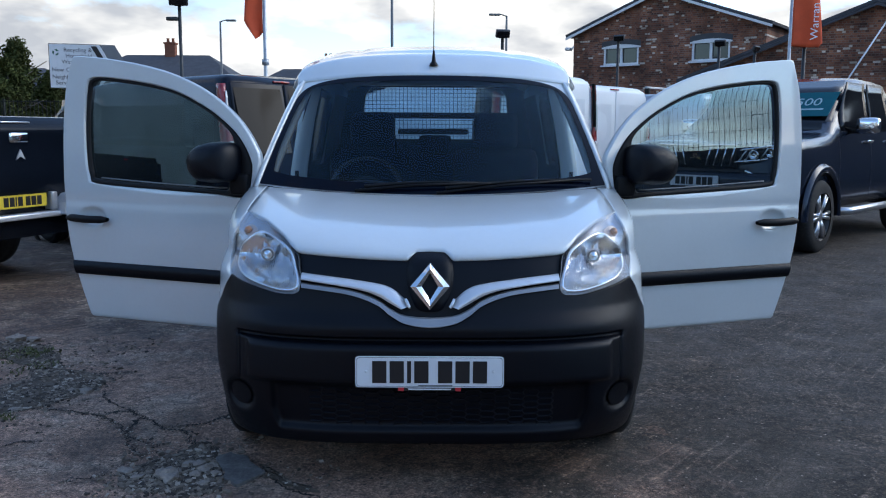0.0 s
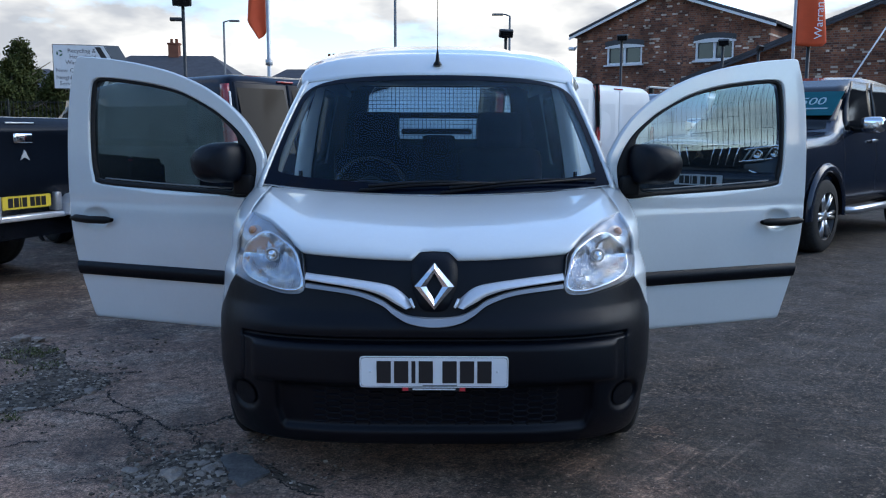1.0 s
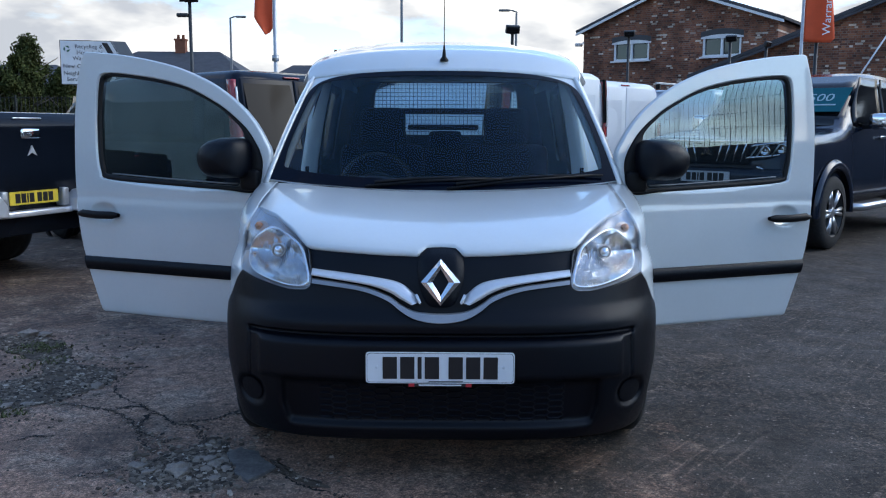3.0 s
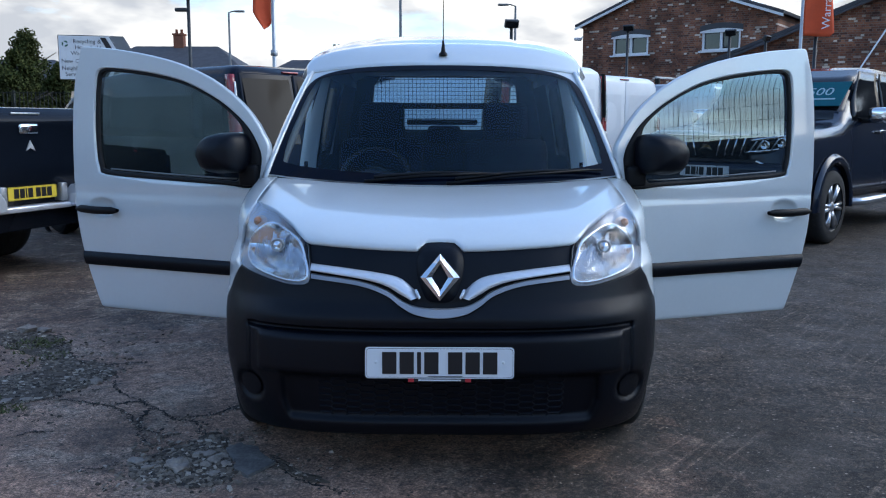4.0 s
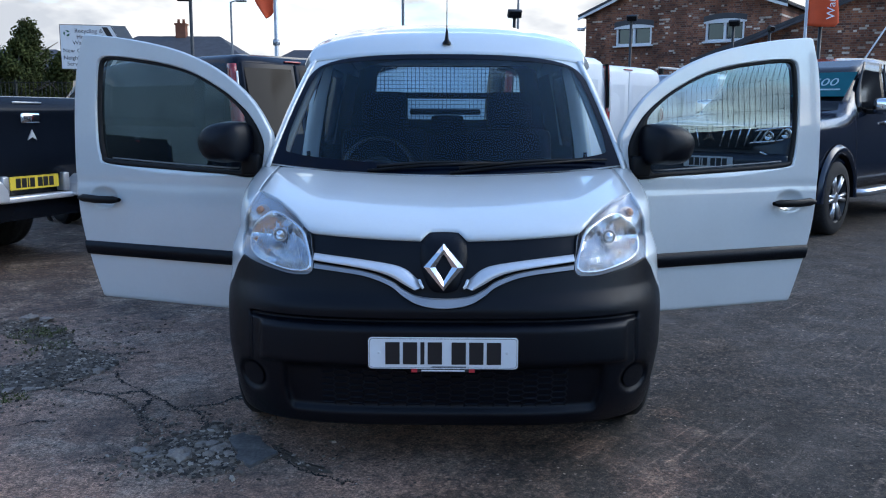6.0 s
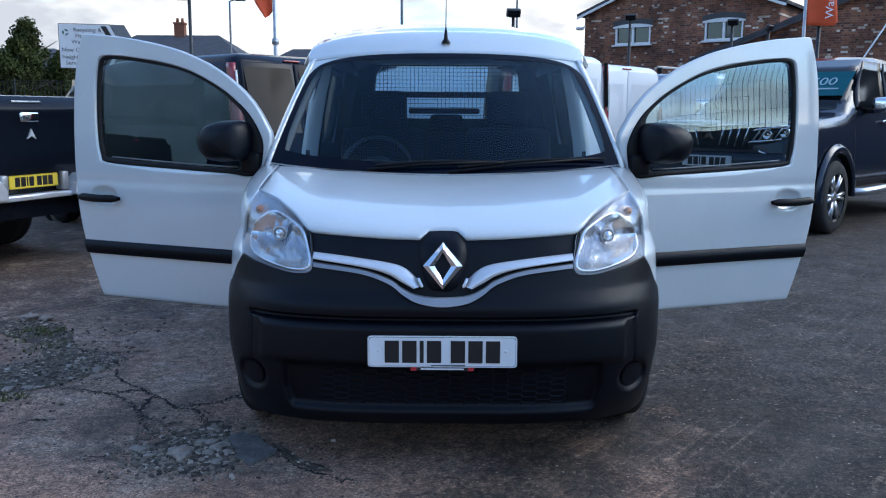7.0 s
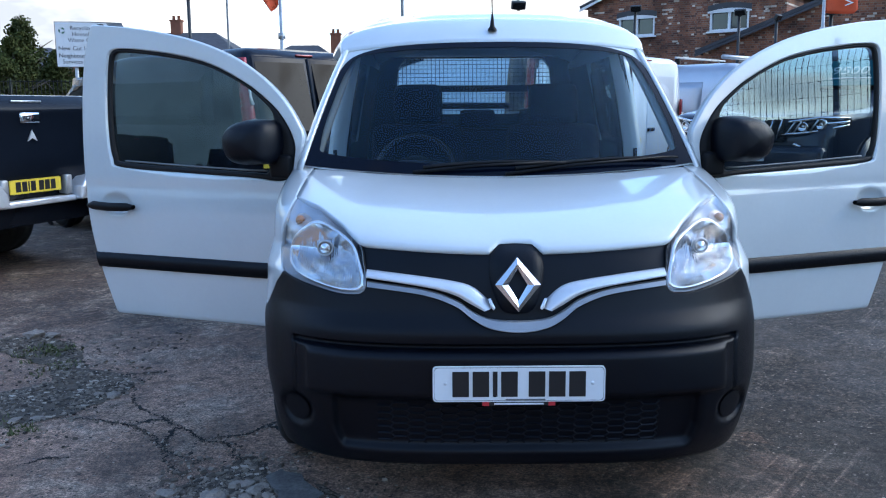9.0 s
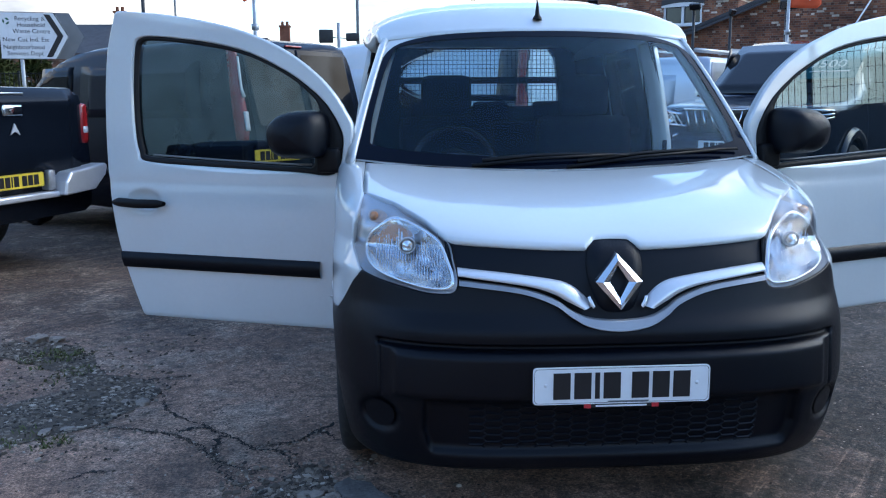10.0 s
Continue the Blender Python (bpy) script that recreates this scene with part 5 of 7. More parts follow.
def chip_mesh(name, spots, mat):
    """Many angular chips of broken stone as one mesh."""
    verts, faces = [], []
    for x, y, r in spots:
        i = len(verts)
        turn = Matrix.Rotation(rnd.uniform(0, 6.28), 3, "Z") @ Matrix.Rotation(rnd.gauss(0, 0.35), 3, "X")
        size = Vector((rnd.uniform(0.7, 1.5), rnd.uniform(0.5, 1.0), rnd.uniform(0.35, 0.85))) * r
        z = ground_z(x, y) + r * 0.15
        for c in ((-1, -1, -1), (1, -1, -1), (1, 1, -1), (-1, 1, -1), (-1, -1, 1), (1, -1, 1), (1, 1, 1), (-1, 1, 1)):
            k = rnd.uniform(0.45, 1.0) if c[2] > 0 else rnd.uniform(0.75, 1.1)
            q = turn @ Vector((c[0] * size.x * k, c[1] * size.y * k, c[2] * size.z * rnd.uniform(0.6, 1.0)))
            verts.append((x + q.x, y + q.y, z + q.z))
        faces += [tuple(i + k for k in f) for f in ((3, 2, 1, 0), (4, 5, 6, 7), (0, 1, 5, 4), (1, 2, 6, 5), (2, 3, 7, 6), (3, 0, 4, 7))]
    me = bpy.data.meshes.new(name)
    me.from_pydata(verts, [], faces)
    me.materials.append(mat)
    return new(name, me)


def chip_material():
    m = material("mixed_stone_chips", (0.12, 0.11, 0.10), 0.92, 0, 0.3, 14, bump=0.4, fine=90)
    n, l = m.node_tree.nodes, m.node_tree.links
    geo, r = n.new("ShaderNodeNewGeometry"), n.new("ShaderNodeValToRGB")
    stops = [(0.0, (0.030, 0.024, 0.021)), (0.30, (0.090, 0.067, 0.050)), (0.60, (0.170, 0.130, 0.100)), (0.90, (0.26, 0.205, 0.160)), (1.0, (0.47, 0.39, 0.32))]
    while len(r.color_ramp.elements) < len(stops):
        r.color_ramp.elements.new(0.5)
    for e, (p, c) in zip(r.color_ramp.elements, stops):
        e.position, e.color = p, (*c, 1)
    l.new(geo.outputs["Random Per Island"], r.inputs["Fac"])
    l.new(r.outputs["Color"], n["Principled BSDF"].inputs["Base Color"])
    return m


rnd = random.Random(11)
spots = []
for poly, count, r1 in zip(BROKEN, (9000, 13000, 7000, 1200), (0.011, 0.011, 0.012, 0.008)):
    xs, ys = [p[0] for p in poly], [p[1] for p in poly]
    for _ in range(count):
        x, y = rnd.uniform(min(xs) - 0.04, max(xs) + 0.04), rnd.uniform(min(ys) - 0.04, max(ys) + 0.04)
        if not inside(poly, x, y) and rnd.random() < 0.93:
            continue
        if noise.noise(Vector((x * 4.2, y * 4.2, 7))) < rnd.uniform(-0.7, 0.15):
            continue
        spots.append((x, y, 0.0035 + (r1 - 0.002) * rnd.random() ** 1.9))
for cx, cy, sx, sy, count in ((1.3, 6.6, 0.7, 0.5, 160), (-1.4, 6.8, 0.5, 0.35, 260), (-1.9, 7.4, 0.5, 0.5, 300)):
    for _ in range(count):
        spots.append((rnd.gauss(cx, sx), rnd.gauss(cy, sy), rnd.uniform(0.0018, 0.0045)))
for c in CRACKS:
    pts = curve(c, 16)
    for p in pts:
        if noise.noise(Vector((p[0] * 4, p[1] * 4, 2))) > -0.1:
            for _ in range(2):
                spots.append((p[0] + rnd.gauss(0, 0.016), p[1] + rnd.gauss(0, 0.016), 0.0018 + 0.005 * rnd.random() ** 3))
tagged(chip_mesh("gravel", spots, chip_material()), "loose grey gravel and rubble in the broken surface", "gravel", kind="stuff")
for x, y, r in ((-1.015, 6.225, 0.066), (-0.89, 6.29, 0.036), (-0.84, 6.25, 0.030), (-2.07, 6.97, 0.036), (-1.99, 7.01, 0.030), (-0.93, 6.35, 0.034), (-0.97, 6.36, 0.026), (-1.13, 6.21, 0.030), (-0.91, 6.24, 0.026), (-1.78, 7.32, 0.040), (-1.86, 7.34, 0.028), (-0.87, 6.33, 0.028), (-1.20, 6.28, 0.034), (-2.66, 8.42, 0.06), (-2.55, 8.40, 0.05), (-0.86, 6.17, 0.024)):
    bm = bmesh.new()
    pebble(bm, 0, 0, 0, r, rnd)
    bmesh.ops.subdivide_edges(bm, edges=bm.edges, cuts=2, use_grid_fill=True)
    for v in bm.verts:
        v.co.z *= 0.7
        v.co += v.co.normalized() * r * 0.30 * noise.noise(v.co * 40 + Vector((x, y, 0)) * 9)
    st = part("stone", bm, STONE, smooth=False)
    st.location = (x, y, ground_z(x, y) + r * 0.25)
    tagged(st, "pale broken stone lying on the yard", "stone", group="loose stones")
slab_pts = [(-0.87, 6.40), (-0.83, 6.46), (-0.75, 6.41), (-0.65, 6.26), (-0.72, 6.13), (-0.79, 6.19), (-0.81, 6.28)]
bp = slab([(a + rnd.uniform(-0.007, 0.007), b + rnd.uniform(-0.007, 0.007)) for (x0, y0), (x1, y1) in zip(slab_pts, slab_pts[1:] + slab_pts[:1]) for a, b in ((x0 + (x1 - x0) * t, y0 + (y1 - y0) * t) for t in (0, 0.3, 0.62))], lambda a, b, d: Vector((a, b, 0.014 - d)), 0.03)
tagged(part("broken_slab", bp, material("smooth_grey_concrete", (0.135, 0.125, 0.118), 0.92, 0, 0.45, 7, bump=0.9, fine=70, dirt=(0.04, 0.037, 0.035), dirt_amount=0.8), smooth=False), "smooth grey broken concrete slab lying among rubble", "slab")
bm = bmesh.new()
tufts = [(rnd.gauss(-2.46, 0.09), rnd.gauss(8.10, 0.07)) for _ in range(22)] + [(rnd.gauss(-2.27, 0.05), rnd.gauss(7.82, 0.06)) for _ in range(7)] + [(rnd.gauss(-2.12, 0.10), rnd.gauss(6.90, 0.05)) for _ in range(10)]
for cx, cy in tufts:
    for _ in range(15):
        x, y = rnd.gauss(cx, 0.022), rnd.gauss(cy, 0.018)
        z, a, h = ground_z(x, y), rnd.uniform(0, 6.28), rnd.uniform(0.006, 0.024)
        d = Vector((math.cos(a), math.sin(a), 0))
        p = Vector((x, y, z))
        s = d.cross(Vector((0, 0, 1))) * rnd.uniform(0.002, 0.005)
        bm.faces.new([bm.verts.new(q) for q in (p - s, p + s, p + d * h * 0.8 + Vector((0, 0, h)) + s * 0.5, p + d * h * 0.9 + Vector((0, 0, h * 0.9)) - s * 0.5)])
tagged(part("weeds", bm, LEAF, smooth=False), "small green weeds growing in the gravel", "weeds", kind="stuff")


# ---- parked vehicles ----
def hull(parent, name, mat, ys, section, label=""):
    rows = []
    for y in ys:
        half = [Vector((x, y, z)) for x, z in section(y)]
        rows.append([Vector((-p.x, p.y, p.z)) for p in half] + half[::-1])
    bm = sheet(rows)
    bm.verts.ensure_lookup_table()
    n = len(rows[0])
    bm.faces.new([bm.verts[i] for i in range(n)][::-1])
    bm.faces.new([bm.verts[len(bm.verts) - n + i] for i in range(n)])
    bmesh.ops.recalc_face_normals(bm, faces=bm.faces)
    ob = part(name, bm, mat, parent, label)
    return ob


def patch(parent, name, mat, pts, label="", thick=0.006, smooth=True):
    """A panel through a grid of points, with a little thickness."""
    return solid(part(name, sheet(pts), mat, parent, label, smooth), thick, 0)


def cargo_van(m, paint, label, length=4.9, half=0.95, high=1.97, yellow=True, rear_windows=True, rack=False, lamps=(-1, 1), glazed=None, low_lamps=False):
    """Rear at y = 0, driving towards +y."""
    v = thing("cargo_van", m, label, "van", group="parked vans")
    L = length
    zr = lambda y: float(np.interp(y, [0, 0.04, 0.15, 0.5, L - 2.5, L - 2.1, L - 1.75, L - 1.4, L - 1.1, L - 0.72, L - 0.35, L - 0.05, L], [high - 0.10, high - 0.045, high - 0.015, high, high - 0.01, high - 0.045, high - 0.12, high - 0.27, high - 0.46, 1.20, 1.08, 0.90, 0.80]))
    hw = lambda y: half * float(np.interp(y, [0, 0.08, L - 1.0, L - 0.4, L], [0.965, 1, 1, 0.95, 0.74]))

    def section(y):
        t, w = zr(y), hw(y)
        out = []
        for fx, z in ((0.90, 0.28), (0.97, 0.34), (1.0, 0.55), (1.0, 0.95), (0.985, 1.15), (0.955, 1.4), (0.915, 1.65), (0.88, high - 0.16), (0.83, high - 0.07), (0.74, high - 0.025), (0.5, high - 0.005), (0.0, high)):
            zz = min(z, t - (high - z) * 0.12 if z > t else z)
            out.append((fx * w, zz))
        return out

    sx = lambda y, z: float(np.interp(z, [p[1] for p in section(y)][:9], [p[0] for p in section(y)][:9]))
    ys = [0, 0.02, 0.05, 0.1, 0.2, 0.4] + list(np.linspace(0.6, L - 2.6, 8)) + list(np.linspace(L - 2.5, L - 0.3, 26)) + [L - 0.2, L - 0.12, L - 0.06, L]
    hull(v, "body", paint, ys, section)
    # rear doors
    for s in (-1, 1):
        x0, x1 = 0.006, half * 0.80
        leaf = box((x1 - x0, 0.02, high - 0.62), (s * (x0 + x1) / 2, -0.004, (high + 0.42) / 2), bevel=0.012)
        bmesh.ops.bisect_plane(leaf, geom=leaf.verts[:] + leaf.edges[:] + leaf.faces[:], plane_co=(0, 0, 1.0), plane_no=(0, 0, 1))
        d = part("rear_door", leaf, paint, v)
        if rear_windows:
            w = [[Vector((s * (0.05 + 0.70 * half * a), -0.066 + 0.050 * b - 0.006 * math.sin(math.pi * a), 1.12 + 0.62 * b)) for a in np.linspace(0, 1, 10)] for b in np.linspace(0, 1, 10)]
            part("door_window", sheet(w), VAN_GLASS, d, "dark rear window")
        else:
            w = [[Vector((s * (0.10 + 0.60 * half * a), -0.017 + 0.006 * math.sin(math.pi * a) * math.sin(math.pi * b), 1.12 + 0.60 * b)) for a in np.linspace(0, 1, 10)] for b in np.linspace(0, 1, 10)]
            part("door_pressing", sheet(w), paint, d)
        if s in lamps:
            lean = lambda z: s * (half * 0.945 - 0.05 * max(0, (z - 1.0) / 0.75) ** 1.5)
            wide = lambda z: float(np.interp(z, [1.0, 1.08, 1.34, 1.42, high - 0.12], [0.55, 0.85, 0.85, 0.5, 0.38]))
            zs = np.linspace(*((0.92, 1.42) if low_lamps else (1.0, high - 0.12)), 14)
            lamp = solid(part("tail_lamp", sheet([[Vector((lean(z) + s * (0.036 + (q - 0.036) * wide(z)), yy, z)) for q, yy in ((-0.060, -0.012), (-0.045, -0.030), (0.015, -0.026), (0.034, 0.010), (0.038, 0.055))] for z in zs]), RED_LENS, v, "tall red tail lamp"), 0.015, 0)
            bar = lambda z0, z1, q0, q1: sheet([[Vector((lean(z) + s * (0.036 + (q - 0.036) * wide(z)), -0.050, z)) for q in (q0, q1)] for z in np.linspace(z0, z1, 6)])
            if not low_lamps:
                solid(part("lamp_stripe", bar(1.36, 1.70, -0.052, -0.006), LENS_WHITE, lamp, "clear lamp stripe"), 0.010, 0)
            solid(part("lamp_reverse", bar(1.08, 1.24, -0.048, 0.008), LENS_WHITE, lamp, "clear reversing lens"), 0.010, 0)
            if not (rear_windows or low_lamps):
                part("lamp_upper", sheet([[Vector((lean(z) + s * (0.036 + (q - 0.036) * 0.7), yy - 0.004, z)) for q, yy in ((-0.060, -0.012), (-0.045, -0.034), (0.015, -0.030), (0.042, 0.04), (0.044, 0.13))] for z in np.linspace(1.40, 1.90, 8)]), GLOSS_BLACK, lamp, "black upper lamp panel")
        if s == -1 and not (rear_windows or low_lamps):
            patch(v, "corner_panel", GLOSS_BLACK, [[Vector((s * (sx(y, z) + 0.012), y, z)) for y in (0.02, 0.10, 0.20, 0.30)] for z in np.linspace(0.98, high - 0.10, 8)], "black panel behind the tail lamp")
        side = [[Vector((s * (sx(y, z) + 0.004), y, z)) for y in np.linspace(L - 2.0, L - 1.12 - (z - 1.15) * 0.35, 8)] for z in np.linspace(1.18, 1.68, 6)]
        patch(v, "cab_window", VAN_GLASS, side)
        side = [[Vector((s * (sx(y, z) + 0.004), y, z)) for y in np.linspace(0.5, L - 2.15, 10)] for z in np.linspace(1.18, 1.68, 6)]
        patch(v, "side_pressing", VAN_GLASS if (rear_windows if glazed is None else glazed) else paint, side)
        patch(v, "side_strip", BLACK_PLASTIC, [[Vector((s * (sx(y, z) + 0.008), y, z)) for y in np.linspace(0.3, L - 1.0, 10)] for z in (0.60, 0.70)])
        for y in (0.85, L - 0.95):
            wheel(v, (s * (half - 0.12), y, 0.33), 0.33, 0.21, 6, ALLOY, s, "alloy")
            part("wheel_arch", lathe([(s * (half - 0.05), 0.40), (s * (half + 0.006), 0.40), (s * (half + 0.006), 0.355)], 28, at=(0, y, 0.34)), BLACK_PLASTIC, v)
        part("mirror", box((0.16, 0.10, 0.24), (s * (half + 0.12), L - 1.25, 1.32), bevel=0.04), BLACK_PLASTIC, v)
    ws = [[Vector((x * half * 0.80 * (1 - 0.10 * k), L - 0.76 - 0.90 * k, 1.22 + (high - 0.16 - 1.22) * k + 0.040)) for x in np.linspace(-1, 1, 12)] for k in np.linspace(0, 1, 6)]
    patch(v, "windscreen", WINDOW_BLACK, ws)
    part("rear_bumper", box((half * 1.94, 0.18, 0.26), (0, -0.03, 0.46), bevel=0.05), BLACK_PLASTIC, v)
    part("brake_light", box((0.20, 0.03, 0.018), (0, 0.012, high - 0.075), bevel=0.006), RED_LENS, v)
    part("door_handle", box((0.16, 0.03, 0.05), (0.10, -0.022, 1.02), bevel=0.008), DARK_TRIM, v)
    plate(v, pose(-0.42, -0.032, 0.86), PLATE_YELLOW if yellow else PLATE_WHITE)
    if rack:
        for y in (1.0, 2.2):
            for s in (-1, 1):
                part("rack_foot", box((0.06, 0.07, 0.09), (s * half * 0.78, y, high + 0.035), bevel=0.012), DARK_TRIM, v)
            part("rack_bar", box((half * 1.7, 0.04, 0.03), (0, y, high + 0.09), bevel=0.005), GALV, v)
        part("rack_roller", tube([(-half * 0.7, 0.3, high + 0.08), (half * 0.7, 0.3, high + 0.08)], 0.035, 10), GALV, v)
    return v


def rake_tail(v, slope, y1=1.3, z0=1.0):
    """Leans the upper tail of a van forward."""
    for ob in v.children_recursive:
        if ob.type == "MESH" and ob.matrix_basis == Matrix.Identity(4):
            for q in ob.data.vertices:
                q.co.y += slope * max(0.0, q.co.z - z0) * min(1.0, max(0.0, 1 - q.co.y / y1))


def pickup(m, paint, label, price=False):
    """Front at y = 0, tail at y = 5.2, so it drives towards -y."""
    v = thing("pickup_truck", m, label, "pickup truck", group="parked pickups")
    hwid = 0.90
    zr = lambda y: float(np.interp(y, [0, 0.05, 0.15, 0.45, 1.15, 1.27, 2.00, 2.25, 2.8, 3.35, 3.62, 3.66, 5.15, 5.2], [0.92, 1.06, 1.12, 1.16, 1.21, 1.24, 1.79, 1.85, 1.865, 1.83, 1.60, 1.42, 1.42, 1.39]))
    hw = lambda y: hwid * float(np.interp(y, [0, 0.1, 0.4, 4.8, 5.2], [0.80, 0.90, 0.985, 1.0, 0.975]))

    def section(y):
        t, w = zr(y), hw(y)
        belt = min(1.20, t - 0.03)
        out = [(w * 0.88, 0.42), (w * 0.97, 0.46), (w, 0.62), (w, 0.90), (w * 0.985, min(1.05, belt - 0.03)), (w * 0.955, belt)]
        if t > 1.45:
            out += [(w * (0.96 - 0.15 * k), belt + (t - belt) * k) for k in (0.25, 0.5, 0.75)] + [(w * 0.77, t - 0.035), (w * 0.70, t - 0.01), (w * 0.45, t), (0, t)]
        else:
            out += [(w * 0.93, belt + (t - belt) * 0.5), (w * 0.90, t - 0.008), (w * 0.86, t), (w * 0.80, t), (w * 0.7, t), (w * 0.5, t), (0, t)]
        return out

    ys = [0, 0.03, 0.08, 0.15, 0.3, 0.5, 0.8, 1.0, 1.1, 1.2, 1.27, 1.4, 1.6, 1.8, 2.0, 2.12, 2.25, 2.6, 3.0, 3.3, 3.5, 3.62, 3.66, 3.9, 4.4, 5.0, 5.15, 5.2]
    hull(v, "body", paint, ys, section)
    sx = lambda y, z: float(np.interp(z, [p[1] for p in section(y)][:9], [p[0] for p in section(y)][:9]))
    for s in (-1, 1):
        for ya, yb, rake in ((1.74, 2.42, 0.55), (2.50, 3.24, -0.25)):
            g = [[Vector((s * (sx(y, z) + 0.006), y, z)) for y in np.linspace(ya - (0.18 if rake > 0 else 0) + max(0, rake) * (z - 1.25), yb + min(0, rake) * (z - 1.25), 8)] for z in np.linspace(1.25, 1.78, 6)]
            patch(v, "door_window", GLOSS_BLACK, g)
        for y, r in ((0.92, 0.375), (3.92, 0.375)):
            wheel(v, (s * 0.80, y, 0.375), 0.375, 0.25, 6, ALLOY, s)
            a0 = np.linspace(-0.1, math.pi + 0.1, 26)
            rows = [[(s * x, y + rr * math.cos(a), 0.40 + rr * math.sin(a)) for a in a0] for x, rr in ((0.80, 0.41), (0.915, 0.415), (0.945, 0.44), (0.94, 0.49), (0.90, 0.515))]
            part("wheel_arch", sheet(rows), paint, v)
            rows = [[(s * x, y + 0.408 * math.cos(a), 0.40 + 0.408 * math.sin(a)) for a in a0] for x in (0.5, 0.93)]
            part("arch_liner", sheet(rows), DARK_TRIM, v)
        part("side_step", tube([(s * 0.86, 1.42, 0.40), (s * 0.99, 1.52, 0.40), (s * 0.99, 3.25, 0.40), (s * 0.86, 3.35, 0.40)], 0.042, 10), SATIN, v, "bright tubular side step")
        mi = part("door_mirror", box((0.24, 0.13, 0.17), (s * 1.03, 1.82, 1.305), bevel=0.05), CHROME, v, "chrome door mirror")
        part("mirror_arm", box((0.12, 0.05, 0.05), (s * 0.90, 1.82, 1.245), bevel=0.01), DARK_TRIM, v)
        for y in (2.34, 3.12):
            part("door_handle", box((0.03, 0.17, 0.035), (s * 0.895, y, 1.13), bevel=0.01), CHROME, v)
        for yg in (1.45, 2.46, 3.30):
            part("door_gap", sheet([[Vector((s * (sx(yg, z) + 0.002), yg + q, z)) for q in (-0.004, 0.004)] for z in np.linspace(0.50, 1.17, 8)]), INK, v, smooth=False)
        # headlamp
        bow = lambda a: 0.30 * a ** 2.2
        edge = lambda a, k: 0.93 + 0.045 * a + (0.13 + 0.02 * a) * k * (1 - 0.55 * max(0, a - 0.55) / 0.45) + 0.09 * max(0, a - 0.5)
        hl = part("headlamp", sheet([[Vector((s * (0.40 + 0.49 * a + 0.06 * k * (1 - a)), bow(a) - 0.03, edge(a, k))) for a in np.linspace(0, 1, 12)] for k in (0, 0.5, 1)]), GLOSS_BLACK, v, "angular headlamp")
        solid(hl, 0.03, 0)
        for a, rad in ((0.30, 0.048), (0.58, 0.052)):
            part("lamp_projector", lathe([(0.02, rad), (-0.008, rad * 0.96), (-0.004, rad * 0.7), (0.01, rad * 0.4), (0.0, 0.001)], 16, axis="Y", at=(s * (0.43 + 0.49 * a), -0.055 + bow(a), edge(a, 0.5))), CHROME, hl)
        for k, a0 in ((0.06, 0.0), (0.94, 0.0), (0.5, 0.66)):
            part("lamp_blade", tube([Vector((s * (0.40 + 0.49 * a + 0.06 * k * (1 - a)), -0.058 + bow(a), edge(a, k))) for a in np.linspace(a0, 1, 8)], 0.014, 6), CHROME, hl)
        for a in (0.05, 0.17, 0.44):
            part("lamp_divider", tube([Vector((s * (0.41 + 0.49 * a + 0.05 * k + 0.04 * k), -0.056 + bow(a), edge(a, k))) for k in (0.1, 0.9)], 0.008, 5), SATIN, hl)
        tl = part("tail_lamp", box((0.10, 0.20, 0.34), (s * 0.835, 5.115, 1.15), bevel=0.035), RED_LENS, v, "red tail lamp")
        part("lamp_reverse", box((0.055, 0.03, 0.06), (s * 0.835, 5.207, 1.10), bevel=0.012), CLEAR_LENS, tl)
        part("rear_reflector", box((0.10, 0.02, 0.05), (s * 0.74, 5.225, 0.74), bevel=0.006), RED_LENS, v)
    # front face
    part("grille", box((0.84, 0.06, 0.24), (0, -0.025, 0.99), bevel=0.02), GLOSS_BLACK, v, "dark grille")
    for s in (-1, 1):
        for k in range(4):
            x = 0.11 + 0.082 * k
            part("grille_bar", tube([(s * x, -0.064, 0.90), (s * (x + 0.045), -0.060, 1.08)], 0.009, 6), CHROME, v)
        part("grille_edge", tube([(s * 0.03, -0.064, 1.095), (s * 0.43, -0.056, 1.105)], 0.008, 6), CHROME, v)
        part("fog_surround", tube([(s * 0.50, -0.03, 0.86), (s * 0.62, 0.02, 0.80), (s * 0.72, 0.10, 0.64)], 0.016, 6), CHROME, v)
    part("badge", slab([(0, 0.075), (0.065, -0.04), (0, -0.012), (-0.065, -0.04)], lambda a, b, d: Vector((a, -0.075 + d, 0.99 + b)), 0.01), CHROME, v, "chrome badge", smooth=False)
    part("front_bumper", box((1.56, 0.22, 0.36), (0, 0.04, 0.66), bevel=0.07), paint, v)
    part("lower_intake", box((0.92, 0.04, 0.14), (0, -0.065, 0.56), bevel=0.02), DARK_TRIM, v)
    plate(v, pose(0, -0.090, 0.745), PLATE_WHITE)
    ws = [[Vector((x * 0.79 * (1 - 0.13 * k), 1.275 + 0.73 * k + 0.03 * x * x, 1.245 + 0.545 * k + 0.014)) for x in np.linspace(-1, 1, 12)] for k in np.linspace(0, 1, 6)]
    patch(v, "windscreen", WINDOW_BLACK, ws)
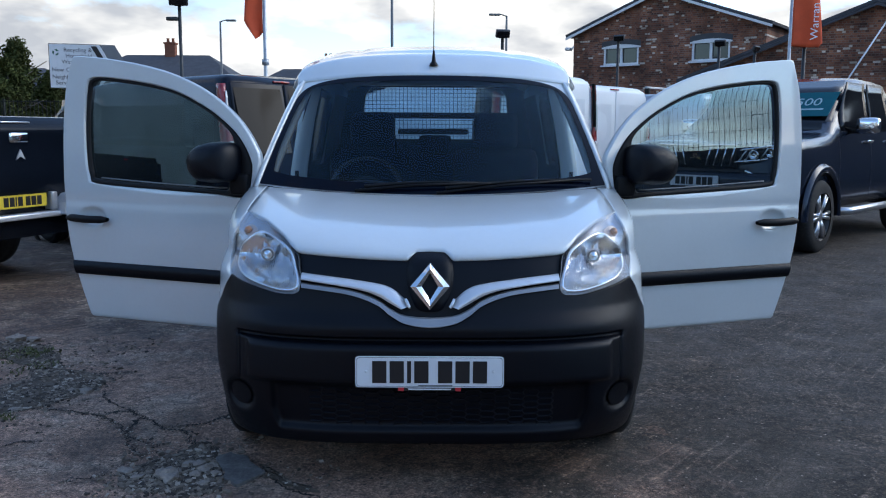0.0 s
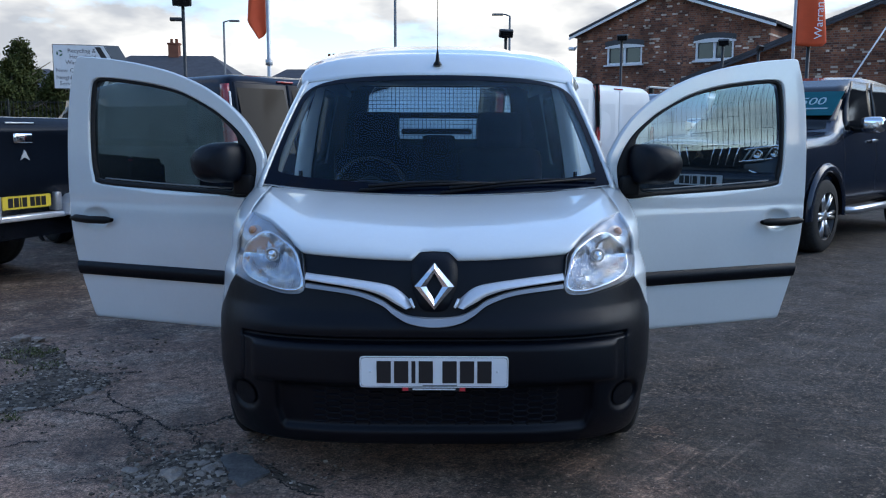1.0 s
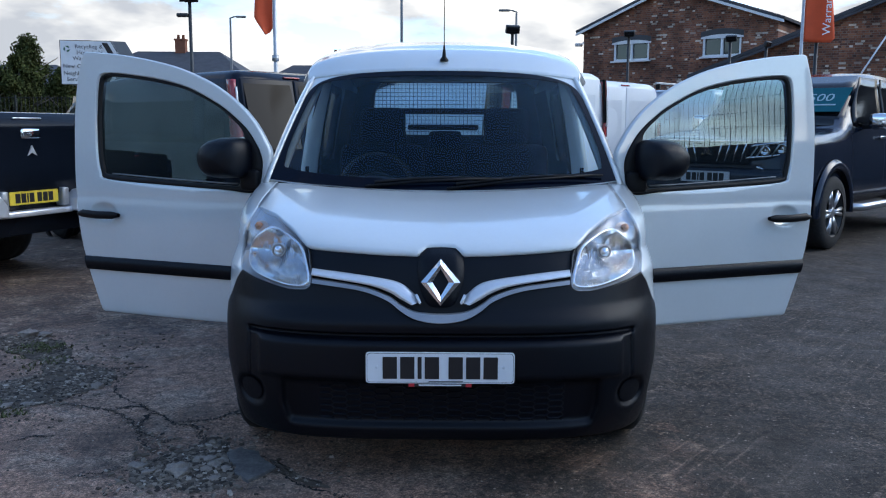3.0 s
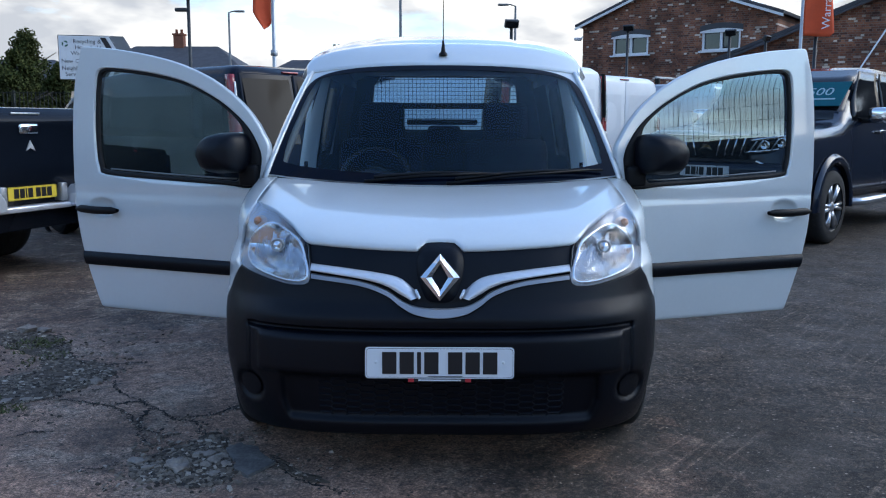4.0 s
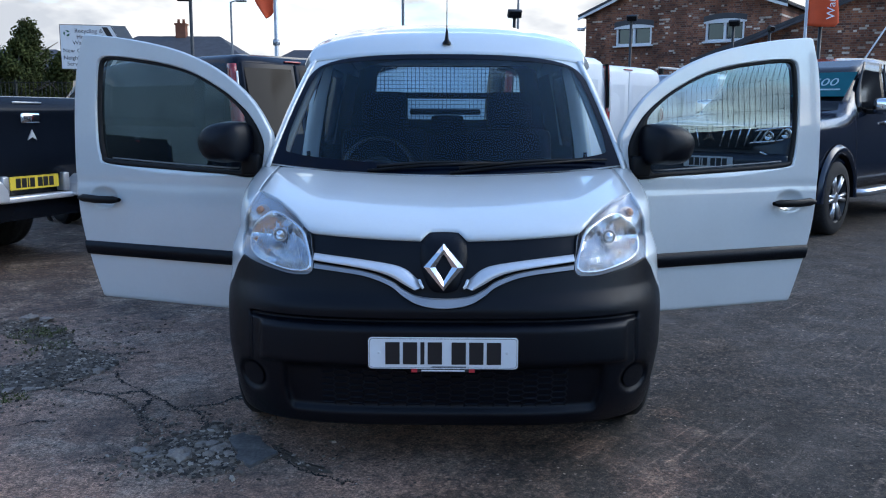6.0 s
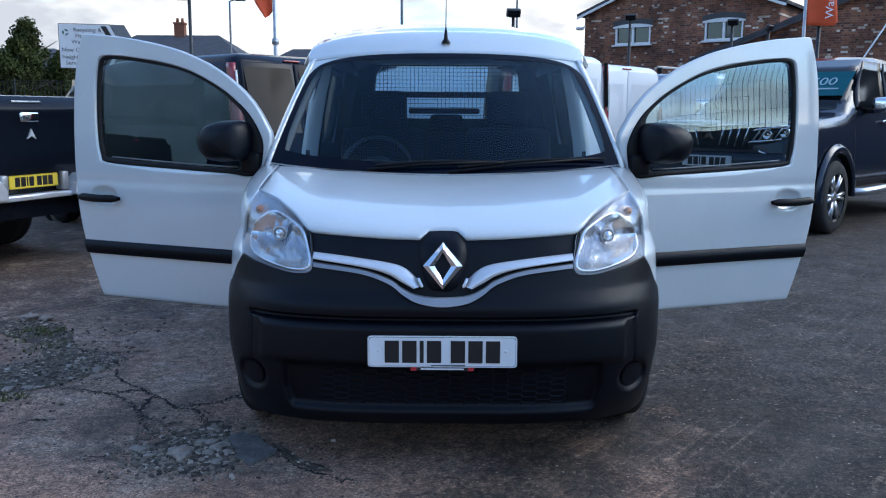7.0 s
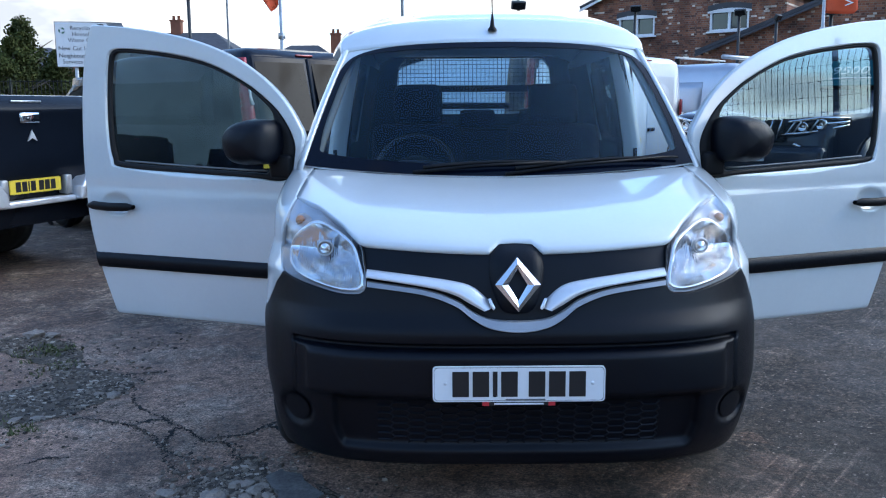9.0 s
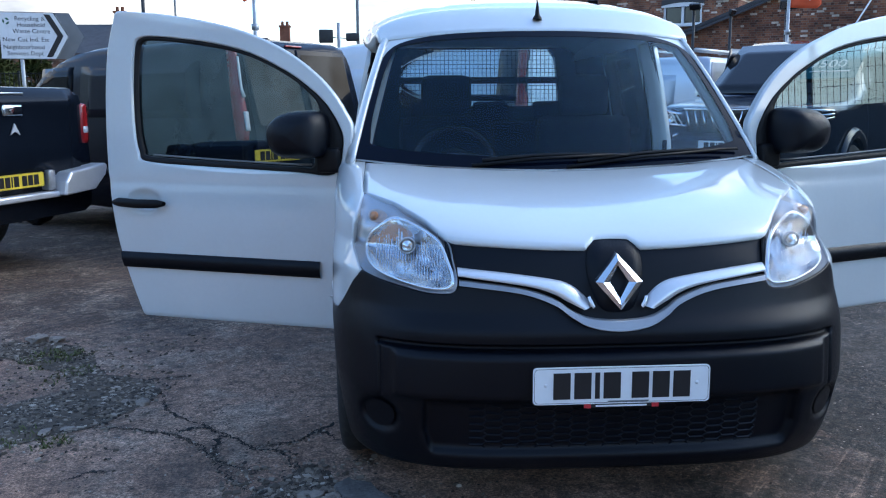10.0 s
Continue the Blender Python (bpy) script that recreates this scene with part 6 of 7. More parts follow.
    if price:
        tilt = math.atan2(0.545, 0.73)
        bd = part("price_board", box((0.56, 0.008, 0.44), (0, 0, 0)), material("teal_card", (0.003, 0.095, 0.120), 0.6, 0, 0.08, 6, spec=0.08), v, "teal price card behind the windscreen", smooth=False)
        bd.matrix_local = Matrix.Translation((0.45, 1.60, 1.535)) @ Matrix.Rotation(-(math.pi / 2 - tilt), 4, "X")
        mesh_text("price", "9500", 0.19, CARD_WHITE, bd, pose(-0.23, -0.008, -0.03, 90, 0, 0))
        part("small_print_bar", box((0.40, 0.004, 0.022), (0, -0.006, -0.10)), CARD_WHITE, bd, smooth=False)
    # tail
    rows = [[Vector((x, y + 0.010 * (1 - (x / 0.72) ** 2), z)) for x in np.linspace(-0.72, 0.72, 13)] for y, z in ((5.19, 0.74), (5.215, 0.76), (5.218, 1.0), (5.220, 1.29), (5.235, 1.315), (5.22, 1.345), (5.17, 1.425), (5.12, 1.432))]
    solid(part("tailgate", sheet(rows), paint, v), 0.03, 0)
    part("spoiler_strip", box((0.30, 0.012, 0.016), (0, 5.222, 1.395), bevel=0.004), SATIN, v)
    part("tailgate_handle", box((0.20, 0.03, 0.085), (0, 5.250, 1.27), bevel=0.02), CHROME, v, "chrome tailgate handle")
    part("tail_badge", slab([(0, 0.052), (0.048, -0.034), (0, -0.008), (-0.048, -0.034)], lambda a, b, d: Vector((a, 5.262 - d, 1.12 + b)), 0.01), TRIM_SILVER, v, "chrome badge", smooth=False)
    part("model_lettering_bar", box((0.10, 0.004, 0.025), (0.58, 5.240, 1.26)), SATIN, v, smooth=False)
    for s in (-1, 1):
        wedge = slab([(s * a, b) for a, b in ((0.36, 0.59), (0.74, 0.61), (0.90, 0.72), (0.93, 0.80), (0.90, 0.815), (0.44, 0.775), (0.38, 0.70))], lambda a, b, d: Vector((a, 5.37 - 0.10 * max(0, abs(a) - 0.6) - d, b)), 0.26)
        rounded(part("rear_bumper", wedge, TRIM_SILVER, v, "bright rear step bumper", smooth=False), 0.018)
        part("bumper_bracket", box((0.07, 0.12, 0.16), (s * 0.325, 5.225, 0.72), bevel=0.015), GALV, v)
    part("bumper_step", box((0.78, 0.16, 0.05), (0, 5.22, 0.605), bevel=0.015), TRIM_SILVER, v)
    plate(v, pose(0, 5.255, 0.735, 0, 0, 180), PLATE_YELLOW)
    return v


def at_heading(x, y, back_deg, back_len=0.0):
    """Pose whose +y points back_deg clockwise from ahead, moved so that the point back_len along +y stands at x, y."""
    a = radians(back_deg)
    return pose(x - back_len * math.sin(a), y - back_len * math.cos(a), 0, 0, 0, -back_deg)


pickup(at_heading(-3.51, 10.30, 180 - 70, 5.23), GREY_PAINT, "dark grey pickup truck parked with its tailgate towards the yard")
pickup(at_heading(2.91, 12.58, 43.5) @ Matrix.Scale(1.10, 4), NAVY_PAINT, "dark blue pickup truck with chrome mirrors and a price card", price=True)


def echelon(x, y, turn=46):
    return pose(x, y, 0, 0, 0, turn)


rake_tail(cargo_van(echelon(-1.41, 11.58, 50), DARK_GLOSS, "dark grey van with tall red tail lamps", length=4.6, half=0.80, high=1.89, lamps=(-1,), glazed=False), 0.20)
cargo_van(echelon(1.24, 12.63), WHITE_VAN, "white van parked close behind", rear_windows=False, high=2.0)
cargo_van(echelon(2.45, 15.0), WHITE_VAN, "white van with plain rear doors", rear_windows=False, high=2.0, low_lamps=True)
cargo_van(echelon(4.60, 16.8), SILVER_PAINT, "silver van with a roof rack", rear_windows=False, rack=True, low_lamps=True)
cargo_van(echelon(6.3, 18.8), WHITE_VAN, "white van with a plain roof", rear_windows=False)
cargo_van(echelon(8.6, 20.6), WHITE_VAN, "white van parked beyond the pickup", rear_windows=False)

# ---- buildings ----
def brick_material():
    m = bpy.data.materials.new("mixed_brown_brick")
    m.use_nodes = True
    n, l = m.node_tree.nodes, m.node_tree.links
    b = n["Principled BSDF"]
    co = n.new("ShaderNodeTexCoord")
    mp = n.new("ShaderNodeMapping")
    mp.inputs["Rotation"].default_value = (radians(90), 0, 0)
    l.new(co.outputs["Object"], mp.inputs["Vector"])
    br = n.new("ShaderNodeTexBrick")
    br.inputs["Scale"].default_value = 1.0
    br.inputs["Brick Width"].default_value, br.inputs["Row Height"].default_value, br.inputs["Mortar Size"].default_value = 0.225, 0.075, 0.006
    br.inputs["Color1"].default_value, br.inputs["Color2"].default_value, br.inputs["Mortar"].default_value = (0.0, 0.0, 0.0, 1), (1, 1, 1, 1), (0.5, 0.5, 0.5, 1)
    br.inputs["Bias"].default_value = 0.0
    br.squash, br.squash_frequency = 0.5, 2
    l.new(mp.outputs["Vector"], br.inputs["Vector"])
    ramp = n.new("ShaderNodeValToRGB")
    stops = [(0.0, (0.085, 0.036, 0.026)), (0.35, (0.22, 0.078, 0.044)), (0.65, (0.29, 0.115, 0.062)), (0.94, (0.15, 0.058, 0.040)), (0.975, (0.62, 0.52, 0.43))]
    while len(ramp.color_ramp.elements) < len(stops):
        ramp.color_ramp.elements.new(0.5)
    for e, (p, c) in zip(ramp.color_ramp.elements, stops):
        e.position, e.color = p, (*c, 1)
    l.new(br.outputs["Color"], ramp.inputs["Fac"])
    mix = n.new("ShaderNodeMix")
    mix.data_type = "RGBA"
    l.new(br.outputs["Fac"], mix.inputs[0])
    l.new(ramp.outputs["Color"], mix.inputs[6])
    mix.inputs[7].default_value = (0.20, 0.16, 0.13, 1)
    ns = n.new("ShaderNodeTexNoise")
    ns.inputs["Scale"].default_value, ns.inputs["Detail"].default_value = 1.2, 6
    l.new(co.outputs["Object"], ns.inputs["Vector"])
    r2 = n.new("ShaderNodeValToRGB")
    r2.color_ramp.elements[0].color, r2.color_ramp.elements[1].color = (0.55, 0.53, 0.52, 1), (1.35, 1.33, 1.3, 1)
    r2.color_ramp.elements[0].position, r2.color_ramp.elements[1].position = 0.35, 0.65
    l.new(ns.outputs["Fac"], r2.inputs["Fac"])
    mu = n.new("ShaderNodeMix")
    mu.data_type, mu.blend_type = "RGBA", "MULTIPLY"
    mu.inputs[0].default_value = 1
    l.new(mix.outputs[2], mu.inputs[6])
    l.new(r2.outputs["Color"], mu.inputs[7])
    l.new(mu.outputs[2], b.inputs["Base Color"])
    b.inputs["Roughness"].default_value = 0.9
    bp = n.new("ShaderNodeBump")
    bp.inputs["Strength"].default_value, bp.inputs["Distance"].default_value = 0.6, 0.01
    bp.invert = True
    l.new(br.outputs["Fac"], bp.inputs["Height"])
    l.new(bp.outputs["Normal"], b.inputs["Normal"])
    return m


BRICK = brick_material()
SLATE = material("grey_roof_slate", (0.055, 0.055, 0.062), 0.75, 0, 0.25, 2.5, bump=0.4, fine=12)
UPVC = material("white_window_frame", (0.75, 0.76, 0.77), 0.45, 0, 0.04, 5)
PANE = material("dark_window_pane", (0.02, 0.024, 0.028), 0.08, 0, 0.2, 2)
LEAD = material("grey_lintel", (0.06, 0.062, 0.068), 0.7, 0, 0.15, 5)
POT = material("terracotta_chimney", (0.21, 0.075, 0.042), 0.85, 0, 0.25, 4)
STUCCO = material("grey_render", (0.30, 0.29, 0.28), 0.9, 0, 0.12, 1)


def gable_house(m, width, eave, apex, depth, label, mid=0.5, windows=(), verge=UPVC, brick=None):
    """The gable stands on local x from 0 to width at y = 0 and the house runs back along +y."""
    h = thing("brick_building", m, label, "building")
    pk = mid * width
    bm = bmesh.new()
    holes = [(a * width, b * width, z0, z1) for a, b, z0, z1 in windows]
    # front wall in strips round the openings
    xs = sorted({0, width, pk, *(q for hh in holes for q in hh[:2])})
    top = lambda x: eave + (apex - eave) * (x / pk if x <= pk else (width - x) / (width - pk))
    for xa, xb in zip(xs, xs[1:]):
        cuts = [(z0, z1) for a, b, z0, z1 in holes if a <= xa + 1e-6 and xb <= b + 1e-6]
        segs = [(0, None)] if not cuts else [(0, cuts[0][0]), (cuts[0][1], None)]
        for z0, z1 in segs:
            ta, tb = (top(xa), top(xb)) if z1 is None else (z1, z1)
            f = [bm.verts.new(p) for p in ((xa, 0, z0), (xb, 0, z0), (xb, 0, tb), (xa, 0, ta))]
            bm.faces.new(f)
    bmesh.ops.remove_doubles(bm, verts=bm.verts, dist=0.0005)
    solid(part("front_wall", bm, brick or BRICK, h, smooth=False), 0.25, -1)
    bm = bmesh.new()
    for x in (0.001, width - 0.001):
        bm.faces.new([bm.verts.new(p) for p in ((x, 0.24, 0), (x, depth, 0), (x, depth, eave), (x, 0.24, eave))])
    part("side_wall", bm, brick or BRICK, h, smooth=False)
    bm = bmesh.new()
    bm.faces.new([bm.verts.new(p) for p in ((0, depth, 0), (width, depth, 0), (width, depth, eave), (pk, depth, apex), (0, depth, eave))])
    part("back_wall", bm, brick or BRICK, h, smooth=False)
    for xa, xb in ((-0.25, pk), (width + 0.25, pk)):
        za = top(max(0, min(width, xa))) - 0.25 * (apex - eave) / (pk if xa < pk else width - pk)
        bm = sheet([[(xa, -0.25, za + 0.10), (xb, -0.25, apex + 0.10)], [(xa, depth + 0.2, za + 0.10), (xb, depth + 0.2, apex + 0.10)]])
        solid(part("roof_slope", bm, SLATE, h, smooth=False), 0.10, 0)
        bm = sheet([[(xa, -0.262, za + 0.03), (xb, -0.262, apex + 0.03)], [(xa, -0.262, za - 0.07), (xb, -0.262, apex - 0.07)]])
        solid(part("verge_board", bm, verge, h, "white verge board", smooth=False), 0.03, 0)
    for a, b, z0, z1 in holes:
        w = thing("window", pose(a, 0.06, z0), "", "")
        w.parent = h
        ww, hh = b - a, z1 - z0
        t = 0.075
        rise = 0.10
        part("pane", box((ww - 0.04, 0.02, hh - 0.02), (ww / 2, 0.06, hh / 2)), PANE, w, smooth=False)
        bm = bmesh.new()
        for x in (t / 2, ww / 2, ww - t / 2):
            box((t if x != ww / 2 else t * 1.3, 0.08, hh), (x, 0.0, hh / 2), bm)
        for z in (t / 2, hh - t / 2):
            box((ww, 0.078, t), (ww / 2, 0.001, z), bm)
        part("frame", bm, UPVC, w, "white window frame", smooth=False)
        part("sill", box((ww + 0.16, 0.22, 0.06), (ww / 2, -0.08, -0.03)), UPVC, w, smooth=False)
        arcpts = [(x, hh - 0.03 + rise * (1 - ((x - ww / 2) / (ww / 2 + 0.1)) ** 2)) for x in np.linspace(-0.08, ww + 0.08, 12)]
        bm = sheet([[(x, -0.075, z) for x, z in arcpts], [(x, -0.075, z + 0.20) for x, z in arcpts]])
        solid(part("lintel", bm, LEAD, w, "grey arched lintel", smooth=False), 0.03, 0)
        bm = sheet([[(x, -0.07, hh - 0.08) for x, z in arcpts], [(x, -0.07, z + 0.01) for x, z in arcpts]])
        solid(part("arch_frame", bm, UPVC, w, smooth=False), 0.03, 0)
    return h


def on_line(p, q):
    (x0, y0), (x1, y1) = p, q
    return pose(x0, y0, 0, 0, 0, math.degrees(math.atan2(y1 - y0, x1 - x0))), math.hypot(x1 - x0, y1 - y0)


m, w = on_line((5.6, 39.35), (11.9, 34.8))
gable_house(m, w, 5.30, 6.75, 12, "brown brick building with a slate gable roof", 0.475, [(0.175, 0.369, 4.06, 4.80), (0.646, 0.833, 4.07, 4.82)])
m, w = on_line((8.6, 33.4), (19.2, 28.4))
gable_house(m, w, 3.15, 5.45, 10, "brown brick building with a low gable", 0.50, verge=SLATE)
ft = thing("security_camera", pose(5.45, 39.0, 4.75), "small white security camera on the brick corner", "camera")
part("camera_body", tube([(0, 0, 0), (-0.25, -0.25, -0.02)], 0.07, 10), UPVC, ft)
part("camera_bracket", tube([(0, 0, 0), (0.12, 0.2, 0.12)], 0.03, 6), UPVC, ft)


def hip_house(x, y, w, d, eave, ridge, chimneys, label, turn=0):
    h = thing("house", pose(x, y, 0, 0, 0, turn), label, "house")
    part("wall", box((w, d, eave), (0, 0, eave / 2)), BRICK, h, smooth=False)
    bm = bmesh.new()
    o, e = 0.35, eave - 0.05
    c = [bm.verts.new(p) for p in ((-w / 2 - o, -d / 2 - o, e), (w / 2 + o, -d / 2 - o, e), (w / 2 + o, d / 2 + o, e), (-w / 2 - o, d / 2 + o, e))]
    r = [bm.verts.new((-w / 2 + d * 0.35, 0, ridge)), bm.verts.new((w / 2 - d * 0.35, 0, ridge))]
    for f in ((c[0], c[1], r[1], r[0]), (c[1], c[2], r[1]), (c[2], c[3], r[0], r[1]), (c[3], c[0], r[0])):
        bm.faces.new(f)
    bm.faces.new(c[::-1])
    part("roof", bm, SLATE, h, smooth=False)
    for cx in chimneys:
        ch = part("chimney", box((0.72, 0.6, 1.4), (cx, 0, ridge + 0.10)), POT, h, "red brick chimney", smooth=False)
        part("chimney_cap", box((0.84, 0.72, 0.12), (cx, 0, ridge + 0.82)), POT, ch, smooth=False)
        for k in (-0.18, 0.18):
            part("chimney_pot", lathe([(0, 0.12), (0.25, 0.10), (0.28, 0.12), (0.30, 0.09)], 10, axis="Z", at=(cx + k, 0, ridge + 0.88)), POT, ch)
    for wx in np.linspace(-w / 2 + 1.2, w / 2 - 1.2, 4):
        wd = part("window", box((1.1, 0.06, 1.1), (wx, -d / 2 - 0.02, eave - 1.0)), UPVC, h, smooth=False)
        part("pane", box((0.95, 0.05, 0.95), (wx, -d / 2 - 0.04, eave - 1.0)), PANE, wd, smooth=False)
    return h


hip_house(-19.5, 66, 11.5, 8, 4.6, 6.75, (0.2,), "house with a dark hipped roof and a red chimney")
hip_house(-10.9, 70, 7, 7, 4.2, 6.1, (2.4,), "distant house with a dark roof and a chimney")
hip_house(-36, 72, 16, 9, 4.4, 6.2, (), "row house with a dark roof")

# ---- posts, lamps, flags, sign ----
def flood_post(x, y, top, head, size=0.34, tilt=25, label="black post with a floodlight"):
    p = thing("floodlight_post", pose(x, y, 0), label, "light post", group="floodlight posts")
    part("post", tube([(0, 0, 0), (0, 0, top)], 0.055, 10, taper=0.045), STEEL_POST, p)
    hd = part("lamp_head", box((size, size * 0.35, size * 0.56), (0, 0, 0), bevel=0.03), STEEL_POST, p)
    hd.matrix_local = pose(0, -0.08, top + size * 0.3, tilt, 0, head)
    part("lamp_glass", box((size * 0.84, 0.02, size * 0.42), (0, -size * 0.18, 0)), WINDOW_BLACK, hd, smooth=False)
    part("bracket", box((size * 0.5, 0.05, 0.04), (0, 0, top + 0.02)), STEEL_POST, p, smooth=False)
    return p


flood_post(1.82, 28.0, 4.0, 10, 0.40)
flood_post(6.15, 33.0, 4.45, -20, 0.36)
flood_post(9.30, 32.0, 4.2, -30, 0.36)
flood_post(9.95, 30.5, 3.9, 40, 0.30)
flood_post(9.2, 25.0, 3.5, -20, 0.42)
lp = flood_post(-7.05, 27.0, 4.70, 10, 0.50)
part("side_lamp", box((0.32, 0.14, 0.10), (-0.20, 0, 4.36), bevel=0.03), STEEL_POST, lp)


def street_lamp(x, y, h, arm, label="tall thin street lamp"):
    p = thing("street_lamp", pose(x, y, 0), label, "street lamp", group="street lamps")
    part("column", tube([(0, 0, 0), (0, 0, h * 0.5), (0, 0, h)], 0.085, 10, taper=0.05), SIGN_GREY, p)
    part("arm", tube([(0, 0, h - 0.02), (arm * 0.5, 0, h + 0.06), (arm, 0, h + 0.06)], 0.035, 8), SIGN_GREY, p)
    part("lantern", box((0.55, 0.22, 0.10), (arm * 1.2, 0, h + 0.05), bevel=0.03), SIGN_GREY, p)
    return p


street_lamp(-12.2, 52.0, 7.4, 0.5)
street_lamp(3.3, 46.0, 7.0, -0.5)
street_lamp(-1.98, 40.0, 8.2, 0.6)


def flag(x, y, top, hang, side, label, letters="", wide=0.26):
    """A pole with a feather flag that hangs from hang to top on one side and ripples."""
    p = thing("flag_pole", pose(x, y, 0), label, "flag", group="flags")
    part("pole", tube([(0, 0, 0), (0, 0, 1.2), (0, 0, top)], 0.035, 10, taper=0.025), GALV, p, "grey metal pole")
    part("collar", tube([(0, 0, hang - 0.45), (0, 0, hang - 0.37)], 0.05, 10), GALV, p)
    rows = []
    for k in np.linspace(0, 1, 30):
        z = hang + (top - hang) * k
        w = wide * min(1, (0.85 if letters else 0.35) + k * 5) * (1 - 0.25 * k)
        rows.append([(side * (0.03 + w * a), 0.07 * math.sin(5 * a + 4 * k) * a, z - (0.02 if letters else 0.10) * a * (1 - k)) for a in np.linspace(0, 1, 14)])
    solid(part("flag", sheet(rows), ORANGE, p, "orange cloth flag"), 0.003, 0)
    if letters:
        mesh_text("lettering", letters, 0.20, PLATE_WHITE, p, pose(side * 0.44, -0.11, hang + 0.10, 90, -90, 0))
    return p


flag(-2.45, 15.5, 4.5, 2.72, -1, "orange feather flag on a grey pole")
flag(6.18, 18.4, 4.9, 2.86, 1, "orange feather flag with white lettering on a grey pole", "Warran", 0.52)

tl = thing("traffic_light", pose(-2.42, 34.0, 0), "grey post with black traffic signal heads seen from behind", "traffic light")
part("post", tube([(0, 0, 0), (0, 0, 4.0)], 0.06, 10), GALV, tl)
for x, z, w, h in ((-0.43, 3.55, 0.48, 0.44), (0.48, 3.52, 0.46, 0.26)):
    part("signal_head", box((w, 0.26, h), (x, 0, z), bevel=0.04), STEEL_POST, tl, "black signal head")
    part("bracket", tube([(x * 0.55, 0, z - 0.05), (0, 0, z - 0.02)], 0.018, 6), GALV, tl)
rod = thing("leaning_pole", pose(7.59, 19.0, 0), "thin pale pole leaning above the van roofs", "pole")
part("pole_shaft", tube([(-1.35, 0.15, 0), (0, 0, 2.44), (0.62, 0, 3.45)], 0.016, 8), SIGN_WHITE, rod)

sg = thing("direction_sign", pose(-12.95, 32.1, -0.15, 0, 0, 12) @ Matrix.Scale(1.3, 4), "white road direction sign with a black arrow on a grey post", "road sign")
so = [(0, 0), (1.25, 0), (1.56, 0.56), (1.25, 1.12), (0, 1.12)]
bd = part("sign_board", slab(so, lambda a, b, d: Vector((a, d, b)), 0.03), SIGN_WHITE, sg, smooth=False)
bd.matrix_local = pose(0, 0, 2.22)
rim = [(a + (0.012 if a < 0.1 else -0.015), b + (0.012 if b < 0.5 else -0.012)) for a, b in so]
part("sign_border", band(so, rim, lambda a, b: Vector((a, -0.003, b))), INK, bd, smooth=False)
part("sign_arrow", slab([(1.02, 0.05), (1.16, 0.05), (1.44, 0.56), (1.16, 1.07), (1.02, 1.07), (1.30, 0.56)], lambda a, b, d: Vector((a, -0.006 + d, b)), 0.004), INK, bd, "black chevron", smooth=False)
for k, (txt, x) in enumerate((("Recycling &", 0.36), ("Household", 0.40), ("Waste Centre", 0.30), ("New Cut Ind. Est", 0.06), ("Neighbourhood", 0.06), ("Services Dept", 0.14))):
    z = 0.92 - k * 0.15 - (0.05 if k > 2 else 0) - (0.03 if k > 3 else 0)
    for word in txt.split():
        t = mesh_text("sign_word", word, 0.145, INK, bd, pose(x, -0.004, z, 90, 0, 0))
        x += max(v.co.x for v in t.data.vertices) + 0.05
for k in range(3):
    a = k * math.tau / 3 + 0.5
    part("loop_arrow", slab([(0.17 + 0.075 * math.cos(a + t) * q, 0.90 + 0.075 * math.sin(a + t) * q) for t, q in ((0, 1.1), (0.8, 1.1), (1.5, 1.0), (0.8, 0.55), (0, 0.55))], lambda a2, b2, d: Vector((a2, -0.005 + d, b2)), 0.003), material("sign_green", (0.01, 0.10, 0.05), 0.5), bd, smooth=False)
for x in (0.45,):
    part("sign_post", tube([(x, 0.06, -0.17), (x, 0.06, 3.2)], 0.045, 10), GALV, sg)
sb = part("second_board", slab([(0.3, 0), (1.55, 0), (1.86, 0.56), (1.55, 1.12), (0.3, 1.12)], lambda a, b, d: Vector((a, d, b)), 0.03), SIGN_GREY, sg, "grey sign back", smooth=False)
sb.matrix_local = pose(0.02, 0.12, 2.24, 0, 0, 6)

# ---- trees, fence, wall ----
BARK = material("bark", (0.06, 0.05, 0.04), 0.9, 0, 0.3, 8, bump=0.5, fine=30)
FOLIAGE = material("foliage", (0.050, 0.060, 0.018), 0.8, 0, 0.55, 1.4, spec=0.12)


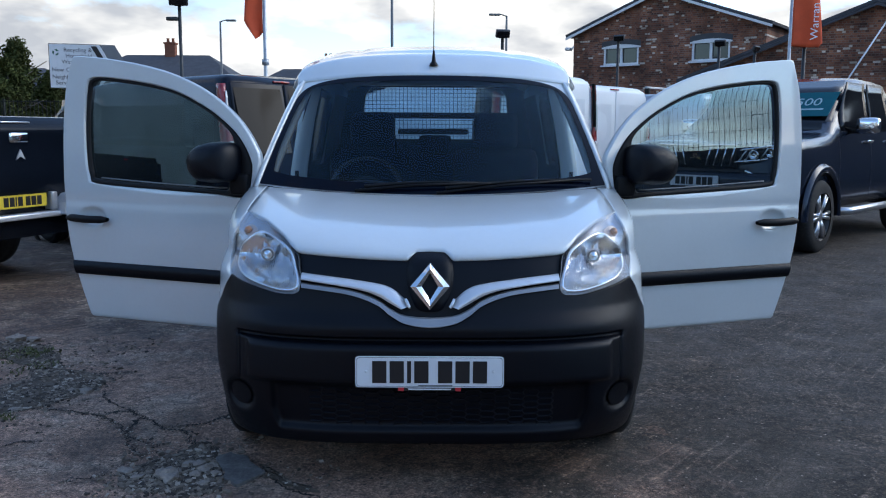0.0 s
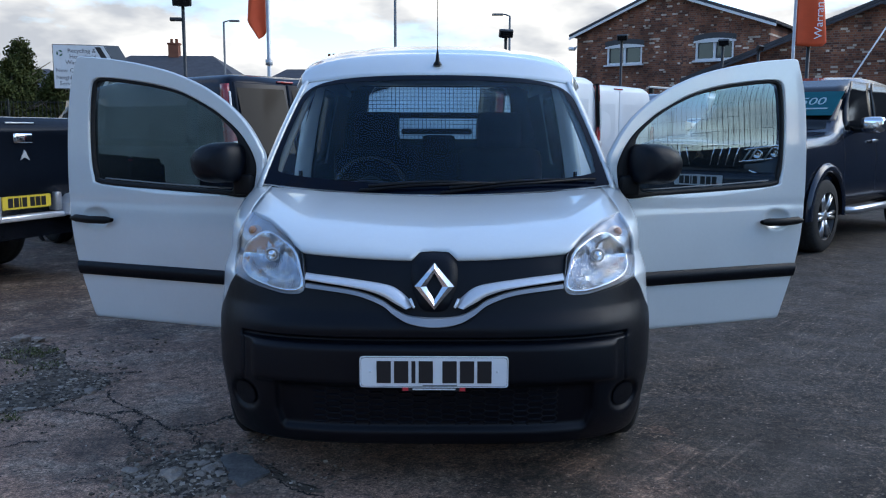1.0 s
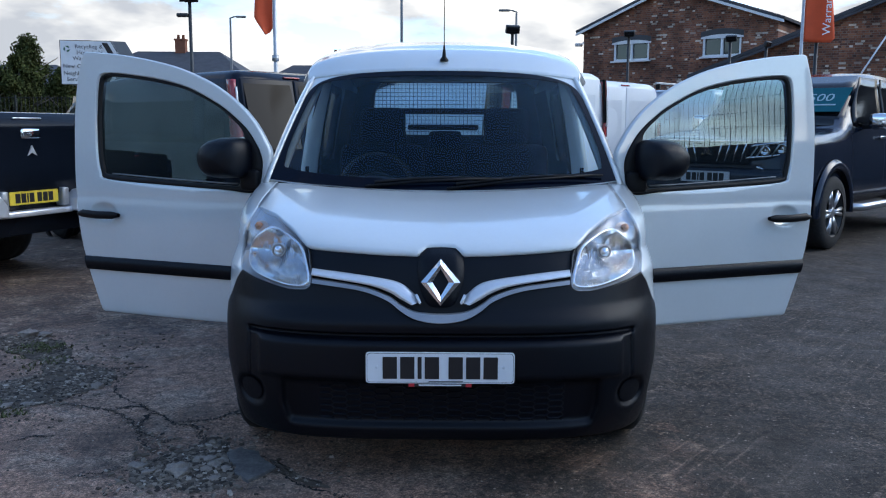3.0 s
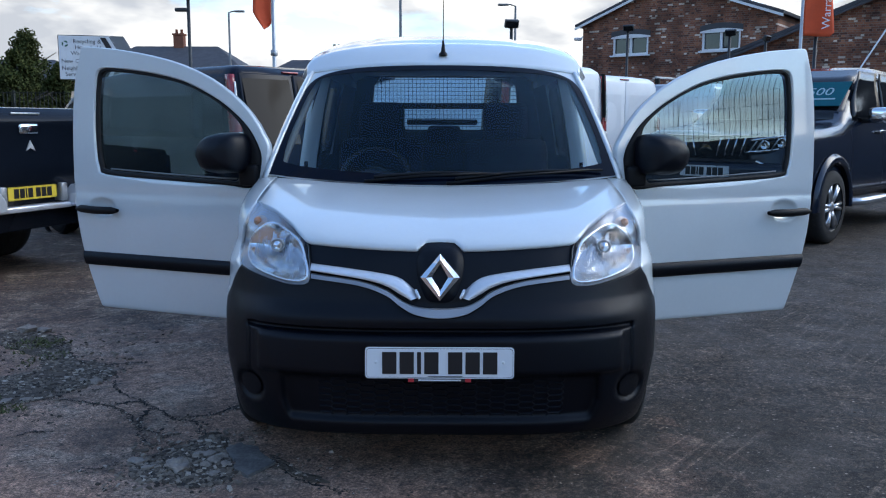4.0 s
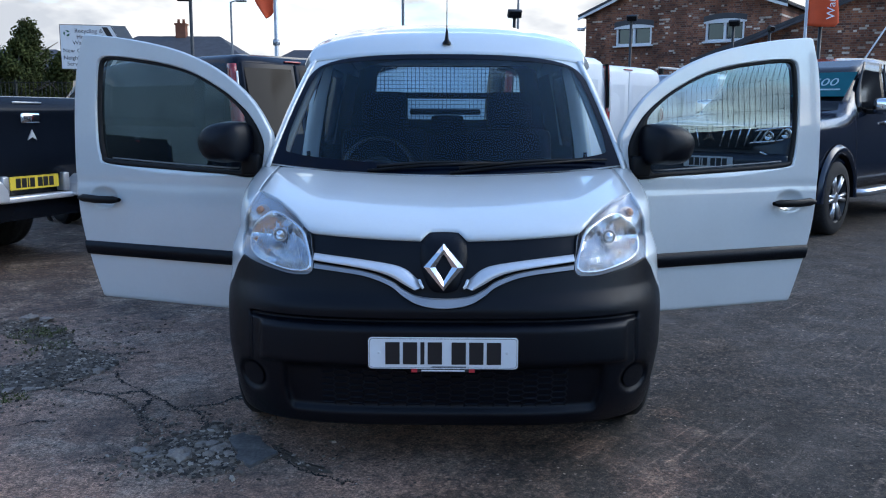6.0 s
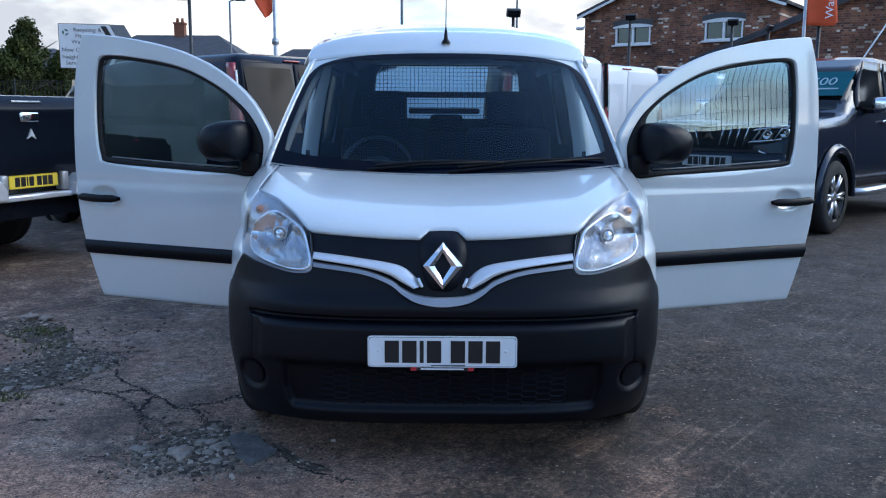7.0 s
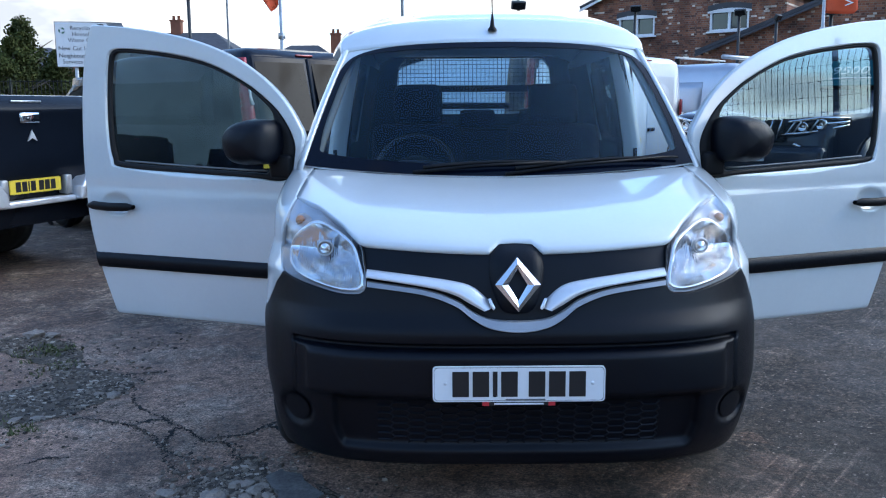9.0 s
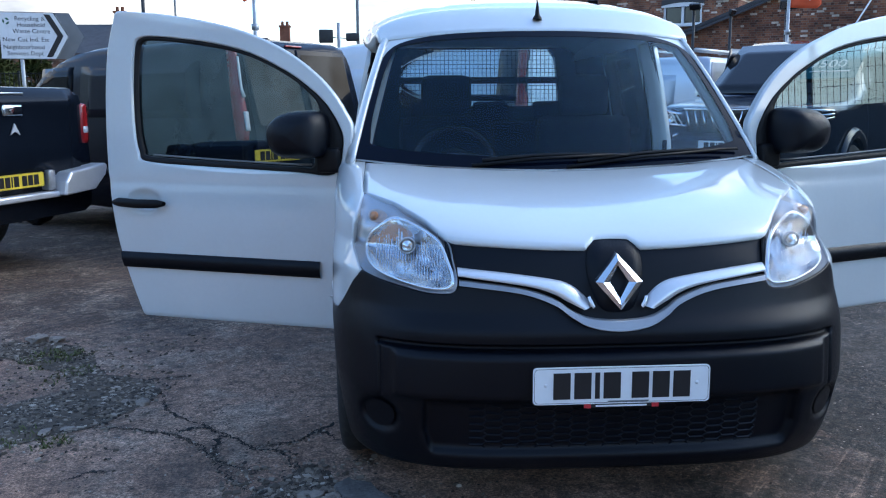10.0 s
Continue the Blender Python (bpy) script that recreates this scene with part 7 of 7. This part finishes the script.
def tree(x, y, h, r, seed, label="leafy dark green tree"):
    rr = random.Random(seed)
    t = thing("tree", pose(x, y, 0), label, "tree", group="trees beyond the fence")
    bm = bmesh.new()
    tube([(0, 0, 0), (0.1, 0, h * 0.4), (0.05, 0.1, h * 0.85)], 0.16, 8, bm, taper=0.04)
    for k in range(9):
        a, z = rr.uniform(0, 6.28), h * rr.uniform(0.25, 0.7)
        tube([(0.05, 0, z), (0.5 * r * math.cos(a), 0.5 * r * math.sin(a), z + 0.12 * h), (0.9 * r * math.cos(a), 0.9 * r * math.sin(a), z + 0.2 * h)], 0.05, 5, bm, taper=0.015)
    part("trunk", bm, BARK, t)
    verts, faces = [], []
    clumps = []
    for _ in range(80):
        z = rr.uniform(0.10, 1.0)
        k = r * (1.05 - z ** 2.2) * rr.uniform(0.3, 1.0)
        a = rr.uniform(0, 6.28)
        clumps.append((k * math.cos(a), k * math.sin(a), z * h, rr.uniform(0.25, 0.6) * r * 0.45))
    for cx, cy, cz, cr in clumps:
        for _ in range(110):
            d = Vector((rr.gauss(0, 1), rr.gauss(0, 1), rr.gauss(0, 0.8))).normalized() * cr * rr.random() ** 0.4
            p = Vector((cx, cy, cz)) + d
            u = Vector((rr.gauss(0, 1), rr.gauss(0, 1), rr.gauss(0, 1))).normalized() * rr.uniform(0.05, 0.11)
            w = u.cross(Vector((rr.gauss(0, 1), rr.gauss(0, 1), rr.gauss(0, 1)))).normalized() * 0.05
            i = len(verts)
            verts += [p - u, p + w, p + u, p - w]
            faces.append((i, i + 1, i + 2, i + 3))
    me = bpy.data.meshes.new("crown")
    me.from_pydata(verts, [], faces)
    me.materials.append(FOLIAGE)
    ob = new("crown", me)
    ob.parent = t
    return t


for k, (x, y, h, r) in enumerate(((-24.2, 45, 5.4, 2.3), (-20.8, 46, 5.6, 1.9), (-27, 47, 5.2, 2.4), (-18.6, 49, 4.4, 1.6), (-30, 46, 5.2, 2.4), (-22.4, 49, 5.0, 2.2), (-25.4, 43, 3.6, 2.0), (-21.8, 43.5, 3.4, 1.8), (-19.0, 45, 3.0, 1.5), (-28.5, 43, 3.8, 2.0), (-19.6, 42.5, 4.6, 1.7), (-21.2, 41.5, 4.4, 1.6), (-18.2, 44, 4.0, 1.3), (-23, 42, 4.9, 2.0))):
    tree(x, y, h, r, 40 + k)

FENCE_STEEL = material("green_black_fence", (0.015, 0.02, 0.018), 0.6, 0.2, 0.2, 5)
fw = thing("boundary_wall", pose(-19, 38.5, 0), "low red brick boundary wall", "wall", kind="structure")
part("wall_body", box((16, 0.22, 1.55), (0, 0, 0.775)), BRICK, fw, smooth=False)
part("wall_coping", box((16.1, 0.30, 0.08), (0, 0, 1.59)), STUCCO, fw, smooth=False)


def rail_fence(m, length, z0, z1, step, label, wire=0.012, bend=False, pitch=2.5):
    f = thing("fence", m, label, "fence", kind="structure")
    n = int(length / pitch) + 1
    for i in range(n):
        part("post", box((0.06, 0.06, z1 + 0.05), (i * pitch, 0, (z1 + 0.05) / 2)), FENCE_STEEL, f, smooth=False)
    bm = bmesh.new()
    for x in np.arange(0, (n - 1) * pitch, step):
        if bend:
            tube([(x, -0.03, z0), (x, -0.03, z1 - 0.3), (x, -0.20, z1)], wire, 4, bm)
        else:
            box((wire, wire, z1 - z0), (x, -0.03, (z0 + z1) / 2), bm)
    for z in np.linspace(z0 + 0.05, z1 - (0.3 if bend else 0.05), 4):
        box(((n - 1) * pitch, wire, wire * 1.2), ((n - 1) * pitch / 2, -0.03, z), bm)
    tagged(part("bars", bm, FENCE_STEEL, f, smooth=False), kind="stuff")
    return f


rail_fence(pose(-27, 37.0, 0), 18, 0.2, 2.5, 0.16, "dark metal railing fence in front of the trees", 0.02)
rail_fence(pose(9.0, -10.8, 0, 0, 0, 90), 20, 1.7, 2.75, 0.085, "dark mesh fence along the yard's side", 0.0042, True, 5.0)
yw = thing("yard_wall", pose(9.15, 1, 0), "low dark wall below the mesh fence", "wall", kind="structure")
part("wall_body", box((0.25, 20, 1.7), (0.1, 0, 0.85)), LEAD, yw, smooth=False)
# out-of-view wall added so the blue pickup's side mirrors less bright sky
rw = thing("yard_wall", pose(13.2, 15, 0), "unseen dark wall added to block sky from the pickup's side", "wall", kind="structure")
part("wall_body", box((0.3, 13, 3.4), (0, 0, 1.7)), LEAD, rw, smooth=False)
# unseen block added to fill reflections in the left door glass and dark van
ws = thing("workshop", pose(-27, 2, 0), "unseen grey block added for reflections on the left", "building", kind="structure")
BLOCK_GREY = material("reflected_block_grey", (0.22, 0.268, 0.282), 0.6, 0.2, 0.3, 1.5)
part("wall_body", box((6, 60, 6.2), (0, 0, 3.1)), BLOCK_GREY, ws, smooth=False)
part("roof_slab", box((6.5, 60.5, 0.2), (0, 0, 6.30)), SLATE, ws, smooth=False)
cargo_van(pose(-13.5, -3.6, 0, 0, 0, 80), DARK_GLOSS, "dark van parked along the yard's edge", length=4.4, high=1.75, lamps=())
cargo_van(pose(-14.0, 0.9, 0, 0, 0, 84), GREY_PAINT, "dark grey van parked along the yard's edge", length=4.4, high=1.75, lamps=())
cargo_van(pose(-14.6, 5.2, 0, 0, 0, 84), SILVER_PAINT, "silver van parked along the yard's edge", length=4.4, high=1.75, lamps=(), rear_windows=True)
